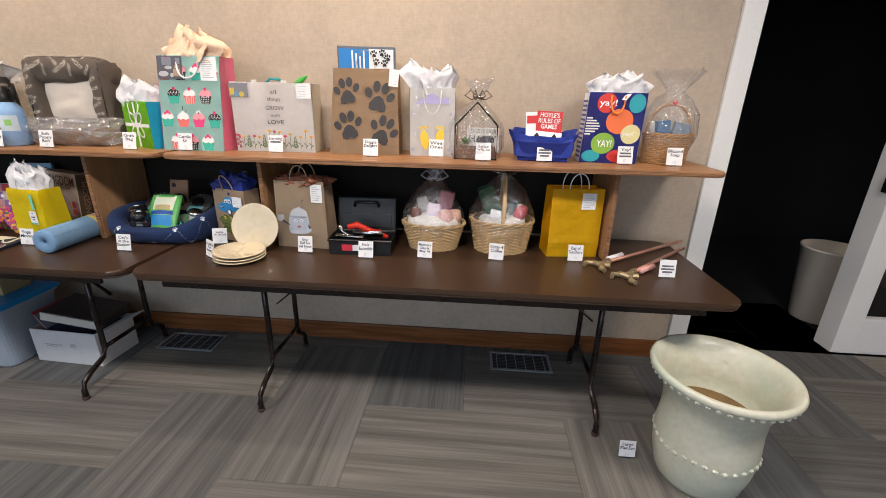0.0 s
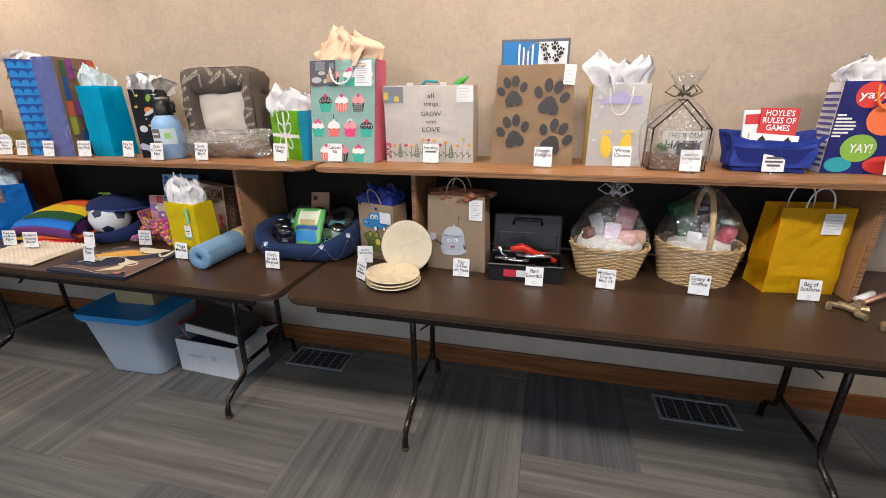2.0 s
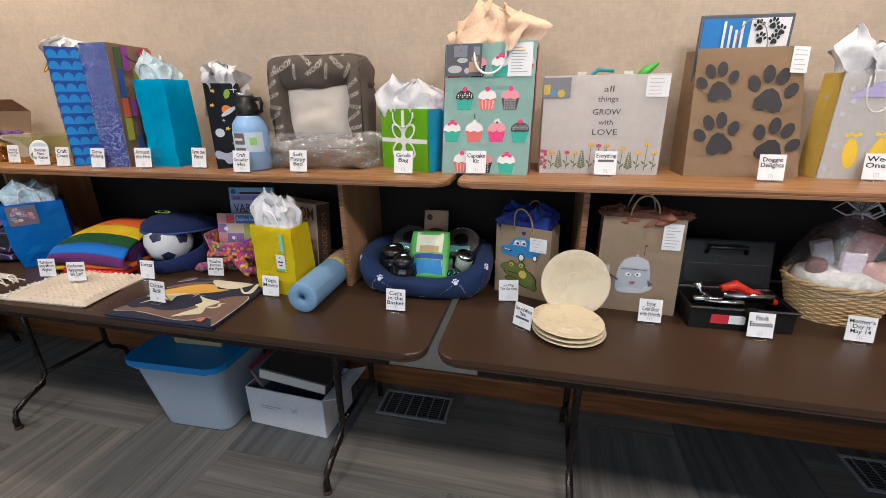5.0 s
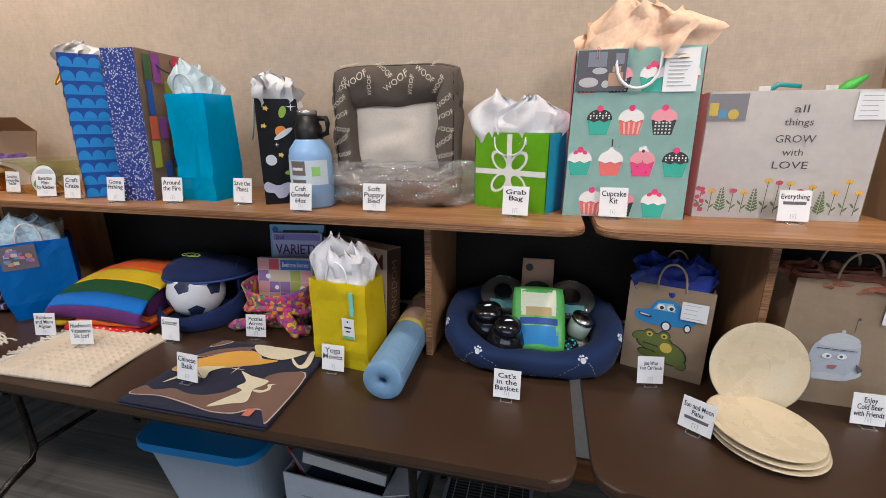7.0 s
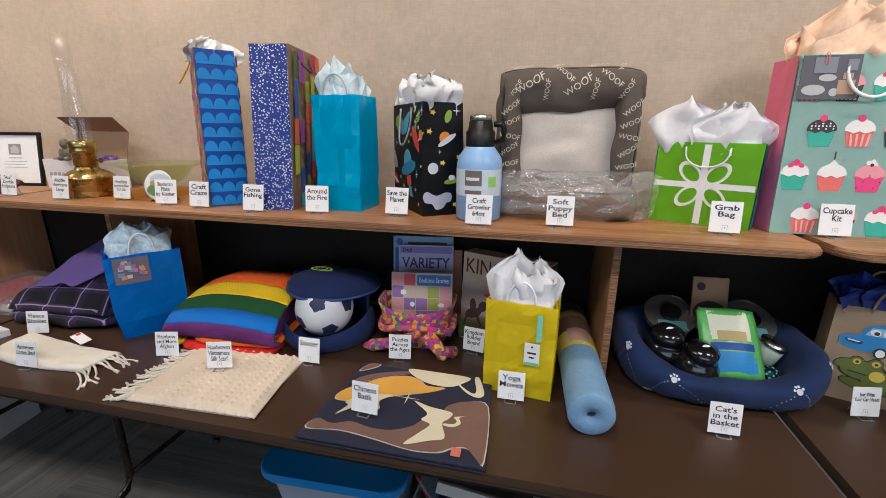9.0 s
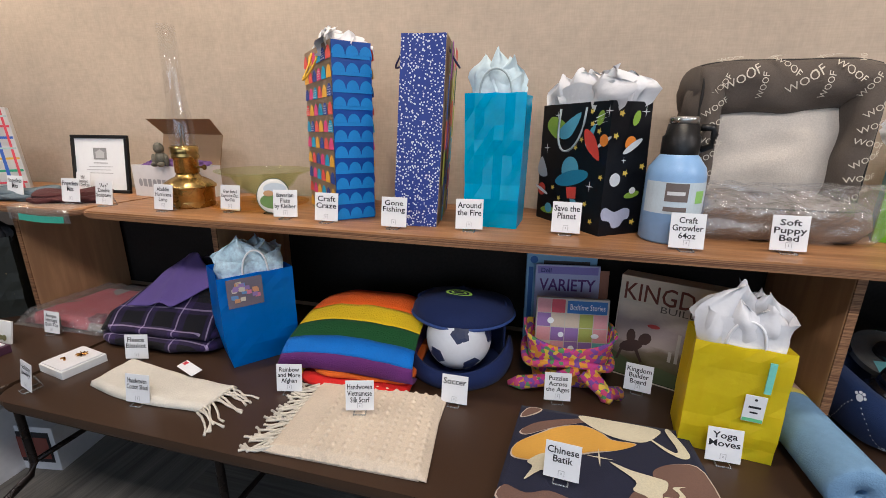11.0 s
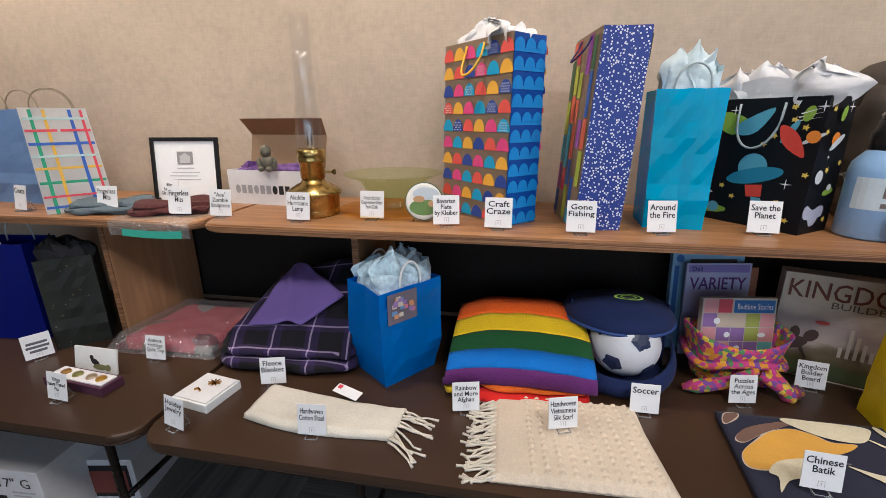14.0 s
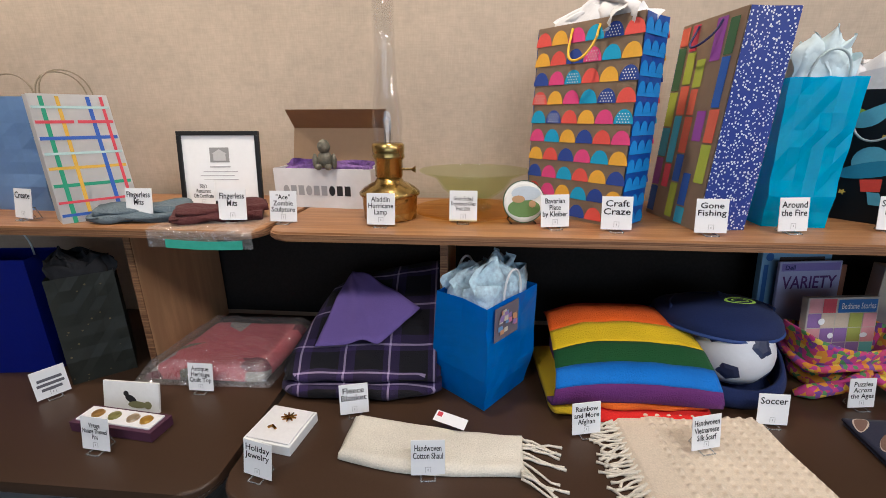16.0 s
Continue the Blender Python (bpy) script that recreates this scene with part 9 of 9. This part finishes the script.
# floor registers
for x, lab in ((0.33, "metal floor register with dark slats set in the carpet"), (-1.665, "metal floor register with dark slats beside the wall")):
    vt = thing("floor_vent", lab, "vent", pose(x, 2.12, 0.0), "floor registers")
    _bm = bmesh.new()
    for size, at in (((0.35, 0.014, 0.007), (0, -0.083, 0.0035)), ((0.35, 0.014, 0.007), (0, 0.083, 0.0035)), ((0.014, 0.152, 0.007), (-0.168, 0, 0.0035)), ((0.014, 0.152, 0.007), (0.168, 0, 0.0035))):
        add_box(_bm, size, at, 0.0015)
    mv = mat("grey_vent_metal", (0.30, 0.32, 0.34), 0.45, metal=0.3)
    part("frame", _bm, mv, vt)
    part("well", box((0.32, 0.152, 0.001), (0, 0, 0.0006)), M_TEXT, vt, "dark well")
    for k in range(6):
        part("slat", box((0.004, 0.15, 0.005), (-0.135 + 0.054 * k, 0, 0.0035)), mv, vt)
    for k in range(10):
        part("slat", box((0.32, 0.0035, 0.004), (0, -0.066 + 0.0147 * k, 0.0025)), mat("dark_vent_metal", (0.10, 0.105, 0.11), 0.4, metal=0.6), vt)

# glazed door leaf and the bin in the dark room
door = thing("door_1", "white glazed door leaf standing closed beside a dark opening", "door", pose(2.29, 2.44, 0), kind="structure")
for size, at in (((0.13, 0.14, 2.13), (0.065, 0.07, 1.066)), ((0.13, 0.05, 2.13), (0.90, 0.025, 1.066)), ((0.64, 0.05, 0.24), (0.45, 0.025, 0.121)), ((0.64, 0.05, 0.07), (0.45, 0.025, 0.64)), ((0.64, 0.05, 0.07), (0.45, 0.025, 1.06)), ((0.64, 0.05, 0.07), (0.45, 0.025, 1.48)), ((0.64, 0.05, 0.12), (0.45, 0.025, 2.07))):
    part("rail", box(size, at, 0.004), M_WHITE, door)
for z0, z1 in ((0.241, 0.605), (0.675, 1.025), (1.095, 1.445), (1.515, 2.01)):
    part("pane", box((0.64, 0.006, z1 - z0), (0.45, 0.025, (z0 + z1) / 2)), M_GLASS, door, "clear glass pane").visible_shadow = False
part("hinge", box((0.02, 0.03, 0.10), (-0.008, 0.03, 1.06), 0.003), M_IRON, door, "black hinge")
bn = thing("waste_bin", "tall cream plastic waste bin standing in the dark room", "waste bin", pose(2.53, 2.93, 0))
part("bin_body", lathe([(0, 0), (0.135, 0), (0.14, 0.01), (0.185, 0.52), (0.192, 0.525), (0.192, 0.54), (0.18, 0.54), (0.13, 0.02), (0, 0.02)], 36), mat("cream_bin_plastic", (0.62, 0.56, 0.47), 0.45, var=0.05), bn, smooth=True)


# ---- carpet planks, laid herringbone ----
floor = thing("floor", "grey striated carpet planks laid in herringbone", "floor", pose(0, 0, 0), kind="structure")
PW = 0.48
plank = bpy.data.meshes.new("carpet_plank")
_bm = bmesh.new()
add_box(_bm, (2 * PW - 0.0012, PW - 0.0012, 0.006), (0, 0, -0.003), 0.0012)
_bm.to_mesh(plank)
_bm.free()
plank.materials.append(M_CARPET)
for i in range(-14, 15):
    for j in range(-9, 10):
        ox, oy = -0.95 + PW * i + 2 * PW * j, 0.72 + PW * i - 2 * PW * j
        for cx, cy, rz in ((ox + PW, oy + PW / 2, 0), (ox + PW / 2, oy + 2 * PW, 90)):
            if X0 - 0.5 < cx < X1 + 0.5 and Y0 - 0.5 < cy < 2.9:
                if cy > 2.2 and not 1.2 < cx < 3.2 and cy - (PW if rz else PW / 2) > WALL_Y:
                    continue
                o = new("carpet_plank", plank)
                o.parent = floor
                o.matrix_basis = pose(cx, cy, 0, 0, 0, rz)
